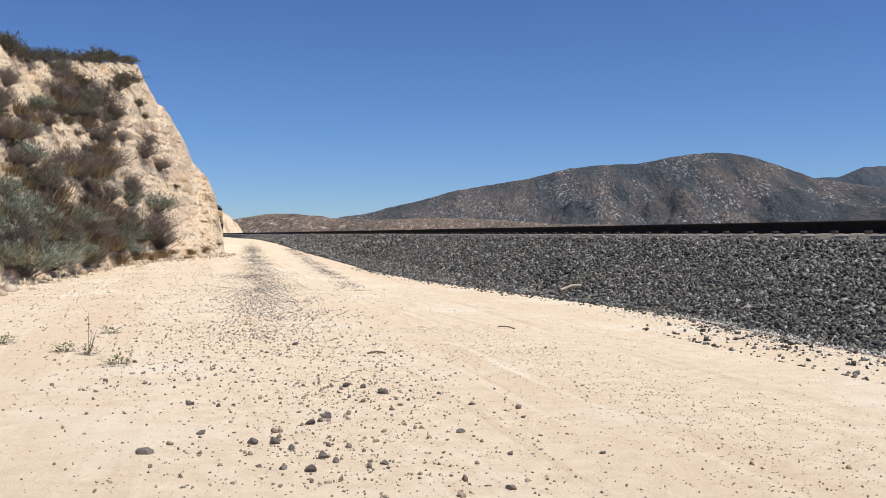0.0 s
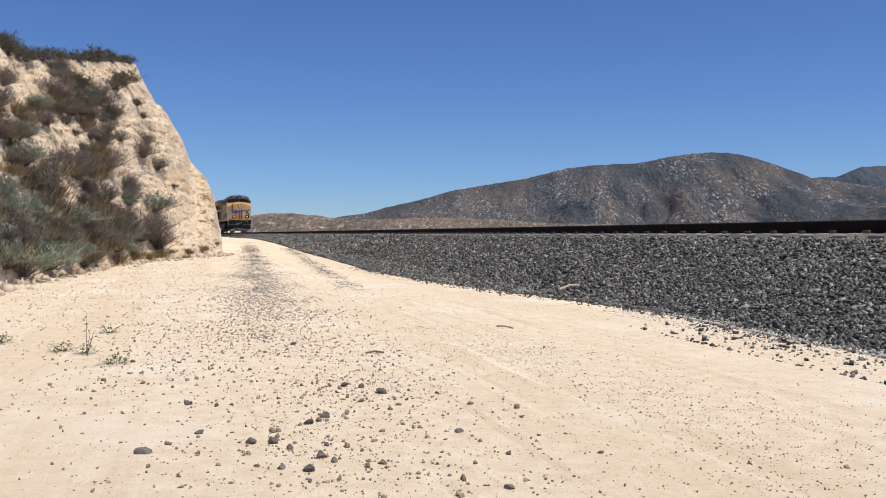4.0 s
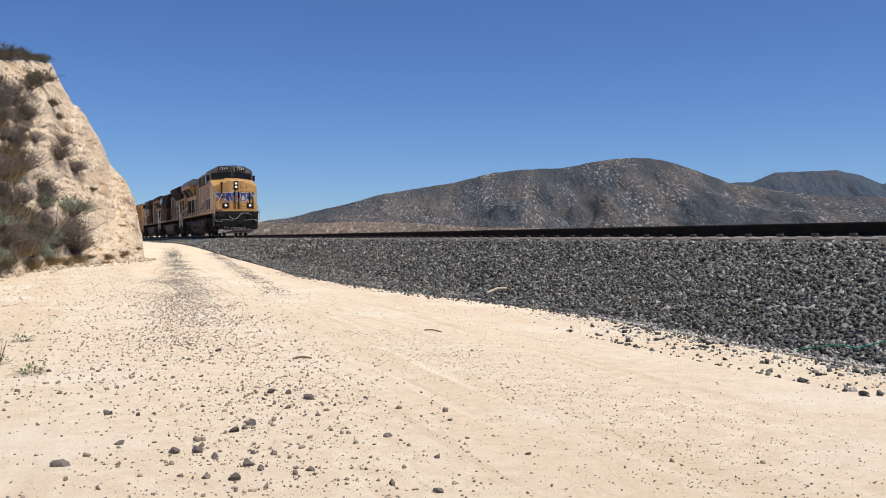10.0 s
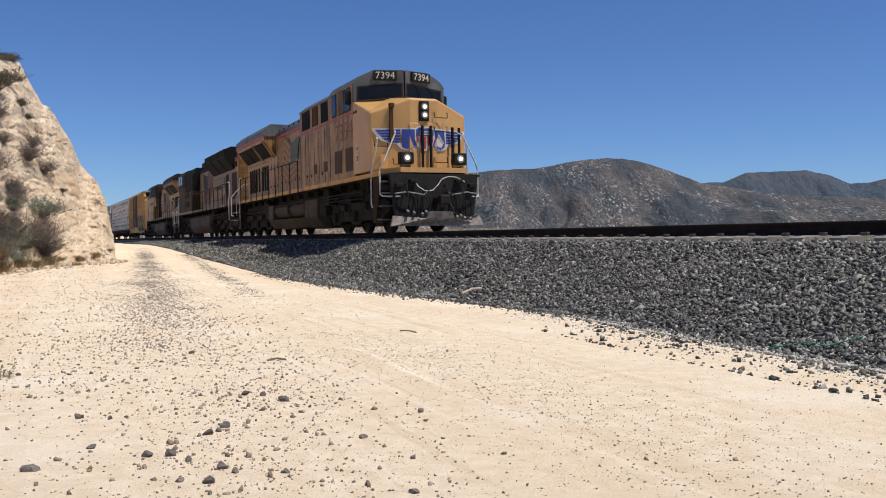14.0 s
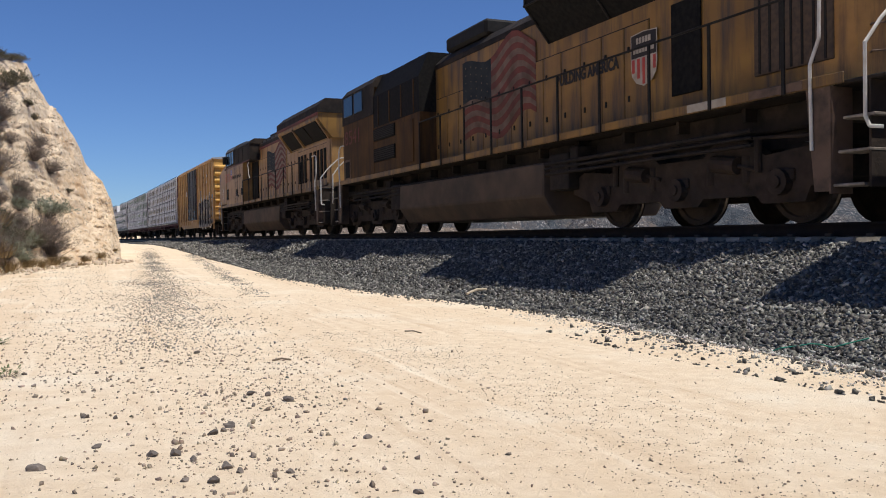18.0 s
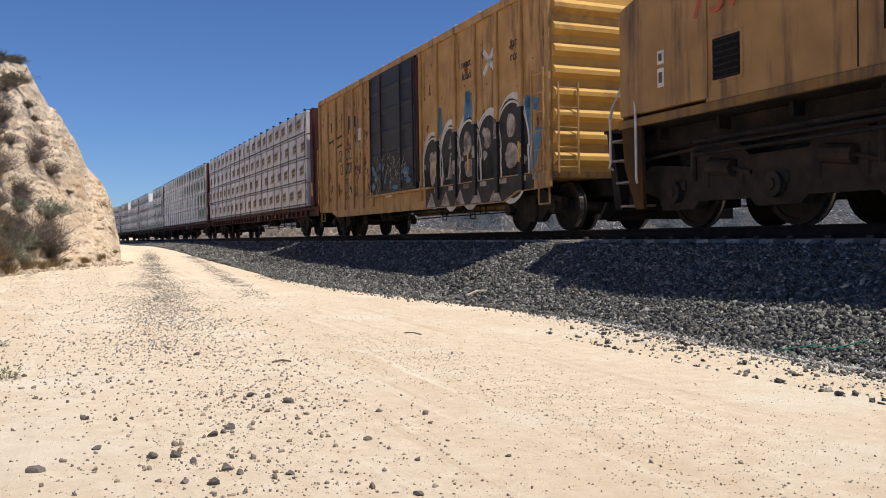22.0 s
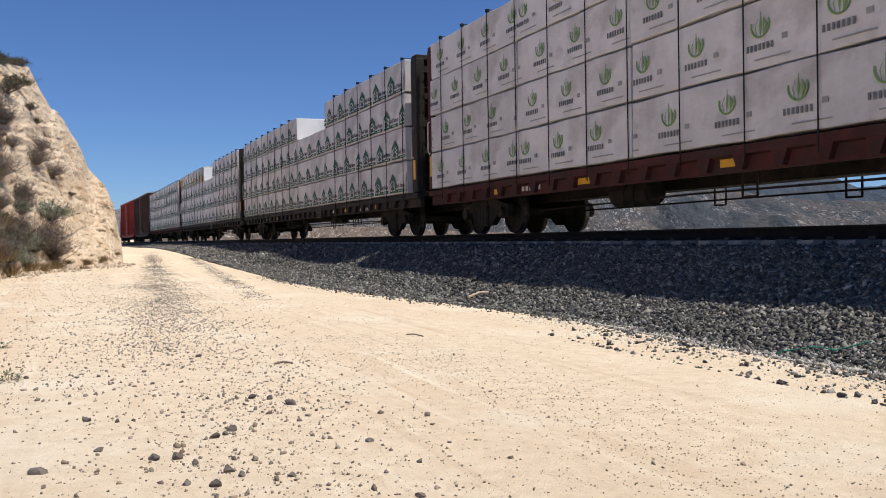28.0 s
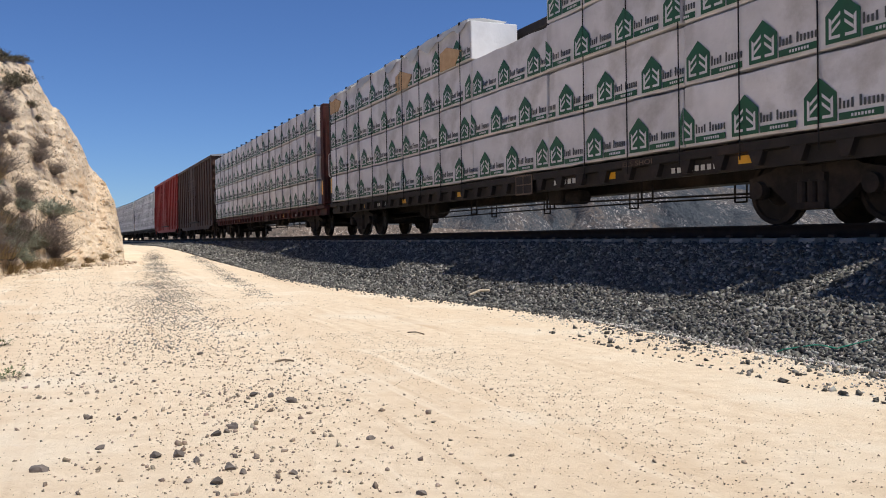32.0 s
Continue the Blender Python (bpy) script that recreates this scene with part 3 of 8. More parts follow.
# Yellow darkened for the second locomotive's deep shade as well as its grime.
loco_grime_shade = mat("grimy_shaded_yellow", (0.098, 0.050, 0.017), 0.75, col2=(0.055, 0.029, 0.012), scale=1.6, detail=9, bump=0.12, bscale=8, col3=(0.036, 0.023, 0.014), scale3=1.0, amount3=0.6, spec=0.12, streak=3.0)
loco_dull_shade = mat("dulled_shaded_yellow", (0.255, 0.138, 0.030), 0.55, col2=(0.165, 0.086, 0.021), scale=1.6, detail=9, bump=0.12, bscale=8, col3=(0.06, 0.04, 0.026), scale3=1.0, amount3=0.55, spec=0.35, streak=3.0)
cab_yellow = mat("worn_cab_yellow", (0.375, 0.215, 0.076), 0.55, col2=(0.265, 0.148, 0.053), scale=1.6, detail=9, bump=0.12, bscale=8, col3=(0.08, 0.05, 0.03), scale3=1.0, amount3=0.45, spec=0.35, streak=3.0)
VEHICLES = []
WHEELS = []


def sheet(polys, y, out=-1, thick=0.004):
    """A bmesh of thin flat shapes (lists of x, z) on an upright side plane at y, facing out."""
    bm = bmesh.new()
    for k, poly in enumerate(polys):
        yy = y + out * thick
        vs = [bm.verts.new((x, yy, z)) for x, z in poly]
        ws = [bm.verts.new((x, y, z)) for x, z in poly]
        bm.faces.new(vs)
        n = len(vs)
        for i in range(n):
            bm.faces.new((vs[i], ws[i], ws[(i + 1) % n], vs[(i + 1) % n]))
    return bm


def oblong(x0, z0, x1, z1):
    return [(x0, z0), (x1, z0), (x1, z1), (x0, z1)]


def ellipse(cx, cz, rx, rz, n=20, a0=0.0, a1=2 * math.pi):
    full = abs(a1 - a0) > 6.28
    return [(cx + rx * math.cos(a0 + (a1 - a0) * i / (n if full else n - 1)), cz + rz * math.sin(a0 + (a1 - a0) * i / (n if full else n - 1))) for i in range(n)]


def stroke(pts, w):
    """Quads of width w along a line of points."""
    out = []
    for (x0, z0), (x1, z1) in zip(pts, pts[1:]):
        d = math.hypot(x1 - x0, z1 - z0) or 1e-6
        nx, nz = -(z1 - z0) / d * w / 2, (x1 - x0) / d * w / 2
        ex, ez = (x1 - x0) / d * w * 0.25, (z1 - z0) / d * w * 0.25
        out.append([(x0 + nx - ex, z0 + nz - ez), (x0 - nx - ex, z0 - nz - ez), (x1 - nx + ex, z1 - nz + ez), (x1 + nx + ex, z1 + nz + ez)])
    return out


def lettering(name, text, x, y, z, size, material, parent, side=-1, width=None, label="", bold=0.0):
    """Letters in the built-in font on an upright side plane; side -1 is read with x to the right."""
    cu = bpy.data.curves.new(name, "FONT")
    cu.body, cu.size, cu.align_x, cu.offset, cu.extrude = text, size, "CENTER", bold, 0.002
    tmp = bpy.data.objects.new(name, cu)
    me = bpy.data.meshes.new_from_object(tmp)
    bpy.data.objects.remove(tmp)
    if width:
        xs = [v.co.x for v in me.vertices]
        k = width / max(max(xs) - min(xs), 1e-6)
        for v in me.vertices:
            v.co.x *= k
    me.materials.clear()
    me.materials.append(material)
    ob = new(name, me)
    ob.parent = parent
    ob.matrix_basis = pose(x, y + side * 0.006, z, 90, 0, 0 if side < 0 else 180)
    if label:
        ob["label"] = label
    return ob


def lathe(bm, profile, y_axis=True, seg=24):
    """Turns pairs (radius, y) about the y axis."""
    rings = []
    for r, y in profile:
        rings.append([bm.verts.new((r * math.cos(2 * math.pi * i / seg), y, r * math.sin(2 * math.pi * i / seg))) for i in range(seg)])
    for a, b in zip(rings, rings[1:]):
        for i in range(seg):
            bm.faces.new((a[i], a[(i + 1) % seg], b[(i + 1) % seg], b[i]))
    bm.faces.new(rings[0])
    bm.faces.new(rings[-1][::-1])


def wheelset_mesh(r, name):
    bm = bmesh.new()
    for sgn in (-1, 1):
        pr = [(0.10, 0.66), (0.12, 0.70), (r * 0.62, 0.715), (r * 0.82, 0.70), (r * 0.84, 0.685), (r + 0.027, 0.682), (r + 0.027, 0.712), (r, 0.728), (r - 0.006, 0.818),
              (r * 0.86, 0.82), (r * 0.83, 0.785), (r * 0.45, 0.76), (0.19, 0.79), (0.13, 0.86), (0.02, 0.86)]
        lathe(bm, [(a, sgn * b) for a, b in (pr if sgn > 0 else pr)], seg=28)
    rod(bm, (0, -0.7, 0), (0, 0.7, 0), 0.085, 10)
    me = finish(bm, name, [grime, wheel_rim])
    for p in me.polygons:
        rad = [math.hypot(me.vertices[v].co.x, me.vertices[v].co.z) for v in p.vertices]
        if min(rad) > r * 0.95 and abs(p.center.y) > 0.72:
            p.material_index = 1
    return me


LOCO_WHEEL, CAR_WHEEL = 0.533, 0.457
loco_wheel_mesh, car_wheel_mesh = wheelset_mesh(LOCO_WHEEL, "wheelset"), wheelset_mesh(CAR_WHEEL, "wheelset")


def wheelset(parent, x, r, turn):
    ob = new("wheelset", loco_wheel_mesh if r == LOCO_WHEEL else car_wheel_mesh)
    ob.parent = parent
    ob.location = (x, 0, r)
    WHEELS.append((ob, x, r, turn))


# ---- freight car trucks ----
bm = bmesh.new()
for sgn in (-1,):
    y = sgn * 1.0
    prism(bm, [(-1.10, 0.36), (-1.10, 0.62), (-0.72, 0.70), (-0.40, 0.84), (0.40, 0.84), (0.72, 0.70), (1.10, 0.62), (1.10, 0.36), (0.98, 0.36), (0.98, 0.50), (0.72, 0.50),
               (0.40, 0.24), (0.30, 0.18), (-0.30, 0.18), (-0.40, 0.24), (-0.72, 0.50), (-0.98, 0.50), (-0.98, 0.36)], y - 0.07, y + 0.07, "y")
    for q in (-0.889, 0.889):
        rod(bm, (q, y - 0.02, 0.457), (q, y - 0.16, 0.457), 0.12, 12)
    box(bm, 0, y - 0.08, 0.58, 0.46, 0.14, 0.10)
    box(bm, 0, y - 0.08, 0.23, 0.46, 0.14, 0.08)
side_frame_mesh = finish(bm, "side_frame", grime)
bm = bmesh.new()
for sgn in (-1,):
    rod(bm, (0, sgn * 1.09, 0.27), (0, sgn * 1.09, 0.56), 0.065, 10)
spring_mesh = finish(bm, "spring", dusty)
bm = bmesh.new()
box(bm, 0, 0, 0.62, 0.36, 2.2, 0.26, 0.03)
box(bm, 0, 0, 0.80, 0.5, 0.5, 0.16, 0.02)
for q in (-0.38, 0.38):
    rod(bm, (q, -0.75, 0.40), (q, 0.75, 0.40), 0.05, 8)
bolster_mesh = finish(bm, "bolster", grime)


def freight_truck(root, x):
    t = new("truck", bolster_mesh)
    t.parent, t.location = root, (x, 0, 0)
    for turned in (0, 180):
        for nm, me, q in (("side_frame", side_frame_mesh, 0), ("spring", spring_mesh, -0.16), ("spring", spring_mesh, 0), ("spring", spring_mesh, 0.16)):
            o = new(nm, me)
            o.parent, o.matrix_basis = t, pose(q, 0, 0, 0, 0, turned)
    for q in (-0.889, 0.889):
        wheelset(t, q, CAR_WHEEL, 1)
    return t


def coupler_mesh():
    bm = bmesh.new()
    box(bm, -0.28, 0, 0.87, 0.62, 0.16, 0.18, 0.02)
    box(bm, 0.06, 0.02, 0.87, 0.22, 0.30, 0.28, 0.05)
    box(bm, 0.14, -0.12, 0.87, 0.14, 0.10, 0.28, 0.03)
    pipe(bm, [(-0.2, 0.3, 0.8), (0.0, 0.32, 0.6), (0.1, 0.3, 0.45), (0.25, 0.28, 0.5)], 0.025)
    return finish(bm, "coupler", grime)


COUPLER = coupler_mesh()


def couplers(root, half):
    for sgn in (1, -1):
        o = new("coupler", COUPLER)
        o.parent = root
        o.matrix_basis = pose(sgn * (half - 0.1), 0, 0, 0, 0, 0 if sgn > 0 else 180)


# ---- locomotives ----
bm = bmesh.new()
for sgn in (-1,):
    y = sgn * 1.05
    prism(bm, [(-2.95, 0.62), (-2.95, 0.84), (-2.6, 0.98), (-1.7, 0.90), (-1.35, 1.14), (-0.75, 1.18), (-0.5, 0.96), (0.5, 0.96), (0.75, 1.18), (1.35, 1.14), (1.7, 0.90), (2.6, 0.98), (2.95, 0.84), (2.95, 0.62), (2.45, 0.46), (2.36, 0.27), (1.64, 0.27),
               (1.52, 0.38), (0.50, 0.38), (0.38, 0.27), (-0.38, 0.27), (-0.50, 0.38), (-1.52, 0.38), (-1.64, 0.27), (-2.36, 0.27), (-2.45, 0.46)], y - 0.09, y + 0.09, "y")
loco_frame_mesh = finish(bm, "side_frame", dusty)
bm = bmesh.new()
for sgn in (-1,):
    for q in (-2.0, 0.0, 2.0):
        rod(bm, (q, sgn * 1.10, 0.533), (q, sgn * 1.26, 0.533), 0.17, 14)
        rod(bm, (q, sgn * 1.26, 0.533), (q, sgn * 1.29, 0.533), 0.08, 10)
        box(bm, q, sgn * 1.12, 0.62, 0.42, 0.14, 0.16, 0.02)
    for q in (-1.0, 1.0):
        rod(bm, (q - 0.22, sgn * 1.18, 0.86), (q + 0.25, sgn * 1.18, 0.80), 0.12, 12)
        rod(bm, (q + 0.25, sgn * 1.18, 0.80), (q + 0.55, sgn * 1.16, 0.72), 0.03, 8)
        for w in (-0.35, 0.35):
            rod(bm, (q + w, sgn * 1.10, 0.56), (q + w, sgn * 1.10, 0.92), 0.085, 10)
    for w in (-1.6, 1.6):
        rod(bm, (w, sgn * 1.17, 0.68), (w, sgn * 1.17, 1.12), 0.05, 8)
    pipe(bm, [(-2.8, sgn * 1.17, 1.08), (-1.2, sgn * 1.19, 1.16), (0.0, sgn * 1.19, 1.2), (1.3, sgn * 1.19, 1.16), (2.8, sgn * 1.17, 1.06)], 0.025)
loco_gear_mesh = finish(bm, "axle_gear", dusty)
bm = bmesh.new()
box(bm, 0, 0, 0.8, 4.8, 1.4, 0.5, 0.05)
loco_bolster_mesh = finish(bm, "truck_bolster", grime)


def loco_truck(root, x, turn):
    t = new("truck", loco_bolster_mesh)
    t.parent, t.location = root, (x, 0, 0)
    for turned in (0, 180):
        for nm, me in (("side_frame", loco_frame_mesh), ("axle_gear", loco_gear_mesh)):
            o = new(nm, me)
            o.parent, o.matrix_basis = t, pose(0, 0, 0, 0, 0, turned)
    for q in (-2.0, 0.0, 2.0):
        wheelset(t, q, LOCO_WHEEL, turn)


bm = bmesh.new()
box(bm, 0, 0, 0, 0.05, 0.03, 0.10, 0.008)
latch_mesh = finish(bm, "latch", black)
bm = bmesh.new()
box(bm, 0, 0, 0.465, 0.055, 0.03, 1.17, 0.006)
stanchion_mesh = finish(bm, "handrail_post", black)


def hood_doors(root, xs, z0, z1, y, width, paint, mesh_cache={}):
    """A row of narrow hood doors with latches on both sides."""
    key = (round(width, 3), round(z1 - z0, 3), paint.name)
    if key not in mesh_cache:
        bm = bmesh.new()
        box(bm, 0, 0, 0, width - 0.024, 0.03, z1 - z0, 0.008)
        mesh_cache[key] = finish(bm, "hood_door", paint)
    for sgn in (-1, 1):
        bm = bmesh.new()
        box(bm, (xs[0] + xs[-1]) / 2, sgn * (y + 0.0005), (z0 + z1) / 2, xs[0] - xs[-1] + width, 0.008, z1 - z0 + 0.04)
        part("door_recess", bm, black, root)
    for x in xs:
        for sgn in (-1, 1):
            o = new("hood_door", mesh_cache[key])
            o.parent, o.location = root, (x, sgn * (y + 0.008), (z0 + z1) / 2)
            for q in (0.22, 0.75):
                l = new("latch", latch_mesh)
                l.parent, l.location = o, (width * 0.3, sgn * 0.02, (z1 - z0) * (q - 0.5))


def flag(root, x, z, w, h, y, side, paints, tilt=0.06):
    """A weathered waving flag of stripes with a dark canton, as painted panels."""
    def wave(u, v):
        return x - (u - 0.5) * w, z + (v - 0.5) * h + 0.11 * h * math.sin(u * 9.0 + v * 1.5) * (0.4 + u) + tilt * (u - 0.5) * 2
    groups = {0: [], 1: [], 2: []}
    n = 14
    for k in range(13):
        for i in range(n):
            u0, u1, v0, v1 = i / n, (i + 1) / n, k / 13, (k + 1) / 13
            g = 2 if (u1 <= 0.44 and k >= 6) else (0 if k % 2 == 0 else 1)
            groups[g].append([wave(u0, v0), wave(u1, v0), wave(u1, v1), wave(u0, v1)])
    for g, m, nm in zip((0, 1, 2), paints, ("red_stripes", "white_stripes", "canton")):
        tagged(part(nm, sheet(groups[g], y * side, side), m, root), kind="stuff")
    stars = []
    for r in range(5):
        for c in range(5):
            a, b = wave(0.05 + 0.08 * c, 0.51 + 0.1 * r)
            stars.append(ellipse(a, b, 0.02, 0.02, 5))
    tagged(part("stars", sheet(stars, y * side, side, 0.008), paints[1], root), kind="stuff")


def shield(root, x, z, s, y, side, top=None):
    """A striped shield emblem: plain shapes."""
    k = -side

    def at(pts):
        return [(x + k * a * s, z + b * s) for a, b in pts]
    o = [(-0.5, 0.62), (0, 0.66), (0.5, 0.62), (0.5, -0.12), (0.46, -0.36), (0.30, -0.54), (0, -0.64), (-0.30, -0.54), (-0.46, -0.36), (-0.5, -0.12)]
    part("emblem", sheet([at(o)], y * side, side, 0.004), emblem_white, root, "soiled white shield emblem")
    part("emblem_top", sheet([at(((-0.47, 0.595), (0, 0.635), (0.47, 0.595), (0.47, 0.06), (-0.47, 0.06)))], y * side, side, 0.007), top or blue_p, root)
    st = [at(((a - 0.05, 0.03), (a + 0.05, 0.03), (a + 0.05, -0.59 + abs(a) * 0.75), (a - 0.05, -0.59 + abs(a) * 0.75))) for a in (-0.4, -0.2, 0.0, 0.2, 0.4)]
    part("emblem_stripes", sheet(st, y * side, side, 0.007), red_p, root)
    bars = [at(((a, c), (a + 0.09, c), (a + 0.09, c + 0.14), (a, c + 0.14))) for c, n in ((0.16, 7), (0.38, 5)) for a in [0.115 * (i - n / 2) + 0.012 for i in range(n)]]
    part("emblem_bars", sheet(bars, y * side, side, 0.010), emblem_white, root)


def handrails(root, x0, x1, y, z0, n, material=None):
    for sgn in (-1, 1):
        for i in range(n):
            o = new("handrail_post", stanchion_mesh)
            o.parent, o.location = root, (x0 + (x1 - x0) * i / (n - 1), sgn * y, z0)
        bm = bmesh.new()
        rod(bm, (x0, sgn * y, z0 + 1.05), (x1, sgn * y, z0 + 1.05), 0.018, 7)
        part("handrail", bm, black, root)


def end_steps(root, x, sgnx):
    """Corner steps with white grab rails on both sides of one end."""
    for sgn in (-1, 1):
        for z, q in ((0.42, -0.02), (0.80, 0.05), (1.18, 0.12)):
            bm = bmesh.new()
            box(bm, x + sgnx * q, sgn * 1.30, z, 0.42, 0.36, 0.035, 0.006)
            part("step", bm, tread_m, root)
        bm = bmesh.new()
        box(bm, x - sgnx * 0.26, sgn * 1.32, 0.95, 0.03, 0.36, 1.25, 0.005)
        prism(bm, [(x - sgnx * 0.62, 1.58), (x - sgnx * 0.27, 1.58), (x - sgnx * 0.20, 1.2), (x - sgnx * 0.27, 0.36), (x - sgnx * 0.50, 0.36)], sgn * 1.44, sgn * 1.48, "y")
        part("step_side_plate", bm, plate_m, root, "rust-brown step side plate")
        bm = bmesh.new()
        box(bm, x + sgnx * 0.24, sgn * 1.30, 0.98, 0.03, 0.30, 1.20, 0.005)
        part("step_end_plate", bm, dusty, root)
        for line in (((-0.52, 1.50, 0.85), (-0.52, 1.52, 1.85), (-0.40, 1.50, 2.15), (-0.40, 1.49, 2.62), (-0.46, 1.48, 2.76), (-0.62, 1.48, 2.82), (-0.94, 1.50, 2.80)),
                     ((0.42, 1.46, 1.02), (0.30, 1.52, 1.04), (0.24, 1.52, 1.16), (0.24, 1.52, 1.96), (0.26, 1.30, 2.24), (0.28, 0.90, 2.62), (0.28, 0.80, 2.66), (0.28, 0.20, 2.68), (0.28, 0.16, 2.60), (0.28, 0.16, 1.70))):
            bm = bmesh.new()
            pipe(bm, [(x + sgnx * p, sgn * q, z) for p, q, z in line], 0.022, 7)
            part("grab_rail", bm, white_p, root, "white-painted bent grab rail")


def underframe(root, half, tank, stripe=None, recess=None):
    bm = bmesh.new()
    box(bm, 0, 0, 1.59, 2 * half - 0.3, 2.9, 0.05, 0.01)
    box(bm, 0, 0, 1.40, 2 * half - 0.6, 1.9, 0.36, 0.03)
    box(bm, 0, 0, 1.16, 2 * half - 2.4, 1.5, 0.36, 0.03)
    for i in range(15):
        box(bm, -half + 1.2 + (2 * half - 2.4) * i / 14, 0, 1.48, 0.07, 2.3, 0.20)
    part("underframe", bm, grime, root)
    for sgn in (-1, 1):
        bm = bmesh.new()
        box(bm, 0, sgn * 1.49, 1.64, 2 * half - 1.3, 0.04, 0.13, 0.008)
        part("sill_stripe", bm, stripe or stripe_m, root, "yellow side sill stripe")
        for q, r in ((1.22, 0.035), (1.13, 0.025), (1.03, 0.03)):
            bm = bmesh.new()
            pipe(bm, [(-half + 2.2, sgn * 1.36, q), (-2.0, sgn * 1.38, q - 0.02), (3.0, sgn * 1.38, q + 0.02), (half - 2.3, sgn * 1.36, q)], r, 6)
            part("air_pipe", bm, grime, root)
    x0, x1 = tank
    bm = bmesh.new()
    whole = [(-1.42, 1.24), (1.42, 1.24), (1.44, 0.62), (1.18, 0.24), (-1.18, 0.24), (-1.44, 0.62)]
    if recess:
        prism(bm, whole, x0, recess[0])
        prism(bm, whole, recess[1], x1)
        prism(bm, [(-0.86, 1.24), (0.86, 1.24), (0.86, 0.66), (1.44, 0.62), (1.18, 0.24), (-1.18, 0.24), (-1.44, 0.62), (-0.86, 0.66)], recess[0], recess[1])
    else:
        prism(bm, whole, x0, x1)
    bmesh.ops.bevel(bm, geom=list(bm.edges), offset=0.03, segments=1, affect="EDGES", profile=0.5)
    part("fuel_tank", bm, tank_m, root, "dusty brown fuel tank")
    for sgn in (-1, 1):
        for bx, bw, z0, z1 in ((x1 + 0.48, 0.72, 0.62, 1.30), (x1 + 1.05, 0.30, 0.95, 1.45), (x0 - 0.45, 0.66, 0.70, 1.36), (x0 - 0.95, 0.24, 1.0, 1.45)):
            bm = bmesh.new()
            box(bm, bx, sgn * 1.12, (z0 + z1) / 2, bw, 0.5, z1 - z0, 0.02)
            part("equipment_box", bm, grime, root)
    couplers(root, half + 0.5)


def end_gear(root, x, sgn_x):
    """A pilot plate with hanging hoses and cables at one end of a locomotive."""
    bm = bmesh.new()
    box(bm, x, 0, 0.88, 0.06, 2.5, 1.15, 0.02)
    plate = part("end_plate", bm, dusty, root, "grimy end plate behind hanging hoses")
    rnd = random.Random(int(abs(x) * 100) + (3 if sgn_x > 0 else 0))
    for y in (-1.05, -0.88, -0.72, -0.52, -0.36, 0.38, 0.55, 0.74, 0.95):
        bm = bmesh.new()
        d = sgn_x * rnd.uniform(0.16, 0.34)
        z0, z1 = rnd.uniform(1.15, 1.55), rnd.uniform(0.38, 0.62)
        pipe(bm, [(x, y, z0), (x + d, y + rnd.uniform(-0.05, 0.05), z0 - 0.08), (x + d * 1.2, y + rnd.uniform(-0.1, 0.1), (z0 + z1) / 2), (x + d * 0.7, y + rnd.uniform(-0.14, 0.14), z1)], 0.028, 6)
        part("air_hose", bm, black, plate)
    for y, z, w, h in ((-0.95, 1.30, 0.30, 0.22), (-0.60, 0.66, 0.22, 0.30), (0.62, 1.22, 0.34, 0.20), (0.95, 0.74, 0.26, 0.26), (0.0, 1.34, 0.5, 0.12)):
        bm = bmesh.new()
        box(bm, x + sgn_x * 0.10, y, z, 0.16, w, h, 0.02)
        part("valve_block", bm, dusty, plate)
    for y0, y1, z in ((-0.9, 0.2, 1.75), (-0.5, 0.8, 1.62)):
        bm = bmesh.new()
        pipe(bm, [(x, y0, z), (x + sgn_x * 0.3, y0 * 0.6 + y1 * 0.4, z - 0.32), (x + sgn_x * 0.32, y0 * 0.3 + y1 * 0.7, z - 0.30), (x + sgn_x * 0.1, y1, z)], 0.024, 6)
        part("jumper_cable", bm, black, plate)


def ladder(root, name, x, y, z0, z1, n, w, axis, material):
    bm = bmesh.new()
    for i in range(n):
        z = z0 + (z1 - z0) * i / (n - 1)
        if axis == "x":
            pipe(bm, [(x - w / 2, y * 0.97, z), (x - w / 2, y, z), (x + w / 2, y, z), (x + w / 2, y * 0.97, z)], 0.012, 5)
        else:
            k = 0.05 if x > 0 else -0.05
            pipe(bm, [(x - k, y - w / 2, z), (x, y - w / 2, z), (x, y + w / 2, z), (x - k, y + w / 2, z)], 0.012, 5)
    if n > 3:
        for q in (-w / 2, w / 2):
            p = (x + q, y) if axis == "x" else (x, y + q)
            box(bm, p[0], p[1], (z0 + z1) / 2, 0.03, 0.03, z1 - z0 + 0.2)
    return part(name, bm, material, root)


def front_x(lat, mid, side, flat):
    """How far forward a slightly wedge-shaped front stands at a lateral place."""
    return mid - (mid - side) * max(0.0, (abs(lat) - flat) / (1.5 - flat))


def on_front(polys, mid, side, flat, lift, thick):
    """A bmesh of flat shapes (lists of y, z) laid on the wedge-shaped front, cut at the fold lines."""
    bm = bmesh.new()
    for poly in polys:
        a = [bm.verts.new((front_x(y, mid, side, flat) + lift + thick, y, z)) for y, z in poly]
        b = [bm.verts.new((front_x(y, mid, side, flat) + lift, y, z)) for y, z in poly]
        n = len(poly)
        bm.faces.new(a)
        for i in range(n):
            bm.faces.new((a[i], b[i], b[(i + 1) % n], a[(i + 1) % n]))
    return bm


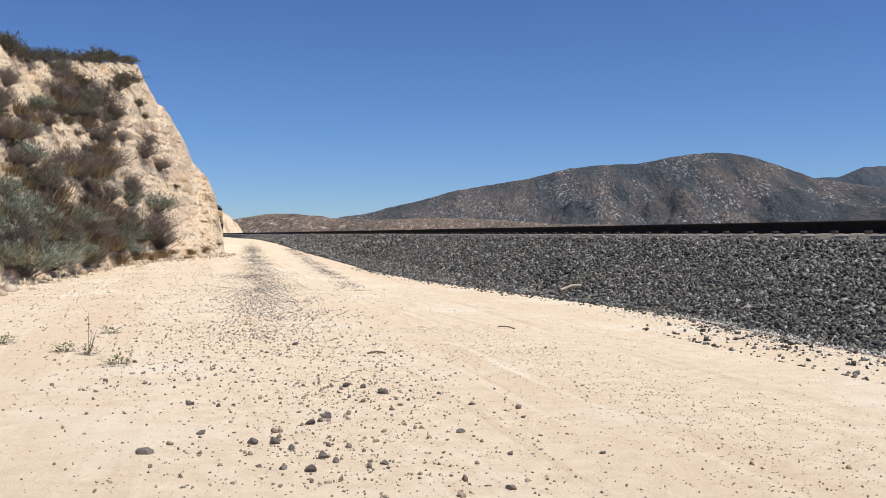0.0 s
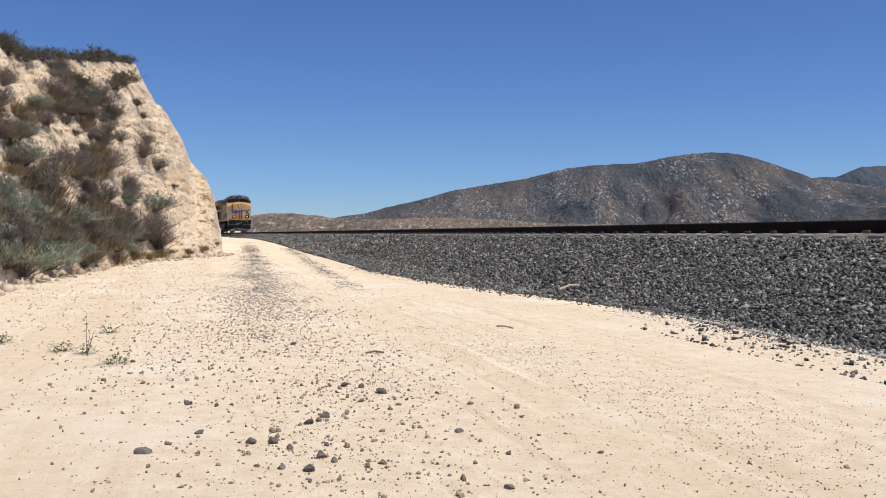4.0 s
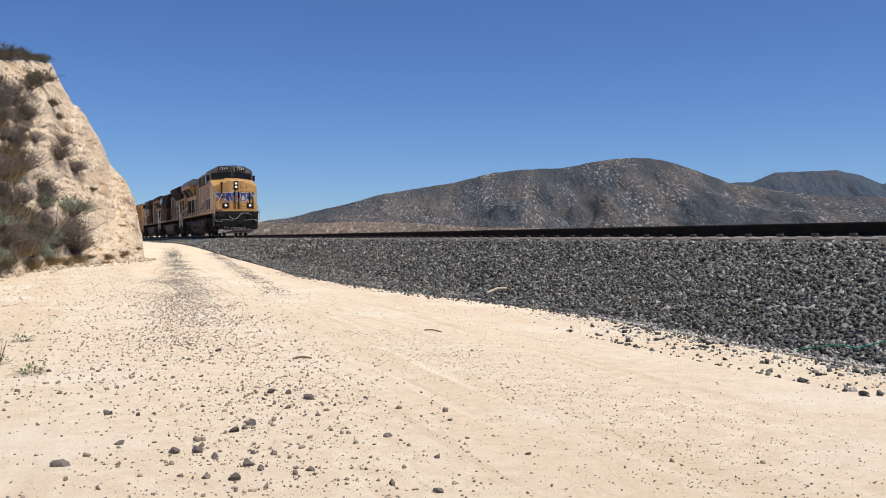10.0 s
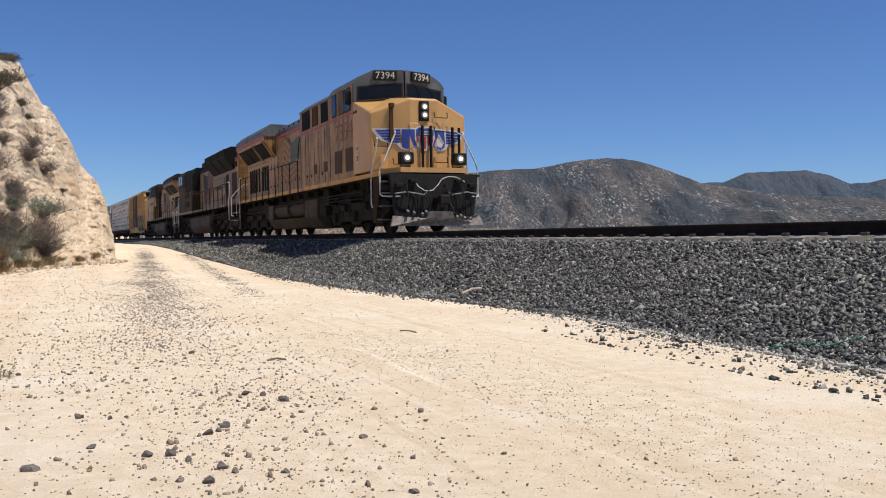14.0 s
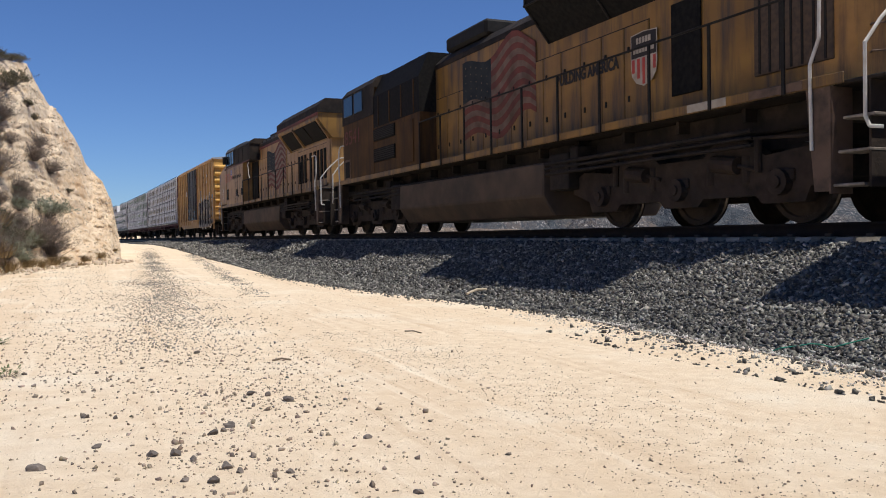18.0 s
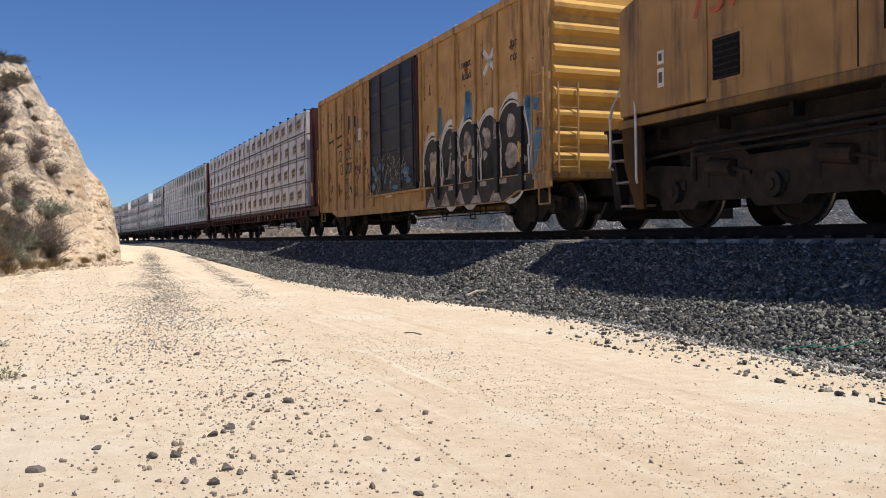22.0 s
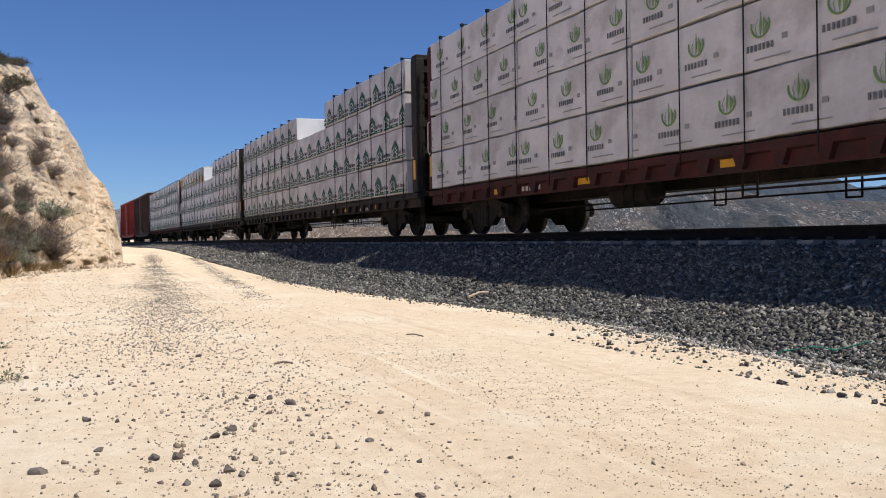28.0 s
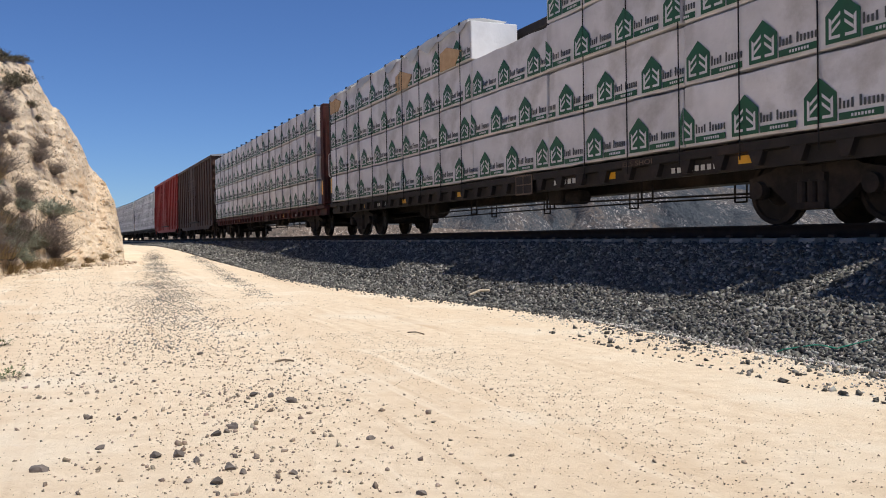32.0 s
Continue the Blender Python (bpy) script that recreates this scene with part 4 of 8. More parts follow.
def ge_locomotive(number, label, nose_art, side, centre, turned):
    """A wide-nosed road locomotive with radiator wings at the rear; side: the side seen from the road."""
    root = tagged(new("locomotive"), label, "locomotive", "locomotives of the train")
    half = 10.65
    body = loco_yellow if nose_art else cab_yellow
    underframe(root, half, (-3.9, 3.6), None if nose_art else loco_dull_shade, recess=(-3.0, 2.0) if nose_art else None)
    for x in (7.0, -7.0):
        loco_truck(root, x, -1 if turned else 1)
    mid, cor, flat = (9.84, 9.44, 0.42) if nose_art else (10.22, 9.96, 0.42)
    ahead = cor - 9.44
    # nose: a broad wedge-shaped front whose top edge rises to the middle, sloping up to the cab
    skin = loco_clean if nose_art else body
    bm = bmesh.new()
    ys = (-1.50, -flat, flat, 1.50)
    top = {1.50: 3.46, flat: 3.86}
    rings = []
    for y in ys:
        t = top[abs(y)]
        xf = front_x(y, mid, cor, flat)
        rings.append([bm.verts.new(v) for v in ((7.9, y, 1.76), (xf, y, 1.76), (xf, y, t - 0.05), (xf - 0.07, y, t), (7.9, y, 3.96 if abs(y) > 1 else 4.12))])
    for a, b in zip(rings, rings[1:]):
        for i in range(5):
            bm.faces.new((a[i], a[(i + 1) % 5], b[(i + 1) % 5], b[i]))
    bm.faces.new(rings[0])
    bm.faces.new(rings[-1][::-1])
    bmesh.ops.bevel(bm, geom=[e for e in bm.edges if e.calc_length() > 0.3 and max(v.co.x for v in e.verts) > 9], offset=0.03, segments=2, affect="EDGES", profile=0.5)
    nose = part("nose", bm, skin, root, "broad yellow nose")
    # cab and the auxiliary cab behind it, at the full width
    bm = bmesh.new()
    prism(bm, [(-1.48, 1.66), (1.48, 1.66), (1.48, 4.50), (1.34, 4.68), (0.86, 4.90), (-0.86, 4.90), (-1.34, 4.68), (-1.48, 4.50)], 5.5, 7.95)
    cab = part("cab", bm, body, root)
    bm = bmesh.new()
    prism(bm, [(-1.50, 4.50), (-1.36, 4.70), (-0.87, 4.94), (0.87, 4.94), (1.36, 4.70), (1.50, 4.50), (1.44, 4.50), (1.32, 4.66), (-1.32, 4.66), (-1.44, 4.50)], 5.45, 8.0)
    part("cab_roof", bm, loco_grey, cab, "grey cab roof")
    for sgn in (-1, 1):
        bm = bmesh.new()
        face = [(1.49, 3.94), (0.03, 4.10), (0.03, 4.92), (0.86, 4.92), (1.36, 4.69), (1.49, 4.50)]
        a = [bm.verts.new((front_x(y, 8.40, 7.98, 0.03), sgn * y, z)) for y, z in face]
        b = [bm.verts.new((7.9, sgn * y, z)) for y, z in face]
        bm.faces.new(a)
        for i in range(6):
            bm.faces.new((a[i], b[i], b[(i + 1) % 6], a[(i + 1) % 6]))
        part("cab_front", bm, loco_grey, cab, "grey cab front")
        part("windshield_frame", on_front([[(sgn * y, z) for y, z in ((0.07, 4.12), (1.41, 3.99), (1.38, 4.42), (0.07, 4.53))]], 8.40, 7.98, 0.03, 0.002, 0.02), black, cab)
        part("windshield", on_front([[(sgn * y, z) for y, z in ((0.12, 4.16), (1.35, 4.045), (1.32, 4.37), (0.12, 4.48))]], 8.40, 7.98, 0.03, 0.024, 0.012), glass, cab, "dark tinted windshield")
        bm = bmesh.new()
        box(bm, 0, 0, 0, 0.09, 0.72, 0.29, 0.015)
        nb = part("number_board", bm, black, cab, "black number board")
        nb.matrix_basis = pose(front_x(0.58, 8.40, 7.98, 0.03) + 0.03, sgn * 0.58, 4.745, 0, 0, -sgn * -16)
        num = lettering("board_number", number, 0, 0, 0, 0.30, white_p, nb, -1, 0.58, "white road number")
        num.matrix_basis = pose(0.051, 0, -0.10, 90, 0, 90)
        for y0 in (0.45, 0.95):
            bm = bmesh.new()
            xx = front_x(y0, 8.40, 7.98, 0.03) + 0.06
            pipe(bm, [(xx + 0.05, sgn * (y0 - 0.18), 4.55), (xx, sgn * (y0 - 0.1), 4.5), (xx - 0.02, sgn * (y0 + 0.12), 4.18)], 0.009, 5)
            part("wiper", bm, black, cab)
        # side windows of the cab and dark openings of the auxiliary cab
        if not nose_art:
            bm = bmesh.new()
            box(bm, 6.69, sgn * 1.483, 4.09, 2.36, 0.014, 0.80)
            part("window_band", bm, grime, cab, "soot-dark band round the side windows")
        for q, (a, b) in enumerate(((7.62, 7.08), (7.0, 6.44), (6.2, 5.75))):
            bm = bmesh.new()
            box(bm, (a + b) / 2, sgn * 1.478, 4.10, a - b + 0.07, 0.03, 0.74, 0.015)
            part("window_frame", bm, loco_grime_shade, cab)
            bm = bmesh.new()
            box(bm, (a + b) / 2, sgn * 1.490, 4.10, a - b, 0.03, 0.66, 0.015)
            part("side_window", bm, dull_white if q == 1 and nose_art else glass, cab, "half-drawn pale blind in a side window" if q == 1 and nose_art else "dark side window")
        bm = bmesh.new()
        box(bm, 7.75, sgn * 1.60, 4.10, 0.03, 0.20, 0.42, 0.02)
        part("mirror", bm, black, cab)
        for vx, vw in (((6.36, 0.74), (7.46, 0.70)) if nose_art else ((7.53, 0.52),)):
            bm = bmesh.new()
            box(bm, vx, sgn * 1.484, 2.26, vw + 0.10, 0.02, 0.82 if nose_art else 0.66, 0.01)
            part("vent_frame", bm, body, cab)
            bm = bmesh.new()
            box(bm, vx, sgn * 1.490, 2.26, vw, 0.03, 0.72 if nose_art else 0.56, 0.01)
            vent = part("vent", bm, rust_vent if nose_art else grille, cab, "brown louvred vent" if nose_art else "dark square vent")
            for i in range(7):
                bm = bmesh.new()
                box(bm, vx, sgn * 1.508, 2.0 + 0.085 * i, vw - 0.03, 0.012, 0.022)
                part("slat", bm, rust_vent if nose_art else black, vent)
        for z, hgt in ((2.22, 0.28), (2.52, 0.20)):
            bm = bmesh.new()
            box(bm, 8.28 + 1.2 * ahead, sgn * 1.502, z, 0.15, 0.02, hgt, 0.005)
            plc = part("placard", bm, white_p, nose, "small white placard")
            bm = bmesh.new()
            box(bm, 8.28 + 1.2 * ahead, sgn * 1.514, z, 0.07, 0.008, hgt * 0.55)
            part("placard_mark", bm, print_bar, plc)
        for x in (8.02, 8.22):
            bm = bmesh.new()
            rod(bm, (x, sgn * 1.49, 3.62), (x, sgn * 1.515, 3.62), 0.05, 10)
            part("port_cap", bm, black, nose)
    # lamps on the nose
    bm = bmesh.new()
    box(bm, mid - 0.02, 0, 3.475, 0.16, 0.30, 0.58, 0.02)
    hb = part("headlight_box", bm, black, nose)
    for z in (3.36, 3.60):
        bm = bmesh.new()
        rod(bm, (mid + 0.06, 0, z), (mid + 0.085, 0, z), 0.105, 18)
        rim = part("headlamp_rim", bm, chrome, hb)
        bm = bmesh.new()
        rod(bm, (mid + 0.08, 0, z), (mid + 0.095, 0, z), 0.060, 18)
        part("headlamp", bm, lit_lamp if nose_art else glass, rim, "round lit headlamp" if nose_art else "round headlamp")
    for sgn in (-1, 1):
        bm = bmesh.new()
        box(bm, 10.42, sgn * 0.82, 2.06, 0.22, 0.42, 0.34, 0.03)
        d = part("ditch_light", bm, black, nose)
        bm = bmesh.new()
        rod(bm, (10.52, sgn * 0.82, 2.06), (10.545, sgn * 0.82, 2.06), 0.115, 18)
        part("ditch_rim", bm, chrome, d)
        bm = bmesh.new()
        rod(bm, (10.54, sgn * 0.82, 2.06), (10.555, sgn * 0.82, 2.06), 0.064, 18)
        part("ditch_lamp", bm, lit_lamp if nose_art else glass, d, "round lit ditch lamp" if nose_art else "round ditch lamp")
        bm = bmesh.new()
        box(bm, 10.36, sgn * 0.82, 1.87, 0.12, 0.30, 0.10, 0.01)
        part("lamp_bracket", bm, body, d)
    # door, straps, grab irons and bracket on the front
    bm = bmesh.new()
    box(bm, mid + 0.004, -0.04, 2.45, 0.03, 0.86, 1.36, 0.012)
    part("nose_door", bm, skin, nose)
    for q, x in ((0.16, mid + 0.11), (-0.10, mid + 0.11), (0.92, mid - 0.04), (1.16, mid - 0.10)):
        bm = bmesh.new()
        box(bm, x, q, 2.40, 0.05, 0.075, 1.30, 0.01)
        part("door_strap", bm, grille, nose, "black upright strap before the nose")
    for y, z in ((0.52, 3.46), (0.50, 3.06), (0.50, 2.16), (-0.75, 2.10), (-1.25, 2.62)):
        bm = bmesh.new()
        x = front_x(y, mid, cor, flat)
        pipe(bm, [(x, y - 0.20, z), (x + 0.09, y - 0.20, z - 0.03), (x + 0.09, y - 0.20, z - 0.16), (x + 0.09, y + 0.20, z - 0.16), (x + 0.09, y + 0.20, z - 0.03), (x, y + 0.20, z)], 0.012, 6)
        part("grab_iron", bm, black, nose)
    bm = bmesh.new()
    box(bm, front_x(0.95, mid, cor, flat) + 0.04, -0.95, 3.12, 0.07, 0.11, 1.05, 0.012)
    box(bm, front_x(0.95, mid, cor, flat) + 0.07, -0.95, 3.62, 0.10, 0.16, 0.14, 0.02)
    part("nose_bracket", bm, loco_grime_shade, nose, "brown upright bracket")
    bm = bmesh.new()
    box(bm, front_x(1.1, mid, cor, flat) + 0.012, -1.1, 2.02, 0.02, 0.34, 0.40, 0.008)
    part("hatch", bm, skin, nose)
    if nose_art:
        for sgn in (-1, 1):
            edge = [(0.20, 2.98), (flat, 2.98), (1.47, 2.97), (1.44, 2.88), (1.34, 2.74), (1.22, 2.62), (1.02, 2.55), (0.82, 2.53), (0.72, 2.40), (0.56, 2.34), (flat, 2.34), (0.20, 2.44)]
            lobe = [(0.24, 2.94), (flat, 2.94), (0.66, 2.94), (0.69, 2.60), (0.66, 2.44), (0.54, 2.385), (flat, 2.385), (0.24, 2.48)]
            bars = [[(0.72, z), (far, z), (far - 0.08, z - 0.060), (0.72, z - 0.060)] for z, far in ((2.935, 1.40), (2.855, 1.34), (2.775, 1.27), (2.695, 1.20), (2.62, 1.08))]
            part("wing_edge", on_front([[(sgn * p, q) for p, q in edge]], mid, cor, flat, 0.022, 0.006), white_p, nose, "white edge of the wing emblem")
            part("wing_lobe", on_front([[(sgn * p, q) for p, q in lobe]], mid, cor, flat, 0.028, 0.006), blue_p, nose, "blue wing emblem")
            for b in bars:
                part("wing_feather", on_front([[(sgn * p, q) for p, q in b]], mid, cor, flat, 0.028, 0.006), blue_p, nose)
        o = [(-0.5, 0.52), (-0.28, 0.66), (0, 0.60), (0.28, 0.66), (0.5, 0.52), (0.5, 0.0), (0.36, -0.4), (0, -0.62), (-0.36, -0.4), (-0.5, 0.0)]
        bm = bmesh.new()
        prism(bm, [(a * 0.62, 2.67 + b * 0.56) for a, b in o], mid + 0.02, mid + 0.046)
        sh = part("shield", bm, white_p, nose, "striped shield emblem")
        bm = bmesh.new()
        prism(bm, [(-0.27, 2.76), (0.27, 2.76), (0.27, 2.93), (0.17, 3.0), (0, 2.97), (-0.17, 3.0), (-0.27, 2.93)], mid + 0.044, mid + 0.056)
        part("shield_top", bm, blue_p, sh)
        for a in (-0.23, -0.115, 0, 0.115, 0.23):
            bm = bmesh.new()
            box(bm, mid + 0.05, a, 2.57 + abs(a) * 0.42, 0.012, 0.055, 0.34 - abs(a) * 0.6)
            part("shield_stripe", bm, red_p, sh)
        for q in (2.81, 2.88):
            bm = bmesh.new()
            box(bm, mid + 0.058, 0, q, 0.008, 0.34, 0.038)
            part("shield_bar", bm, white_p, sh)
    # front platform, pilot and plow
    bm = bmesh.new()
    prism(bm, [(cor - 0.04, -1.46), (cor - 0.04, 1.46), (10.22, 1.10), (10.52, 1.02), (10.52, -1.02), (10.22, -1.10)], 1.66, 1.80, "z")
    part("front_platform", bm, skin, root, "yellow platform edge before the nose")
    for sgn in (-1, 1):
        bm = bmesh.new()
        prism(bm, [(9.46, 1.66), (9.98, 1.66), (9.90, 0.98), (9.62, 0.30), (9.42, 0.30)], sgn * 1.40, sgn * 1.46, "y")
        part("step_plate", bm, loco_grime_shade, root, "dusty brown step side plate")
        for z, x in ((0.36, 9.86), (0.74, 9.98), (1.10, 10.08), (1.42, 10.14)):
            bm = bmesh.new()
            box(bm, x, sgn * 1.24, z, 0.40, 0.40, 0.035, 0.006)
            part("step", bm, tread_m, root)
        bm = bmesh.new()
        prism(bm, [(10.05, 1.62), (10.46, 1.62), (10.46, 0.34), (10.05, 0.34)], sgn * 0.98, sgn * 1.03, "y")
        part("step_end_plate", bm, grime, root)
        for line in (((9.52, 1.50, 0.70), (9.50, 1.53, 0.80), (9.50, 1.53, 1.70), (9.62, 1.46, 2.10), (9.74, 1.40, 2.62), (9.62, 1.38, 2.70)),
                     ((10.66, 1.10, 0.98), (10.30, 1.48, 1.00), (10.20, 1.52, 1.06), (10.20, 1.52, 1.78), (10.28, 1.42, 1.98), (10.22, 1.04, 2.78), (10.02, 0.98, 2.86))):
            bm = bmesh.new()
            pipe(bm, [(x, sgn * y, z) for x, y, z in line], 0.021, 7)
            part("front_rail", bm, white_p, root, "white bent front handrail")
    bm = bmesh.new()
    prism(bm, [(10.40, 0.32), (10.40, 1.62), (10.54, 1.62), (10.60, 0.32)], -1.36, 1.36, "y")
    for v in bm.verts:
        v.co.y *= 1.0 if v.co.z > 1 else 0.86
    part("pilot", bm, black, root, "black pilot plate")
    bm = bmesh.new()
    pts = [(-1.42, 0.16), (1.42, 0.16), (1.32, 0.45), (0.42, 0.36), (0.32, 0.56), (-0.32, 0.56), (-0.42, 0.36), (-1.32, 0.45)]
    prism(bm, pts, 10.56, 10.64)
    for v in bm.verts:
        v.co.x += 0.40 * (1 - abs(v.co.y) / 1.42) + (0.12 if v.co.z < 0.3 else 0.0)
    part("snow_plow", bm, tread_m if nose_art else grime, root, "bare steel snow plow")
    rnd = random.Random(int(number))
    for sgn in (-1, 1):
        for q in (0.28, 0.38, 0.50, 0.62, 0.74, 0.92):
            bm = bmesh.new()
            z1 = rnd.uniform(0.34, 0.60)
            zt = rnd.uniform(1.05, 1.34)
            pipe(bm, [(10.56, sgn * q, zt), (10.72, sgn * q, zt - 0.04), (10.86, sgn * (q + 0.02), 0.95), (10.88, sgn * (q + rnd.uniform(-0.05, 0.07)), 0.66), (10.84, sgn * (q + rnd.uniform(-0.04, 0.08)), z1)], rnd.uniform(0.014, 0.024), 6)
            hose = part("air_hose", bm, black, root, "black air hose")
            bm = bmesh.new()
            rod(bm, (10.80, sgn * (q + 0.03), z1), (10.88, sgn * (q + 0.03), z1 - 0.06), 0.04, 8)
            part("hose_coupling", bm, chrome, hose)
        for q, z in ((1.12, 1.30), (0.70, 1.42)):
            bm = bmesh.new()
            box(bm, 10.62, sgn * q, z, 0.14, 0.22, 0.10, 0.015)
            part("cut_lever_bracket", bm, grime, root)
    bm = bmesh.new()
    pipe(bm, [(10.66, 1.25, 1.06), (10.74, 0.9, 1.10), (10.74, 0.42, 1.02), (10.72, 0.30, 1.12)], 0.02, 6)
    pipe(bm, [(10.66, -1.25, 1.06), (10.74, -0.9, 1.10), (10.74, -0.42, 1.02), (10.72, -0.30, 1.12)], 0.02, 6)
    part("cut_lever", bm, chrome, root, "bare steel uncoupling lever")
    bm = bmesh.new()
    pipe(bm, [(10.62, -0.66, 1.42), (10.70, -0.56, 1.24), (10.74, -0.38, 1.13), (10.76, -0.16, 1.15), (10.75, 0.02, 1.32), (10.73, 0.12, 1.46), (10.72, 0.34, 1.54), (10.68, 0.62, 1.52), (10.62, 0.90, 1.40)], 0.013, 7)
    part("front_hose", bm, white_p if nose_art else black, root, "pale looping cable across the pilot")
    # equipment bay behind the cab
    e0 = 1.66 if nose_art else 3.40
    bm = bmesh.new()
    prism(bm, [(-1.48, 1.66), (1.48, 1.66), (1.48, 3.66), (-1.48, 3.66)], e0, 5.5)
    eq = part("equipment_bay", bm, body, root)
    bm = bmesh.new()
    prism(bm, [(-1.47, 3.66), (1.47, 3.66), (1.47, 4.44), (1.22, 4.64), (-1.22, 4.64), (-1.47, 4.44)], 1.70, 5.5)
    upper = part("upper_bay", bm, body if nose_art else grime, root)
    bm = bmesh.new()
    prism(bm, [(-1.49, 4.42), (-1.49, 4.46), (-1.23, 4.67), (1.23, 4.67), (1.49, 4.46), (1.49, 4.42)], 1.66, 5.46)
    part("bay_roof", bm, loco_grey if nose_art else grime, upper, "grey roof of the equipment bay")
    for sgn in (-1, 1):
        for a, b in ((2.02, 3.02), (3.35, 4.05), (4.45, 5.22)):
            bm = bmesh.new()
            box(bm, (a + b) / 2, sgn * 1.474, 4.07, b - a, 0.03, 0.66, 0.012)
            if nose_art and a == 3.35:
                part("closed_shutter", bm, loco_grime_shade, upper, "stained closed shutter")
                continue
            op = part("bay_opening", bm, grille, upper, "dark opening in the upper bay")
            for i in range(0 if nose_art else 6):
                bm = bmesh.new()
                box(bm, (a + b) / 2, sgn * 1.494, 3.82 + 0.10 * i, b - a, 0.02, 0.03)
                part("slat", bm, rust_vent, op)
        for x in [v for v in (1.75, 2.45, 2.88, 3.55, 4.16, 4.85, 5.45) if v > e0]:
            bm = bmesh.new()
            box(bm, x, sgn * 1.481, 2.62, 0.018, 0.012, 1.78)
            part("panel_seam", bm, black, eq)
        for x in [v for v in (2.66, 3.22, 4.5) if v > e0 + 0.2]:
            for z in (2.05,):
                bm = bmesh.new()
                box(bm, x, sgn * 1.49, z, 0.05, 0.03, 0.10, 0.008)
                part("latch", bm, black, eq)
        for vx, vw in ((3.70, 0.36), (4.93, 0.36)):
            bm = bmesh.new()
            box(bm, vx, sgn * 1.486, 2.24, vw, 0.03, 0.34, 0.01)
            part("vent", bm, rust_vent if nose_art else grille, eq)
        bm = bmesh.new()
        pipe(bm, [(1.80, sgn * 1.50, 3.55), (1.82, sgn * 1.55, 3.40), (1.62, sgn * 1.55, 2.95), (1.56, sgn * 1.53, 2.76)], 0.018, 6)
        part("grab_rail", bm, black if nose_art else white_p, eq)
        bm = bmesh.new()
        box(bm, 4.85, sgn * 1.484, 3.64, 6.2, 0.012, 0.05)
        part("red_stripe", bm, red_p if nose_art else dull_red, upper, "thin red stripe below the windows")
    # hood
    bm = bmesh.new()
    prism(bm, [(-0.98, 1.66), (0.98, 1.66), (0.98, 4.34), (0.72, 4.60), (-0.72, 4.60), (-0.98, 4.34)], -10.05, e0 + 0.02)
    hood = part("hood", bm, body, root)
    bm = bmesh.new()
    prism(bm, [(-1.0, 4.20), (-1.0, 4.36), (-0.73, 4.63), (0.73, 4.63), (1.0, 4.36), (1.0, 4.20)], -4.0, 1.72)
    box(bm, 0.6, 0, 4.72, 1.5, 1.1, 0.20, 0.03)
    box(bm, -2.2, 0, 4.70, 1.2, 0.8, 0.16, 0.03)
    rod(bm, (-0.8, 0, 4.6), (-0.8, 0, 4.82), 0.25, 12)
    part("hood_roof", bm, loco_grey if nose_art else grime, hood, "sooty grey hood roof")
    for sgn in (-1, 1):
        bm = bmesh.new()
        box(bm, -1.15, sgn * 0.99, 4.16, 5.7, 0.03, 0.10)
        part("red_stripe", bm, red_p if nose_art else dull_red, hood, "thin red stripe")
        for i in range(7):
            bm = bmesh.new()
            box(bm, 1.2 - 0.8 * i, sgn * 0.95, 4.44, 0.05, 0.05, 0.10, 0.008)
            part("lifting_eye", bm, grime, hood)
    hood_doors(hood, [1.34 - 0.58 * i for i in range(9)], 1.78, 3.62, 0.98, 0.58, body)
    hood_doors(hood, [-4.05 - 0.56 * i for i in range(3)], 1.78, 3.40, 0.98, 0.56, body)
    hood_doors(hood, [-5.72 - 0.45 * i for i in range(9)], 1.78, 3.30, 0.98, 0.45, body)
    for sgn in (-1, 1):
        for x in (-9.32, -8.87, -8.42, -7.97, -7.40, -6.62, -6.17, -5.72):
            bm = bmesh.new()
            box(bm, x, sgn * 1.005, 2.58, 0.27, 0.05, 1.10, 0.01)
            part("filter_slot", bm, grille, hood, "tall dark filter opening")
        bm = bmesh.new()
        box(bm, -9.72, sgn * 0.99, 2.6, 0.4, 0.03, 1.5, 0.01)
        part("rear_door", bm, body, hood)
    if not nose_art:
        for sgn in (-1, 1):
            bm = bmesh.new()
            box(bm, 2.68, sgn * 1.005, 2.66, 1.34, 0.05, 1.95, 0.01)
            part("sooty_recess", bm, grille, hood, "soot-blackened recess beside the hood")
    # radiator wings
    bm = bmesh.new()
    prism(bm, [(-0.98, 3.42), (0.98, 3.42), (1.50, 4.10), (1.50, 4.50), (1.2, 4.76), (-1.2, 4.76), (-1.50, 4.50), (-1.50, 4.10)], -10.15, -4.15)
    wing = part("radiator_wing", bm, loco_dull_shade if not nose_art else body, root)
    bm = bmesh.new()
    prism(bm, [(-1.52, 4.28), (-1.52, 4.52), (-1.22, 4.79), (1.22, 4.79), (1.52, 4.52), (1.52, 4.28)], -10.2, -4.1)
    part("wing_roof", bm, loco_grey if nose_art else grime, wing, "grey radiator roof" if nose_art else "soot-blackened radiator roof")
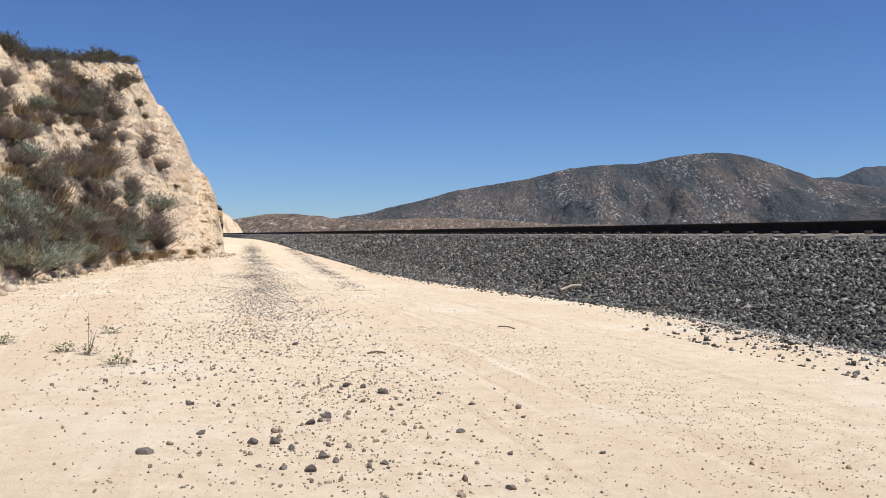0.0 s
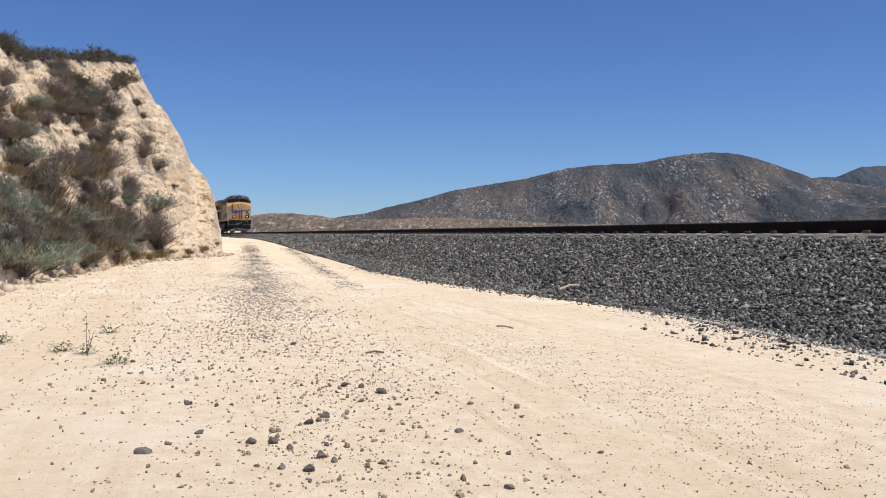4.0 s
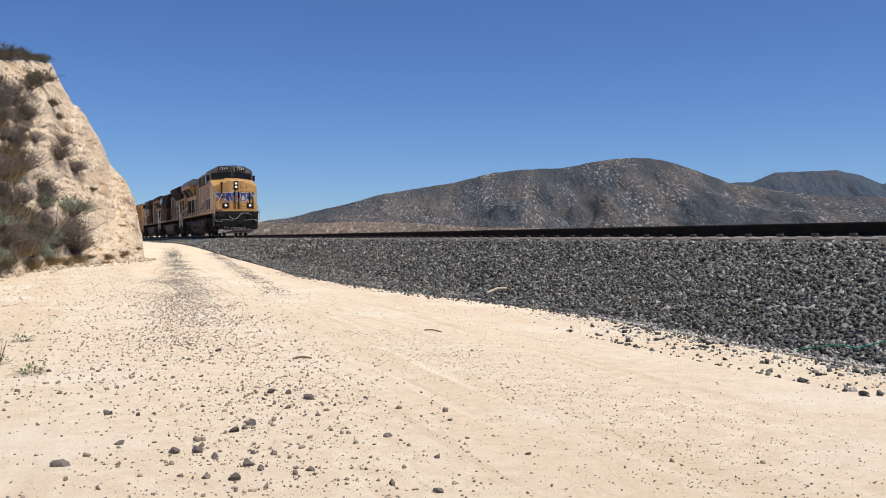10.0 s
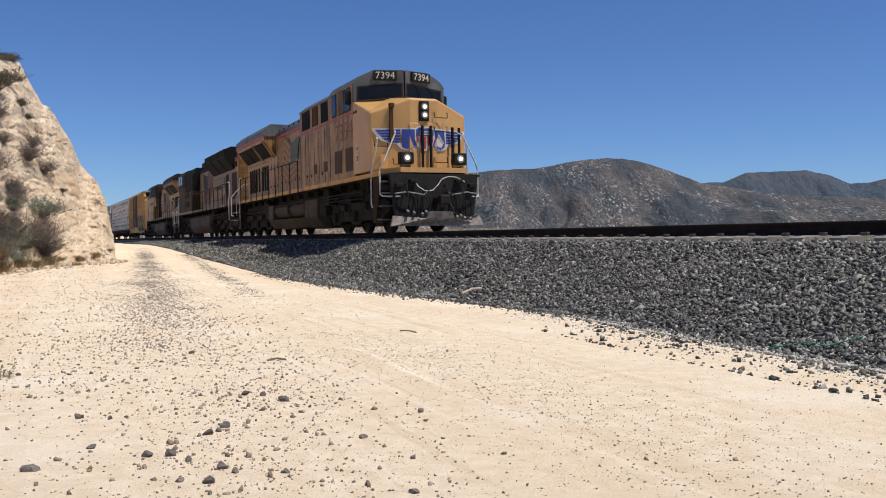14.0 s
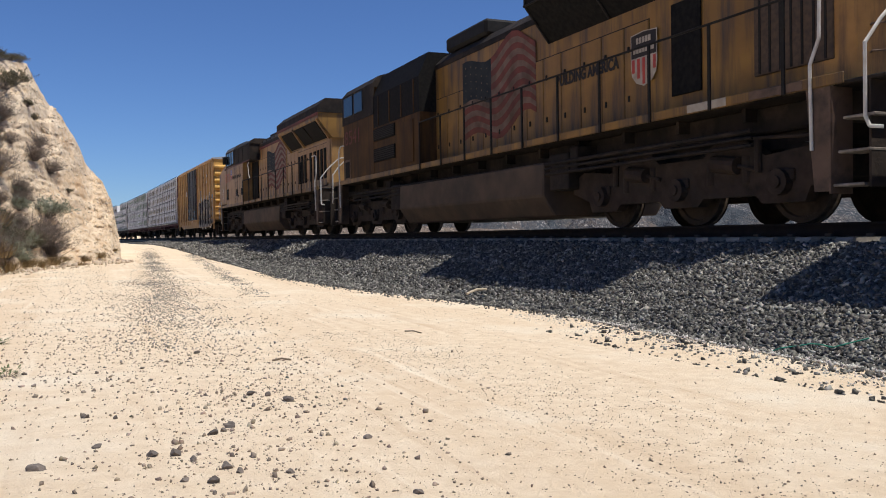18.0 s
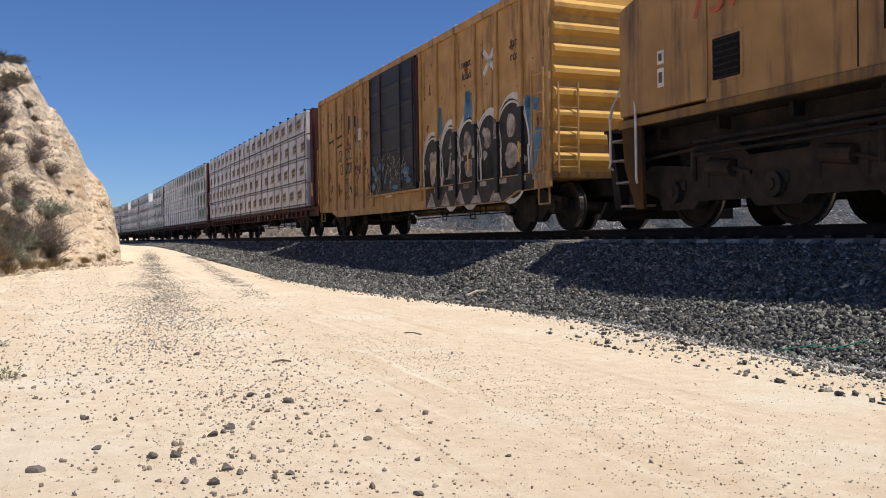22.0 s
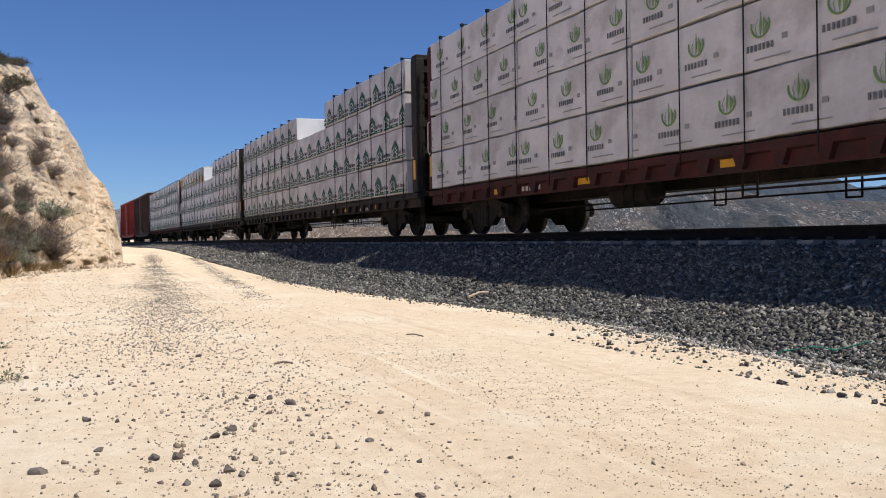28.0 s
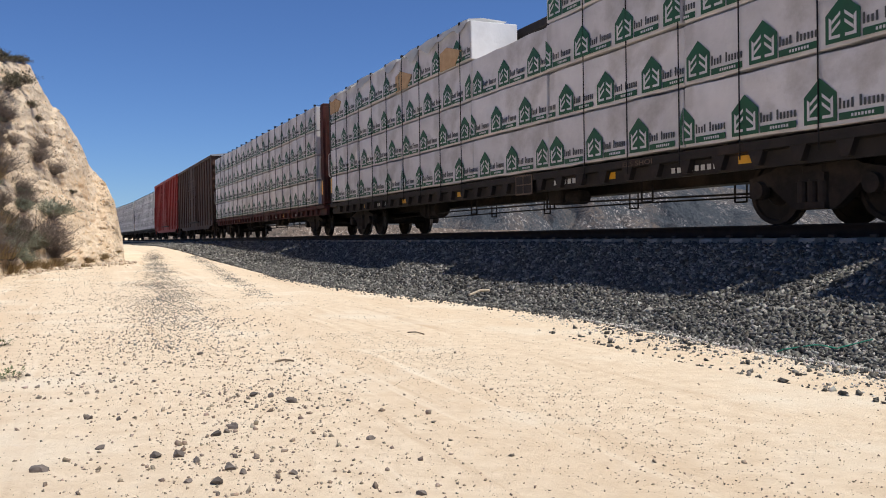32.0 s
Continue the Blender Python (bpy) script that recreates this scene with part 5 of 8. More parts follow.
    for sgn in (-1, 1):
        bm = bmesh.new()
        box(bm, -7.15, sgn * 1.515, 4.24, 6.1, 0.03, 0.10, 0.0)
        part("red_stripe", bm, red_p if nose_art else dull_red, wing, "thin red stripe")
        for a, b in ((-6.35, -4.70), (-8.05, -6.75), (-9.70, -8.15)):
            bm = bmesh.new()
            m = [bm.verts.new(v) for v in ((a, sgn * 1.03, 3.465), (b, sgn * 1.03, 3.465), (b, sgn * 1.47, 4.04), (a, sgn * 1.47, 4.04))]
            n_ = [bm.verts.new((v.co.x, v.co.y + sgn * 0.02, v.co.z - 0.02)) for v in m]
            bm.faces.new(m)
            bm.faces.new(n_)
            for i in range(4):
                bm.faces.new((m[i], m[(i + 1) % 4], n_[(i + 1) % 4], n_[i]))
            part("radiator_grille", bm, grille, wing)
        for x in (-4.45, -6.55, -9.95):
            bm = bmesh.new()
            prism(bm, [(sgn * 0.98, 3.40), (sgn * 1.05, 3.38), (sgn * 1.53, 4.06), (sgn * 1.50, 4.12)], x - 0.05, x + 0.05)
            part("wing_brace", bm, body, wing)
    # rear end
    if nose_art:
        ladder(hood, "end_ladder", -10.12, 0.55, 1.9, 3.9, 7, 0.4, "y", white_p)
    bm = bmesh.new()
    box(bm, -10.07, -0.1, 2.6, 0.04, 0.62, 1.85, 0.01)
    part("end_door", bm, body, hood)
    for q in (-0.26, -0.02):
        bm = bmesh.new()
        box(bm, -10.10, q, 2.55, 0.03, 0.08, 1.5, 0.008)
        part("door_strap", bm, black, hood)
    end_steps(root, -10.22, -1)
    end_gear(root, -10.62, -1)
    handrails(root, -9.3, 1.45 if nose_art else 3.2, 1.527, 1.68, 10)
    bm = bmesh.new()
    for i in range(3):
        rod(bm, (4.6 + 0.13 * i, -0.3 + 0.2 * i, 4.78), (5.0 + 0.13 * i, -0.3 + 0.2 * i, 4.80), 0.035, 8, 0.07)
    box(bm, 4.8, -0.1, 4.70, 0.3, 0.6, 0.10, 0.01)
    part("horn", bm, black, upper)
    for x, y in ((7.2, 0.3), (6.6, -0.4), (6.2, 0.5)):
        bm = bmesh.new()
        rod(bm, (x, y, 4.92), (x, y, 5.02), 0.09, 10, 0.06)
        part("antenna", bm, black, cab)
    bm = bmesh.new()
    pipe(bm, [(7.7, 0.45, 4.93), (7.7, 0.45, 5.02), (7.7, -0.45, 5.02), (7.7, -0.45, 4.93)], 0.014, 5)
    part("roof_rail", bm, black, cab)
    # lettering on both sides
    for sd in (-1, 1):
        if nose_art:
            lettering("road_number", number, 6.93, sd * 1.482, 2.90, 0.80, bleached_number, cab, sd, 1.72, "faded orange road number")
        else:
            lettering("road_number", number, 7.50, sd * 1.500, 2.90, 0.66, orange_p, cab, sd, 1.30, "orange road number")
            shield(cab, 6.42, 3.22, 0.42, 1.484, sd)
            lettering("slogan", "BUILDING AMERICA", 4.98, sd * 1.484, 2.98, 0.27, letter_black, cab, sd, 2.25, "black slogan lettering")
        flag(hood, -1.75, 3.02, 3.5, 1.66, 1.012, sd, (bleached_red, bleached_white, faded_green) if nose_art else (dull_red, flag_white, dull_blue))
        part("flag_pole", sheet(stroke([(0.02, 3.95), (0.06, 2.45), (0.40, 1.92)], 0.05), sd * 1.012, sd, 0.005), dull_white, hood)
    if side < 0:
        for a, b in ((-2.60, -0.60), (-0.14, 1.90)):
            bm = bmesh.new()
            rod(bm, (a, -1.17, 0.96), (b, -1.17, 0.96), 0.27, 20)
            bmesh.ops.bevel(bm, geom=[e for e in bm.edges if abs(e.verts[0].co.x - e.verts[1].co.x) < 0.01], offset=0.05, segments=2, affect="EDGES", profile=0.5)
            part("air_reservoir", bm, tank_m, root, "long dusty air cylinder")
    VEHICLES.append((root, centre, turned))
    return root


def emd_locomotive(number, label, centre, turned):
    """A road locomotive with flared black radiators at the rear of a tall hood."""
    root = tagged(new("locomotive"), label, "locomotive", "locomotives of the train")
    half = 10.8
    underframe(root, half, (-3.35, 4.2), loco_dull_shade)
    for x in (6.9, -6.9):
        loco_truck(root, x, -1 if turned else 1)
    bm = bmesh.new()
    prism(bm, [(8.6, 1.62), (9.3, 1.62), (9.35, 2.9), (9.25, 3.25), (9.12, 3.45), (8.6, 3.55)], -1.42, 1.42, "y")
    bmesh.ops.bevel(bm, geom=list(bm.edges), offset=0.07, segments=2, affect="EDGES", profile=0.5)
    nose = part("nose", bm, loco_dull_shade, root)
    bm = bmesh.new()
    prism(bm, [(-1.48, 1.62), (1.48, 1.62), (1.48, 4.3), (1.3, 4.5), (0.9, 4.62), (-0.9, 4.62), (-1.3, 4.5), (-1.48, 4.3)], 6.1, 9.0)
    cab = part("cab", bm, loco_grime_shade, root)
    bm = bmesh.new()
    prism(bm, [(-1.50, 3.42), (-1.50, 4.32), (-1.31, 4.53), (-0.9, 4.66), (0.9, 4.66), (1.31, 4.53), (1.50, 4.32), (1.50, 3.42), (1.46, 3.42), (1.46, 4.2), (-1.46, 4.2), (-1.46, 3.42)], 6.05, 9.06)
    box(bm, 9.05, 0, 4.05, 0.08, 2.7, 0.9, 0.01)
    part("cab_roof", bm, grime, cab, "soot-blackened cab roof")
    for sgn in (-1, 1):
        for a, b in ((8.85, 7.95), (7.8, 7.0)):
            bm = bmesh.new()
            box(bm, (a + b) / 2, sgn * 1.505, 3.95, a - b, 0.03, 0.62, 0.02)
            part("side_window", bm, glass, cab, "dark side window")
        bm = bmesh.new()
        box(bm, 8.6, sgn * 1.49, 2.0, 0.4, 0.03, 0.5, 0.01)
        part("vent", bm, grille, nose)
        bm = bmesh.new()
        box(bm, 8.6, sgn * 1.482, 2.0, 0.52, 0.02, 0.64, 0.01)
        part("vent_frame", bm, dull_white, nose, "pale vent frame")
        bm = bmesh.new()
        box(bm, 9.35, sgn * 0.85, 2.0, 0.3, 0.3, 0.3, 0.03)
        part("ditch_light", bm, black, nose)
        bm = bmesh.new()
        box(bm, 9.09, sgn * 0.72, 3.95, 0.03, 1.2, 0.5, 0.02)
        part("windshield", bm, glass, cab)
    bm = bmesh.new()
    prism(bm, [(-1.47, 1.66), (1.47, 1.66), (1.47, 3.9), (1.2, 4.5), (-1.2, 4.5), (-1.47, 3.9)], 2.6, 6.1)
    eq = part("equipment_bay", bm, loco_grime_shade, root)
    bm = bmesh.new()
    prism(bm, [(-1.485, 3.02), (-1.485, 3.91), (-1.212, 4.52), (1.212, 4.52), (1.485, 3.91), (1.485, 3.02)], 2.58, 6.08)
    part("bay_casing", bm, grille, eq, "soot-black upper casing of the equipment bay")
    for sgn in (-1, 1):
        for z0, z1 in ((2.62, 2.96), (2.02, 2.40)):
            bm = bmesh.new()
            box(bm, 5.2, sgn * 1.48, (z0 + z1) / 2, 1.7, 0.05, z1 - z0, 0.01)
            ai = part("air_intake", bm, grille, eq, "black intake grille")
            for i in range(6):
                bm = bmesh.new()
                box(bm, 5.2, sgn * 1.51, z0 + 0.06 + (z1 - z0 - 0.1) * i / 5, 1.7, 0.02, 0.025)
                part("slat", bm, black, ai)
        for x in (2.95, 3.85, 4.75, 5.65):
            bm = bmesh.new()
            box(bm, x, sgn * 1.49, 3.46, 0.05, 0.03, 0.84, 0.01)
            part("casing_rib", bm, loco_grime_shade, eq)
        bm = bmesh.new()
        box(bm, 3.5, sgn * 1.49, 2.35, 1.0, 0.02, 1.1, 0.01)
        part("cabinet_door", bm, loco_grime_shade, eq, "stained cabinet door")
    bm = bmesh.new()
    box(bm, 1.0, 0, 4.58, 2.2, 1.9, 0.36, 0.06)
    part("exhaust_housing", bm, black, root, "sooty black exhaust housing")
    bm = bmesh.new()
    prism(bm, [(-1.02, 1.66), (1.02, 1.66), (1.02, 4.16), (0.8, 4.38), (-0.8, 4.38), (-1.02, 4.16)], -9.5, 2.6)
    hood = part("hood", bm, loco_dull_shade, root)
    bm = bmesh.new()
    prism(bm, [(-1.04, 4.06), (-1.04, 4.18), (-0.8, 4.41), (0.8, 4.41), (1.04, 4.18), (1.04, 4.06)], -3.0, 2.61)
    for x in (-0.5, -2.2):
        rod(bm, (x, 0, 4.36), (x, 0, 4.52), 0.55, 18)
    part("hood_roof", bm, grime, hood, "soot-blackened hood roof")
    hood_doors(hood, [2.2 - 0.66 * i for i in range(13)], 1.78, 3.3, 1.02, 0.66, loco_dull_shade)
    bm = bmesh.new()
    prism(bm, [(-1.02, 3.56), (1.02, 3.56), (1.56, 4.22), (1.56, 4.58), (1.2, 4.74), (-1.2, 4.74), (-1.56, 4.58), (-1.56, 4.22)], -9.0, -2.95)
    rad = part("radiator_flare", bm, grille, root, "flared black radiator housing")
    for sgn in (-1, 1):
        bm = bmesh.new()
        for i in range(4):
            x = -3.0 - 1.99 * i
            pipe(bm, [(x, sgn * 1.05, 3.56), (x, sgn * 1.575, 4.22), (x, sgn * 1.575, 4.56)], 0.022, 5)
        for z in (4.22, 4.58):
            rod(bm, (-9.0, sgn * 1.57, z), (-2.95, sgn * 1.57, z), 0.022, 5)
        part("radiator_frame", bm, black, rad)
        for x, wide in ((-6.94, 0.66), (-8.98, 1.30)):
            bm = bmesh.new()
            box(bm, x, sgn * 1.04, 2.68, wide, 0.04, 1.40, 0.01)
            dd = part("dark_door", bm, grille if x > -8 else rust_vent, hood, "dark open screen door" if x > -8 else "brown screened opening in the hood end")
            for i in range(0 if x > -8 else 7):
                bm = bmesh.new()
                box(bm, x - 0.54 + 0.18 * i, sgn * 1.062, 2.68, 0.035, 0.015, 1.36)
                part("screen_bar", bm, black, dd)
    plan = [(-9.3, -1.035), (-9.95, -1.035), (-10.42, -0.52), (-10.42, 0.52), (-9.95, 1.035), (-9.3, 1.035)]
    bm = bmesh.new()
    prism(bm, plan, 1.66, 4.10, "z")
    # Brighter yellow than the hood: sun on this end is put into its colour.
    end = part("hood_end", bm, loco_yellow, hood, "yellow hood end, coloured as sunlit, with bevelled corners")
    bm = bmesh.new()
    prism(bm, [(x * 1.002, y * 1.012) for x, y in plan], 4.02, 4.10, "z")
    part("red_stripe", bm, red_p, end, "thin red stripe")
    bm = bmesh.new()
    prism(bm, [(x * 1.001, y * 1.008) for x, y in plan], 4.10, 4.36, "z")
    for v in bm.verts:
        if v.co.z > 4.3:
            v.co.y *= 0.86
            v.co.x += 0.10 if v.co.x < -9.9 else 0.0
    cap = part("hood_cap", bm, loco_grey, hood, "grey top of the hood end")
    for i in range(14):
        bm = bmesh.new()
        box(bm, -9.34 - 0.045 * i, 1.05, 4.16, 0.022, 0.012, 0.07)
        part("louvre", bm, black, cap)
    for sgn in (-1, 1):
        turn = pose(-10.185, sgn * 0.7775, 0, 0, 0, sgn * 47.6)
        for z in (1.98, 2.30, 2.62, 2.94, 3.26):
            bm = bmesh.new()
            pipe(bm, [(-0.20, sgn * 0.0, z), (-0.20, sgn * 0.08, z), (0.20, sgn * 0.08, z), (0.20, sgn * 0.0, z)], 0.012, 5)
            g = part("grab_iron", bm, dull_white, end, "pale grab iron")
            g.matrix_basis = turn
        bm = bmesh.new()
        box(bm, 0, sgn * 0.03, 3.80, 0.44, 0.06, 0.30, 0.02)
        nb = part("number_board", bm, loco_yellow, end)
        nb.matrix_basis = turn
        bars = lettering("end_number", number, 0, sgn * 0.062, 3.71, 0.26, red_p, nb, sgn, 0.38, "small red road number")
        bm = bmesh.new()
        box(bm, -9.55, sgn * 1.04, 3.78, 0.36, 0.04, 0.30, 0.01)
        part("vent", bm, grille, end)
        bm = bmesh.new()
        box(bm, -10.435, sgn * 0.02 + 0.22, 2.55 if sgn < 0 else 3.45, 0.03, 0.40, 0.55, 0.015)
        part("end_vent", bm, grille, end, "dark opening in the hood end")
    bm = bmesh.new()
    box(bm, -10.46, 0.0, 3.86, 0.08, 0.52, 0.28, 0.03)
    hl = part("headlight_box", bm, black, end)
    for q in (-0.13, 0.13):
        bm = bmesh.new()
        rod(bm, (-10.49, q, 3.86), (-10.52, q, 3.86), 0.10, 14)
        part("headlamp", bm, glass, hl, "unlit round headlamp")
    end_gear(root, -10.78, -1)
    end_gear(root, 10.78, 1)
    end_steps(root, -10.22, -1)
    end_steps(root, 9.95, 1)
    handrails(root, -9.3, 2.5, 1.527, 1.68, 10)
    for sgn in (-1, 1):
        for x, wide, paint in ((-7.9, 0.78, emblem_white), (-9.15, 0.86, plate_m)):
            bm = bmesh.new()
            box(bm, x, sgn * 1.512, 1.64, wide, 0.012, 0.115, 0.004)
            part("sill_plate", bm, paint, root, "chalky patch on the side sill" if x > -8.5 else "rusty patch on the side sill")
    for sd in (-1, 1):
        lettering("road_number", number, 8.05, sd * 1.485, 2.78, 0.62, dull_red, cab, sd, 1.45, "faded red road number")
        flag(hood, -0.78, 3.02, 3.4, 1.75, 1.045, sd, (dull_red, dull_white, dull_blue))
        lettering("slogan", "BUILDING AMERICA", -4.25, sd * 1.048, 2.68, 0.27, letter_black, hood, sd, 2.0, "black slogan lettering", 0.012)
        shield(hood, -5.93, 2.70, 0.68, 1.05, sd, letter_black)
    VEHICLES.append((root, centre, turned))
    return root


ge_locomotive("7394", "yellow diesel locomotive with grey roof leading the train, headlights lit", True, -1, -9.9, False)
emd_locomotive("8541", "grimy yellow diesel locomotive with flared black radiators, running backwards", -32.1, True)
ge_locomotive("7371", "weathered yellow diesel locomotive with painted flag, running backwards", False, 1, -54.2, True)

# ---- freight cars ----
box_yellow = mat("boxcar_yellow", (0.50, 0.30, 0.115), 0.65, col2=(0.37, 0.205, 0.075), scale=2.6, detail=12, bump=0.25, bscale=12, col3=(0.15, 0.075, 0.038), scale3=1.8, amount3=0.34, spec=0.25, streak=2.5)
# Brighter copy of the boxcar yellow: sun on the ribbed ends is in the colour.
box_end_lit = mat("boxcar_sunlit_yellow", (0.62, 0.36, 0.09), 0.6, col2=(0.54, 0.30, 0.08), scale=2, detail=8, col3=(0.30, 0.16, 0.06), scale3=0.9, amount3=0.3, spec=0.25)
box_brown = mat("boxcar_brown", (0.075, 0.040, 0.030), 0.75, col2=(0.055, 0.033, 0.026), scale=2, detail=8, bump=0.2, col3=(0.03, 0.022, 0.02), scale3=0.8, amount3=0.4, spec=0.25, streak=3.0)
box_red = mat("boxcar_red", (0.27, 0.025, 0.018), 0.65, col2=(0.21, 0.022, 0.016), scale=2, detail=8, bump=0.2, col3=(0.10, 0.02, 0.016), scale3=0.8, amount3=0.3, spec=0.25, streak=3.0)
galv = mat("galvanised_roof", (0.42, 0.43, 0.44), 0.5, 0.3, col2=(0.33, 0.33, 0.33), scale=3)
door_black = mat("black_door_paint", (0.015, 0.014, 0.014), 0.6, col2=(0.026, 0.024, 0.022), scale=3, detail=8, bump=0.15, col3=(0.045, 0.038, 0.034), scale3=1.0, amount3=0.3)
spray_black = mat("black_spray_paint", (0.018, 0.016, 0.015), 0.6, col2=(0.040, 0.033, 0.028), scale=5, detail=8, spec=0.3)
spray_white = mat("chalky_spray_paint", (0.46, 0.41, 0.35), 0.7, col2=(0.22, 0.18, 0.14), scale=6, detail=9, col3=(0.10, 0.075, 0.055), scale3=2.2, amount3=0.45, spec=0.2)
spray_blue = mat("blue_spray_paint", (0.07, 0.17, 0.30), 0.65, col2=(0.10, 0.24, 0.36), scale=4, detail=8, spec=0.2)
spray_line = mat("white_spray_paint", (0.66, 0.61, 0.54), 0.7, col2=(0.50, 0.45, 0.38), scale=6, detail=9, spec=0.2)
rust = mat("rust_patch", (0.13, 0.055, 0.028), 0.85, col2=(0.20, 0.09, 0.04), scale=9, detail=8, spec=0.15)
beam_red = mat("oxide_red_steel", (0.085, 0.023, 0.020), 0.8, col2=(0.048, 0.017, 0.015), scale=3, detail=8, bump=0.2, col3=(0.045, 0.026, 0.022), scale3=1.2, amount3=0.4, spec=0.25)
beam_black = mat("dark_car_steel", (0.020, 0.017, 0.015), 0.75, col2=(0.032, 0.025, 0.021), scale=3, detail=8, bump=0.2, col3=(0.05, 0.033, 0.026), scale3=1.2, amount3=0.25, spec=0.25)
wrap_m = mat("lumber_wrap", (0.625, 0.602, 0.604), 0.5, col2=(0.535, 0.516, 0.518), scale=2.5, detail=9, bump=1.0, bscale=4, col3=(0.41, 0.385, 0.37), scale3=1.1, amount3=0.35, spec=0.3, vary=0.07)
# Brighter copy of the lumber wrap, with sunlight put into the colour.
wrap_lit = mat("sunlit_wrap", (0.80, 0.80, 0.79), 0.5, col2=(0.74, 0.74, 0.73), scale=3, bump=0.8, bscale=6)
tan_p = mat("tan_print", (0.34, 0.255, 0.125), 0.6, col2=(0.29, 0.215, 0.11), scale=6)
green_p = mat("leaf_green_print", (0.17, 0.29, 0.085), 0.6, col2=(0.21, 0.31, 0.12), scale=6)
deep_green = mat("deep_green_print", (0.012, 0.085, 0.040), 0.6, col2=(0.015, 0.07, 0.035), scale=6)
olive_print = mat("olive_green_print", (0.075, 0.125, 0.06), 0.6, col2=(0.11, 0.155, 0.085), scale=5)
print_dark = mat("dark_print", (0.06, 0.065, 0.06), 0.6, col2=(0.06, 0.06, 0.06), scale=6)
print_soft = mat("worn_print", (0.12, 0.12, 0.115), 0.6, col2=(0.17, 0.17, 0.165), scale=6)
print_grey = mat("grey_print", (0.30, 0.30, 0.29), 0.6, col2=(0.26, 0.26, 0.25), scale=6)
lumber_m = mat("sawn_lumber", (0.42, 0.27, 0.14), 0.8, col2=(0.50, 0.34, 0.19), scale=7, detail=8)


def under_gear(root, half, trucks, material):
    """Centre sill, brake rods, air tank and hangers below a freight car."""
    bm = bmesh.new()
    box(bm, 0, 0, 0.84, 2 * half - 0.4, 0.5, 0.36, 0.02)
    part("centre_sill", bm, material, root)
    for q in (-1, 1):
        bm = bmesh.new()
        pipe(bm, [(-trucks + 1.6, q * 0.55, 0.46), (-2.2, q * 0.95, 0.52), (2.6, q * 0.95, 0.52), (trucks - 1.6, q * 0.55, 0.46)], 0.018, 5)
        part("brake_rod", bm, grime, root)
        for x in (-0.36, -0.1, 0.22, 0.5):
            xx = x * trucks * 1.2
            bm = bmesh.new()
            pipe(bm, [(xx, q * 0.98, 0.80), (xx, q * 0.98, 0.42), (xx + 0.28, q * 0.98, 0.42), (xx + 0.28, q * 0.98, 0.80)], 0.018, 5)
            part("rod_hanger", bm, grime, root)
    bm = bmesh.new()
    rod(bm, (-trucks * 0.48, -0.75, 0.62), (-trucks * 0.48 + 1.0, -0.75, 0.62), 0.22, 14)
    part("air_reservoir", bm, grime, root)
    bm = bmesh.new()
    box(bm, trucks * 0.30, -0.8, 0.66, 0.5, 0.4, 0.34, 0.03)
    rod(bm, (trucks * 0.30 + 0.2, -0.8, 0.62), (trucks * 0.30 + 0.75, -0.8, 0.60), 0.13, 12)
    part("brake_cylinder", bm, grime, root)
    for x in (-trucks, trucks):
        freight_truck(root, x)
    couplers(root, half + 0.62)


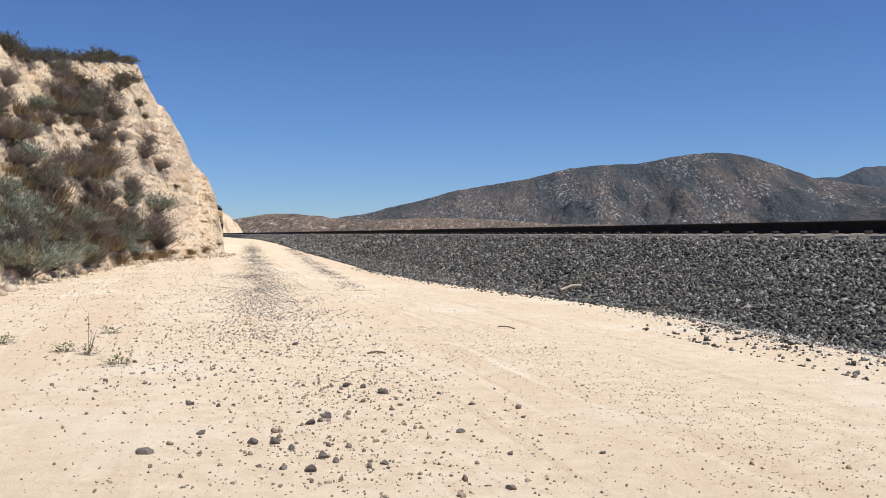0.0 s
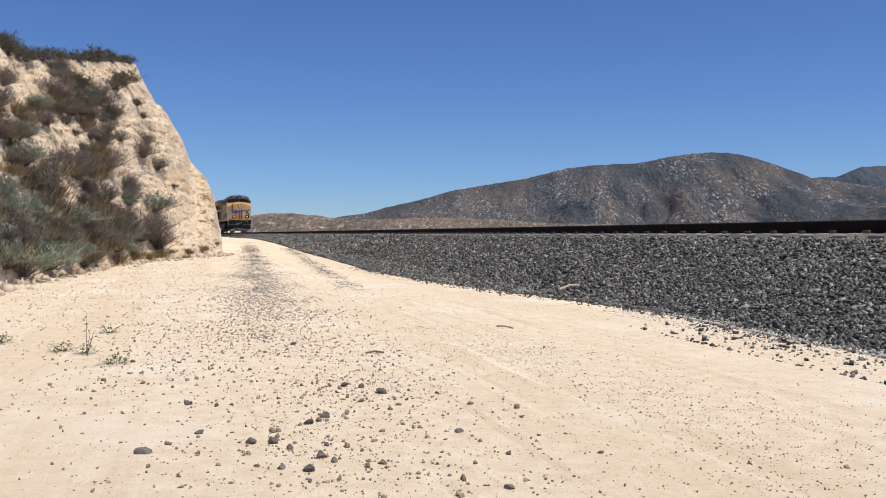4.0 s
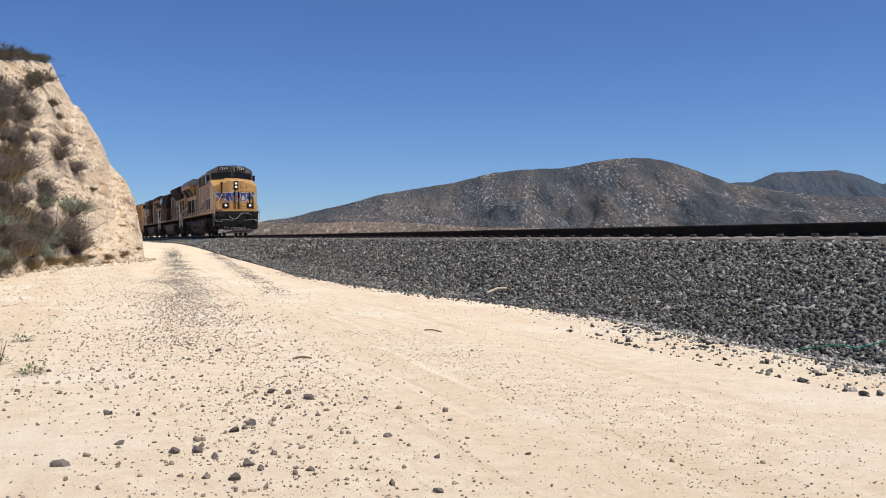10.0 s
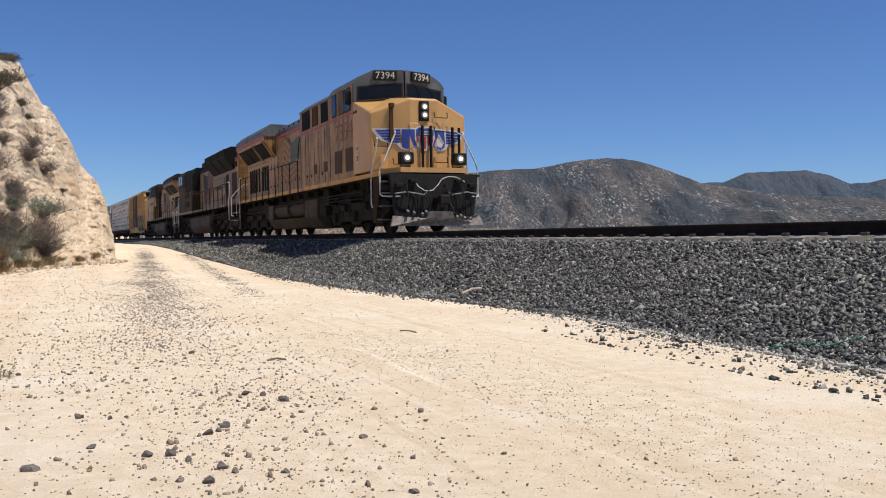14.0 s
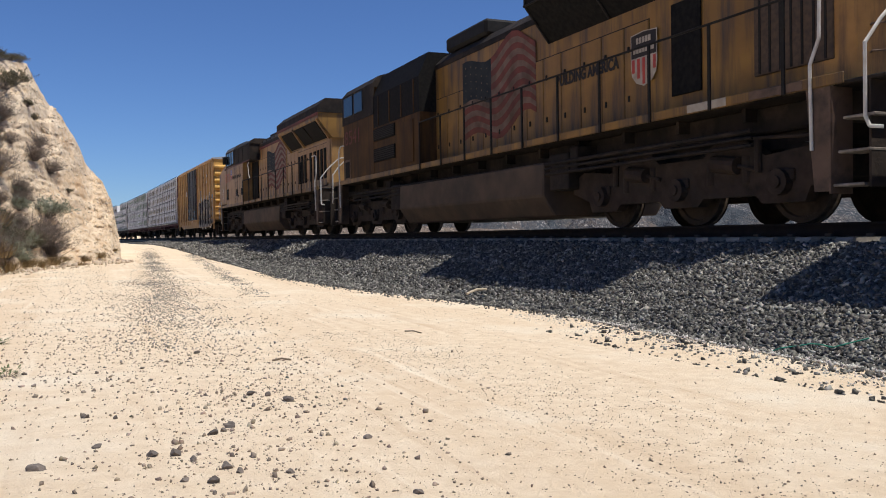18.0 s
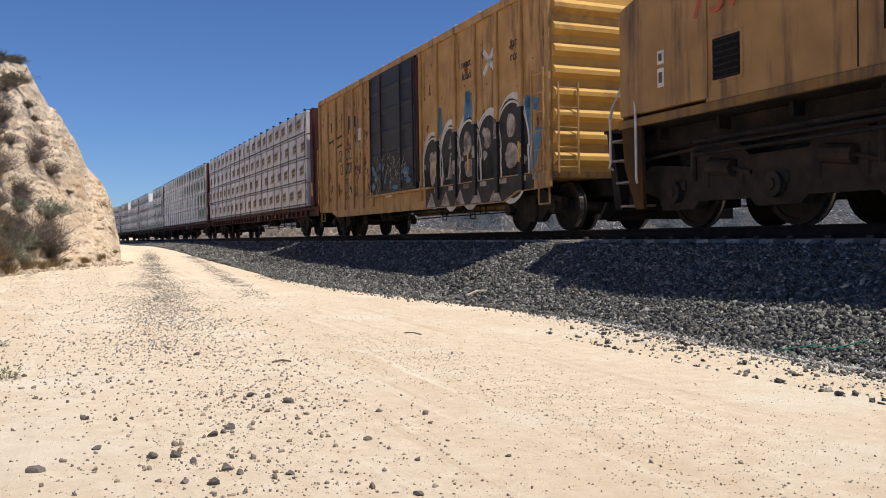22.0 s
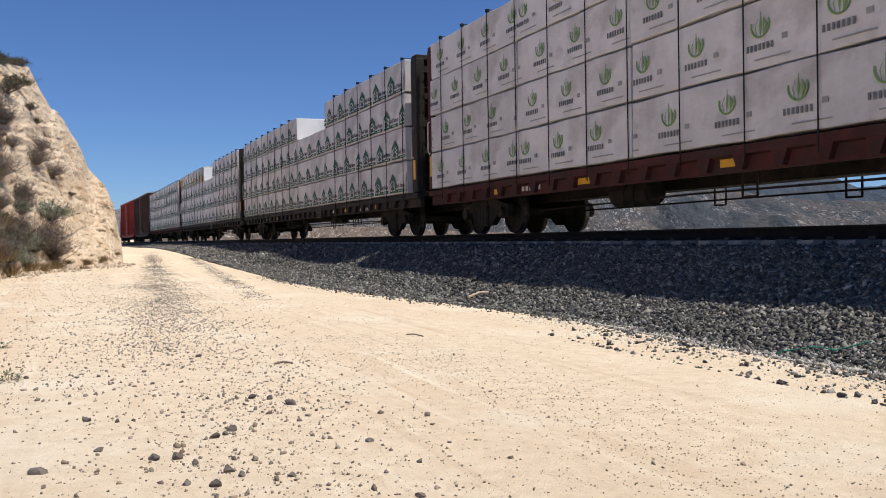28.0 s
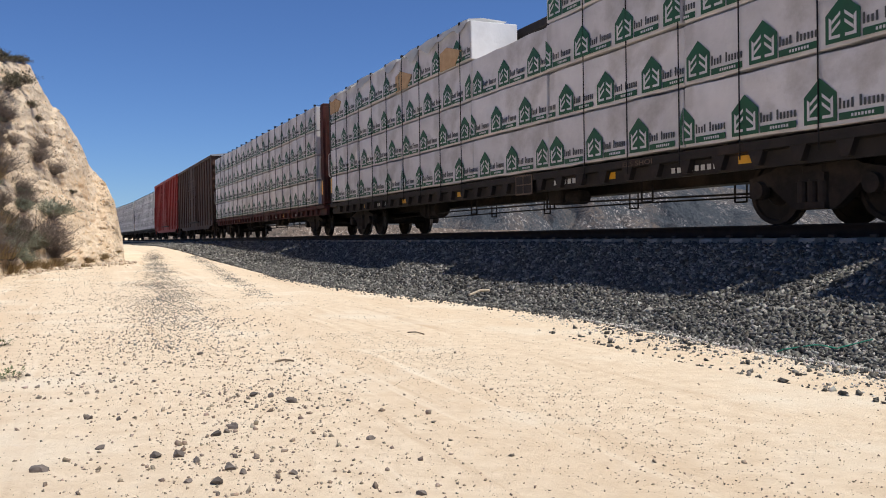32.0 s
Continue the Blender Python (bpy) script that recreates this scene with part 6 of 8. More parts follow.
def boxcar(label, centre, half, side_m, end_m, door_m, roof_m, art=False, trucks=6.35, zt=4.62):
    root = tagged(new("boxcar"), label, "boxcar", "freight cars of the train")
    zb, w = 0.98, 1.44
    dx = -0.32 if art else 0.0    # the door stands a little behind the middle
    bm = bmesh.new()
    box(bm, 0, 0, (zb + zt) / 2, 2 * half - 0.1, 2 * w, zt - zb, 0.02)
    body = part("body", bm, side_m, root)
    bm = bmesh.new()
    prism(bm, [(-w - 0.05, zt - 0.03), (-w - 0.05, zt + 0.04), (0, zt + 0.20), (w + 0.05, zt + 0.04), (w + 0.05, zt - 0.03)], -half - 0.02, half + 0.02)
    for i in range(13):
        x = -half + 0.5 + (2 * half - 1.0) * i / 12
        prism(bm, [(-w - 0.04, zt + 0.05), (-w - 0.04, zt + 0.09), (0, zt + 0.25), (w + 0.04, zt + 0.09), (w + 0.04, zt + 0.05), (0, zt + 0.2)], x - 0.03, x + 0.03)
    part("roof", bm, roof_m, root)
    bm = bmesh.new()
    rib_m = finish_rib(zb, zt, side_m)
    gap = 1.72
    xs = [gap + 0.10 + (half - gap - 0.2) * i / 6 for i in range(7)]
    for sx in (-1, 1):
        for x in xs:
            for sy in (-1, 1):
                o = new("rib", rib_m)
                o.parent, o.location = body, (sx * x + dx * (1 - (x - gap) / (half - gap)), sy * (w + 0.03), 0)
    for sy in (-1, 1):
        bm = bmesh.new()
        prism(bm, [(-half + 0.05, 1.12), (half - 0.05, 1.12), (half - 0.05, 0.80), (half - 1.3, 0.78), (half - 1.9, 0.60), (-half + 1.9, 0.60), (-half + 1.3, 0.78), (-half + 0.05, 0.80)], sy * (w - 0.005), sy * (w + 0.02), "y")
        box(bm, 0, sy * (w + 0.045), zt - 0.05, 2 * half - 0.1, 0.07, 0.16, 0.01)
        part("side_sill", bm, side_m, body)
        bm = bmesh.new()
        box(bm, dx, sy * (w + 0.075), (1.14 + zt - 0.15) / 2, 3.35, 0.09, zt - 0.15 - 1.14, 0.015)
        door = part("door", bm, door_m, root, "black sliding door" if art else "")
        bm = bmesh.new()
        for i in range(5):
            z = 1.5 + 0.6 * i
            prism(bm, [(sy * (w + 0.115), z), (sy * (w + 0.15), z + 0.05), (sy * (w + 0.15), z + 0.12), (sy * (w + 0.115), z + 0.17)], dx - 1.62, dx + 1.62)
        for x in (dx - 1.63, dx - 0.75, dx + 0.75, dx + 1.63):
            rod(bm, (x, sy * (w + 0.16), 1.2), (x, sy * (w + 0.16), zt - 0.2), 0.025, 6)
        part("door_ribs", bm, door_m, door)
        bm = bmesh.new()
        box(bm, dx + 0.3, sy * (w + 0.10), 1.10, 4.6, 0.12, 0.06, 0.01)
        part("door_track", bm, black if not art else side_m, root)
    # corrugated ends
    for sx in (-1, 1):
        bm = bmesh.new()
        n = 8
        pts = [(half - 0.06, zb)]
        for i in range(n):
            z0 = zb + 0.22 + (zt - zb - 0.45) * i / n
            hgt = (zt - zb - 0.45) / n
            pts += [(half - 0.04, z0), (half + 0.07, z0 + hgt * 0.22), (half + 0.07, z0 + hgt * 0.42), (half - 0.04, z0 + hgt * 0.66)]
        pts += [(half - 0.04, zt - 0.15), (half - 0.04, zt), (half - 0.12, zt), (half - 0.12, zb)]
        prism(bm, [(sx * a, b) for a, b in pts], -w + 0.03, w - 0.03, "y")
        prism(bm, [(-w, zt - 0.02), (w, zt - 0.02), (0, zt + 0.17)], sx * (half - 0.06), sx * (half - 0.01))
        part("end_wall", bm, end_m, root, "deeply ribbed end wall")
        ladder(root, "end_ladder", sx * (half + 0.12), -1.18, 1.15, 2.6, 5, 0.42, "y", side_m)
        ladder(root, "side_ladder", sx * (half - 0.32), -(w + 0.13), 1.15, 2.9, 6, 0.42, "x", side_m)
        bm = bmesh.new()
        pipe(bm, [(sx * (half - 0.5), -w - 0.02, 0.9), (sx * (half - 0.5), -w - 0.02, 0.5), (sx * (half - 0.12), -w - 0.02, 0.5), (sx * (half - 0.12), -w - 0.02, 0.9)], 0.02, 5)
        part("stirrup", bm, side_m, root)
    under_gear(root, half, trucks, grime)
    if art:
        rnd = random.Random(5)
        white_s, black_s, holes, rib_b, rib_w, blue_s = [], [], [], [], [], []
        letters = ((2.20, 1.52, 0.62, 0.80), (3.22, 1.56, 0.58, 0.90), (4.22, 1.58, 0.66, 0.92), (5.2, 1.70, 0.58, 0.80), (6.2, 1.66, 0.74, 0.96))

        def blob(cx, cz, rx, rz, n=26, rag=0.06):
            ph = rnd.uniform(0, 6)
            return [(cx + rx * math.cos(a) * (1 + rag * math.sin(3 * a + ph)), cz + rz * math.sin(a) * (1 + rag * math.sin(2 * a + ph)) * (1.0 if math.sin(a) > 0 else 1.0)) for a in [6.2832 * k / n for k in range(n)]]
        for cx, cz, rx, rz in letters:
            white_s.append(blob(cx, cz, rx + 0.11, rz + 0.11))
            black_s.append(blob(cx, cz, rx, rz))
            black_s.append([(cx - rx * 0.85, 1.14), (cx + rx * 0.9, 1.14), (cx + rx * 0.95, cz), (cx - rx * 0.95, cz)])
        for cx, cz, rx, rz in ((2.16, 1.55, 0.22, 0.42), (4.12, 1.98, 0.26, 0.26), (4.22, 1.42, 0.33, 0.20), (5.12, 1.98, 0.19, 0.22), (6.15, 2.12, 0.24, 0.24), (6.15, 1.52, 0.34, 0.26)):
            a0 = rnd.uniform(-0.5, 0.4)
            holes.append([(cx + rx * math.cos(a0 + a) * (1 if math.cos(a) > -0.2 else 0.55), cz + rz * math.sin(a0 + a)) for a in [6.2832 * k / 18 for k in range(18)]])
        holes += [[(3.06, 1.25), (3.36, 1.25), (3.24, 1.82)], [(3.14, 1.95), (3.32, 1.95), (3.26, 2.26)]]
        for k in range(26):
            cx, cz, rx, rz = letters[rnd.randrange(5)]
            x, z, q = cx + rnd.uniform(-0.8, 0.8) * rx, rnd.uniform(1.2, cz + rz * 0.6), rnd.uniform(0.03, 0.10)
            holes.append([(x + q * math.cos(a) * rnd.uniform(0.5, 1.6), z + q * math.sin(a) * rnd.uniform(0.5, 1.3)) for a in [0.9 * m for m in range(7)]])
        for pts in ([(2.72, 2.1), (2.86, 1.2)], [(3.74, 2.2), (3.62, 1.25)], [(4.74, 2.2), (4.80, 1.2)], [(5.60, 2.3), (5.54, 1.2)]):
            holes += stroke(pts, 0.045)
        lines = []
        for cx, cz, rx, rz in letters:
            for q in (-0.92, 0.92):
                p = [(cx + q * rx, cz)]
                while p[-1][1] > 1.2:
                    p.append((cx + q * rx + rnd.uniform(-0.03, 0.03), p[-1][1] - 0.16))
                lines += stroke(p, 0.05)
            p = [(cx + 0.97 * rx * math.cos(a), cz + 0.97 * rz * math.sin(a)) for a in [0.157 * k for k in range(21)]]
            lines += stroke(p, 0.045)
        tagged(part("graffiti_line", sheet(lines, -w, -1, 0.014), spray_line, root, "white lines round the spray-painted letters"), kind="stuff")
        part("graffiti_outline", sheet(white_s, -w, -1, 0.004), spray_line, root, "chalky outline of spray-painted letters")
        part("graffiti_letters", sheet(black_s, -w, -1, 0.008), spray_black, root, "bulging black spray-painted letters")
        part("graffiti_fill", sheet(holes, -w, -1, 0.012), spray_white, root, "chalky patches inside the letters")
        for x in [v + dx * (1 - (v - gap) / (half - gap)) for v in xs]:
            tops = [cz + rz * math.sqrt(max(0, 1 - ((x - cx) / rx) ** 2)) for cx, cz, rx, rz in letters if abs(x - cx) < rx]
            if tops:
                rib_b.append(oblong(x - 0.062, 1.14, x + 0.062, max(tops)))
                rib_w.append(oblong(x - 0.062, max(tops), x + 0.062, max(tops) + 0.06))
                z = rnd.uniform(1.3, 2.0)
                rib_w.append(oblong(x - 0.062, z, x + 0.062, z + rnd.uniform(0.1, 0.35)))
        bm = bmesh.new()
        for poly in rib_b:
            x, top = (poly[0][0] + poly[1][0]) / 2, poly[2][1]
            box(bm, x, -(w + 0.03), (0.80 + top) / 2, 0.138, 0.091, top - 0.80)
        tagged(part("rib_paint", bm, spray_black, root, "black spray paint across the ribs"), kind="stuff")
        part("rib_chalk", sheet(rib_w, -(w + 0.0755), -1, 0.006), spray_white, root)
        sill_b, sill_w = [[(1.75, 0.62), (5.85, 0.62), (6.4, 0.80), (7.1, 0.81), (7.1, 1.10), (1.75, 1.10)]], []
        for x in (2.1, 2.95, 3.75, 4.6, 5.5, 6.3, 6.85):
            if x < 5.7:
                sill_w.append([(x - 0.30, 0.63), (x + 0.26, 0.63), (x + 0.04, 0.98)])
            sill_w.append(oblong(x + 0.2, 0.98, x + 0.5, 1.08))
        part("sill_paint", sheet(sill_b, -(w + 0.020), -1, 0.003), spray_black, root)
        part("sill_chalk", sheet(sill_w, -(w + 0.020), -1, 0.006), spray_white, root, "row of chalky spikes")
        for pts in ([(2.5, 2.35), (2.62, 2.9), (2.7, 2.4)], [(4.1, 2.5), (4.2, 3.05), (4.4, 2.55)], [(6.8, 1.4), (6.95, 2.2), (6.85, 2.5), (7.2, 2.4)], [(7.0, 1.2), (7.25, 1.9)]):
            blue_s += stroke(pts, 0.24)
        part("graffiti_blue", sheet(blue_s, -w, -1, 0.0055), spray_blue, root, "faded blue spray paint")
        rust_s = []
        tags = []
        for i in range(80):
            x, z = rnd.uniform(-1.85, 1.0), rnd.choice((rnd.uniform(1.2, 1.9), rnd.uniform(1.5, 2.2)))
            p = [(x, z)]
            for j in range(4):
                p.append((p[-1][0] + rnd.uniform(-0.07, 0.09), p[-1][1] + rnd.uniform(-0.11, 0.12)))
            tags += stroke(p, 0.013)
        part("door_tags", sheet(tags, -(w + 0.155), -1, 0.004), spray_white, root, "scribbled pale tags on the door")
        tags = [[(x + q * math.cos(a) * rnd.uniform(0.6, 1.6), z + 0.6 * q * math.sin(a) * rnd.uniform(0.6, 1.2)) for a in [0.785 * m for m in range(8)]] for x, z, q in [(rnd.uniform(-1.8, 1.1), rnd.uniform(1.25, 1.9), rnd.uniform(0.05, 0.2)) for k in range(16)]]
        part("door_blue", sheet(tags, -(w + 0.152), -1, 0.003), spray_blue, root, "blue spray paint on the door")
        for i in range(330):
            x, z = rnd.choice((rnd.uniform(-7.7, -2.1), rnd.uniform(-6.0, -2.1), rnd.uniform(1.6, 7.7))), rnd.choice((rnd.uniform(1.1, 4.2), rnd.uniform(1.1, 2.4)))
            k = 0.012 + 0.10 * rnd.random() ** 2.4
            rust_s.append([(x + k * math.cos(a) * rnd.uniform(0.35, 1.3), z + 1.6 * k * math.sin(a) * rnd.uniform(0.35, 1.3)) for a in [j * 0.5236 for j in range(12)]])
        tagged(part("rust_patches", sheet(rust_s, -w, -1, 0.003), rust, root, "flaking rust patches"), kind="stuff")
        for nm, paint, lift, n in (("pale_scrawl", spray_white, 0.0045, 26), ("black_scrawl", spray_black, 0.006, 34), ("blue_scrawl", spray_blue, 0.0075, 4)):
            scr = []
            for i in range(n):
                p = [(rnd.uniform(-5.4, -1.9), rnd.uniform(1.15, 2.0) if i % 3 else rnd.uniform(1.8, 3.4))]
                for j in range(rnd.randrange(2, 5)):
                    p.append((p[-1][0] + rnd.uniform(-0.13, 0.13), p[-1][1] + rnd.uniform(-0.25, 0.22)))
                scr += stroke(p, rnd.uniform(0.010, 0.026))
            tagged(part(nm, sheet(scr, -w, -1, lift), paint, root, "scrawled tags low on the side"), kind="stuff")
        for x in (dx - 1.77, dx + 1.77):
            bm = bmesh.new()
            box(bm, x, -(w + 0.06), 2.85, 0.12, 0.10, 3.1, 0.01)
            part("door_post", bm, beam_red, root, "dark red door post")
        bars = []
        for i, hgt in enumerate((0.30, 0.34, 0.46, 0.50, 0.42, 0.34, 0.36)):
            x = -7.05 + 0.60 * i + (0.12 if i > 3 else 0)
            bars.append(oblong(x, 3.42 - (0.1 if i > 3 else 0), x + 0.15, 3.42 + hgt - (0.1 if i > 3 else 0)))
        bars += stroke([(-6.9, 2.5), (-6.9, 3.1), (-5.0, 3.22)], 0.07) + stroke([(-6.1, 3.12), (-6.1, 2.85), (-5.0, 2.95), (-5.0, 3.22)], 0.07)
        tagged(part("emblem_bars", sheet(bars, -w, -1, 0.005), letter_black, root, "plain black bars of a faded emblem"), kind="stuff")
        bars = []
        for x, z, wide, tall in [(-5.5 + 0.34 * i, 2.40, 0.22, 0.32) for i in range(4)] + [(-5.4 + 0.28 * i, 1.98, 0.17, 0.28) for i in range(5)]:
            bars += stroke([(x, z), (x + wide, z), (x + wide, z + tall), (x, z + tall), (x, z)], 0.045)
        tagged(part("mark_bars", sheet(bars, -w, -1, 0.004), letter_black, root, "plain black bars"), kind="stuff")
        lettering("slogan", "next\nload", 4.15, -(w + 0.0), 3.66, 0.27, letter_black, root, -1, None, "black slogan lettering")
        lettering("slogan", "any\nroad", 6.45, -(w + 0.0), 3.66, 0.27, letter_black, root, -1, None, "black slogan lettering")
        part("cross_mark", sheet(stroke([(5.03, 3.36), (5.52, 3.82)], 0.12) + stroke([(5.03, 3.82), (5.52, 3.36)], 0.12), -(w + 0.002), -1), white_p, root, "white cross mark")
        for x in (2.5, 4.3, 6.6, -6.4, -2.6):
            part("reflector", sheet([oblong(x, 1.35, x + 0.07, 1.75)], -(w + 0.085), -1), reflector, root, "yellow reflector strip")
        part("placard", sheet([oblong(-3.3, 2.85, -3.05, 3.2), oblong(-1.0, 1.02, -0.45, 1.12)], -(w + 0.08), -1), white_p, root)
    VEHICLES.append((root, centre, False))
    return root


def finish_rib(zb, zt, m, cache={}):
    key = (m.name, zt)
    if key not in cache:
        bm = bmesh.new()
        box(bm, 0, 0, (zb - 0.22 + zt) / 2, 0.13, 0.085, zt - zb + 0.12, 0.02)
        cache[key] = finish(bm, "rib", m)
    return cache[key]


# marks printed at an even pitch along the wrapping, cut off at the ends of a pack
PITCH = 1.225


def marks(style, length, hgt, shift):
    """Printed marks along a pack of some length, as pairs of shapes and material."""
    groups = {}
    half = length / 2 - 0.015

    def add(m, poly):
        if max(x for x, z in poly) <= -half or min(x for x, z in poly) >= half:
            return
        groups.setdefault(m.name, (m, []))[1].append([(min(max(x, -half), half), z) for x, z in poly])
    if style == "tan":
        n = int(length / 0.31)
        for i in range(n):
            x = -half + 0.02 + (2 * half - 0.04) * i / n
            add(print_dark, oblong(x, -hgt / 2 + 0.055, x + (2 * half - 0.04) / n * 0.86, -hgt / 2 + 0.115))
    for i in range(-1, int(length / PITCH) + 2):
        cx = -length / 2 + shift + i * PITCH
        if style == "tan":
            add(tan_p, [(cx - 0.30, -0.20), (cx - 0.1, -0.17), (cx + 0.12, -0.155), (cx + 0.29, -0.12), (cx + 0.275, 0.0), (cx + 0.30, 0.24), (cx + 0.08, 0.205), (cx - 0.12, 0.19), (cx - 0.29, 0.155), (cx - 0.275, 0.02)])
            for j in range(7):
                x, z = cx - 0.23 + 0.067 * j, 0.02 + 0.0085 * j
                add(print_dark, [(x, z), (x + 0.05, z + 0.006), (x + 0.05, z + 0.106), (x, z + 0.10)])
            for j in range(6):
                x, z = cx - 0.16 + 0.058 * j, -0.105 + 0.007 * j
                add(print_dark, [(x, z), (x + 0.042, z + 0.005), (x + 0.042, z + 0.075), (x, z + 0.07)])
            add(print_grey, [(cx - 0.10, -0.27), (cx + 0.25, -0.21), (cx + 0.25, -0.19), (cx - 0.10, -0.25)])
        elif style in ("flame", "green"):
            if style == "green":
                add(olive_print, oblong(cx - 0.36, -0.26, cx + 0.36, 0.34))
            c = green_p
            r = 0.155
            for q in stroke([(cx + r * math.cos(a), 0.11 + r * math.sin(a)) for a in [math.pi * 0.92 + math.pi * 1.2 * j / 10 for j in range(11)]], 0.026):
                add(c, q)
            for q in (-0.055, 0.0, 0.055):
                add(c, [(cx + q, -0.03), (cx + q * 1.8 + 0.02, 0.10), (cx + q * 0.8 + 0.01, 0.28 - 1.4 * abs(q)), (cx + q * 1.3 - 0.018, 0.09)])
            for j in range(7):
                add(print_soft if style == "flame" else white_p, oblong(cx - 0.24 + 0.07 * j, -0.21, cx - 0.24 + 0.07 * j + 0.036, -0.125))
            if style == "flame":
                add(print_grey, oblong(cx + 0.36, -0.14, cx + 0.45, -0.07))
                add(print_grey, oblong(cx - 0.10, -0.335, cx + 0.5, -0.315))
        elif style == "house":
            hx, z0 = cx - 0.30, -0.385
            add(deep_green, [(hx - 0.24, z0), (hx + 0.24, z0), (hx + 0.24, z0 + 0.33), (hx, z0 + 0.53), (hx - 0.24, z0 + 0.33)])
            for z in (0.20, 0.30):
                for k in (-1, 1):
                    add(wrap_m, [(hx + k * 0.15, z0 + z - 0.045), (hx + k * 0.03, z0 + z + 0.05), (hx + k * 0.03, z0 + z + 0.01), (hx + k * 0.15, z0 + z - 0.085)])
            for k in (-1, 1):
                add(wrap_m, [(hx + k * 0.035, z0 + 0.05), (hx + k * 0.19, z0 + 0.05), (hx + k * 0.19, z0 + 0.30), (hx + k * 0.155, z0 + 0.27), (hx + k * 0.155, z0 + 0.085), (hx + k * 0.035, z0 + 0.085)])
            for j, tall in enumerate((0.15, 0.10, 0.10, 0.13, 0, 0.15, 0.10, 0.10, 0.10, 0.10, 0.10)):
                if tall:
                    add(print_dark, oblong(cx - 0.03 + 0.056 * j, z0 + 0.13, cx - 0.002 + 0.056 * j, z0 + 0.13 + tall * 0.85))
            add(deep_green, oblong(cx - 0.03, z0 + 0.0, cx + 0.56, z0 + 0.085))
            for j in range(7):
                add(wrap_m, oblong(cx + 0.14 + 0.045 * j, z0 + 0.025, cx + 0.168 + 0.045 * j, z0 + 0.06))
        elif style == "faint":
            add(print_grey, oblong(cx - 0.2, -0.15, cx + 0.2, 0.2))
    return list(groups.values())


PACK = {}
SHIFTS = (0.30, 0.92, 0.62)


def pack_meshes(style, length, hgt, kind):
    """A wrapped pack and its printed marks, built once for each kind."""
    key = (style, round(length, 3), kind)
    if key not in PACK:
        bm = bmesh.new()
        L, W = length - 0.03, 1.16
        box(bm, 0, 0, 0, L, W, hgt - 0.035, 0.014)
        bmesh.ops.subdivide_edges(bm, edges=[e for e in bm.edges if abs(e.verts[0].co.x - e.verts[1].co.x) > 0.5], cuts=int(length * 5), use_grid_fill=True)
        for v in bm.verts:
            k = noise.noise(Vector((v.co.x * 2.1, v.co.y * 3 + kind * 7, v.co.z * 3 + length)))
            v.co.y += 0.016 * k
            v.co.z += 0.016 * noise.noise(Vector((v.co.x * 1.7 + 9, v.co.y + kind * 5, v.co.z * 2)))
        pk = finish(bm, "lumber_pack", wrap_m)
        mk = []
        for m, polys in marks(style, length, hgt, SHIFTS[kind]):
            b2 = sheet(polys, -W / 2 - 0.014, -1, 0.004 if m is not wrap_m else 0.007)
            if m in (print_dark, white_p) and style in ("tan", "green"):
                for v in b2.verts:
                    v.co.y -= 0.004
            mk.append(finish(b2, "printed_mark", m))
        PACK[key] = (pk, mk)
    return PACK[key]


# ends of the packs along a car, from the rear forward, and the tie-down cables between
STACKS = (-11.25, -8.26, -4.43, -0.60, 3.23, 7.06, 10.89)
CABLES = [0.71 + 1.25 * k for k in range(-9, 9)]


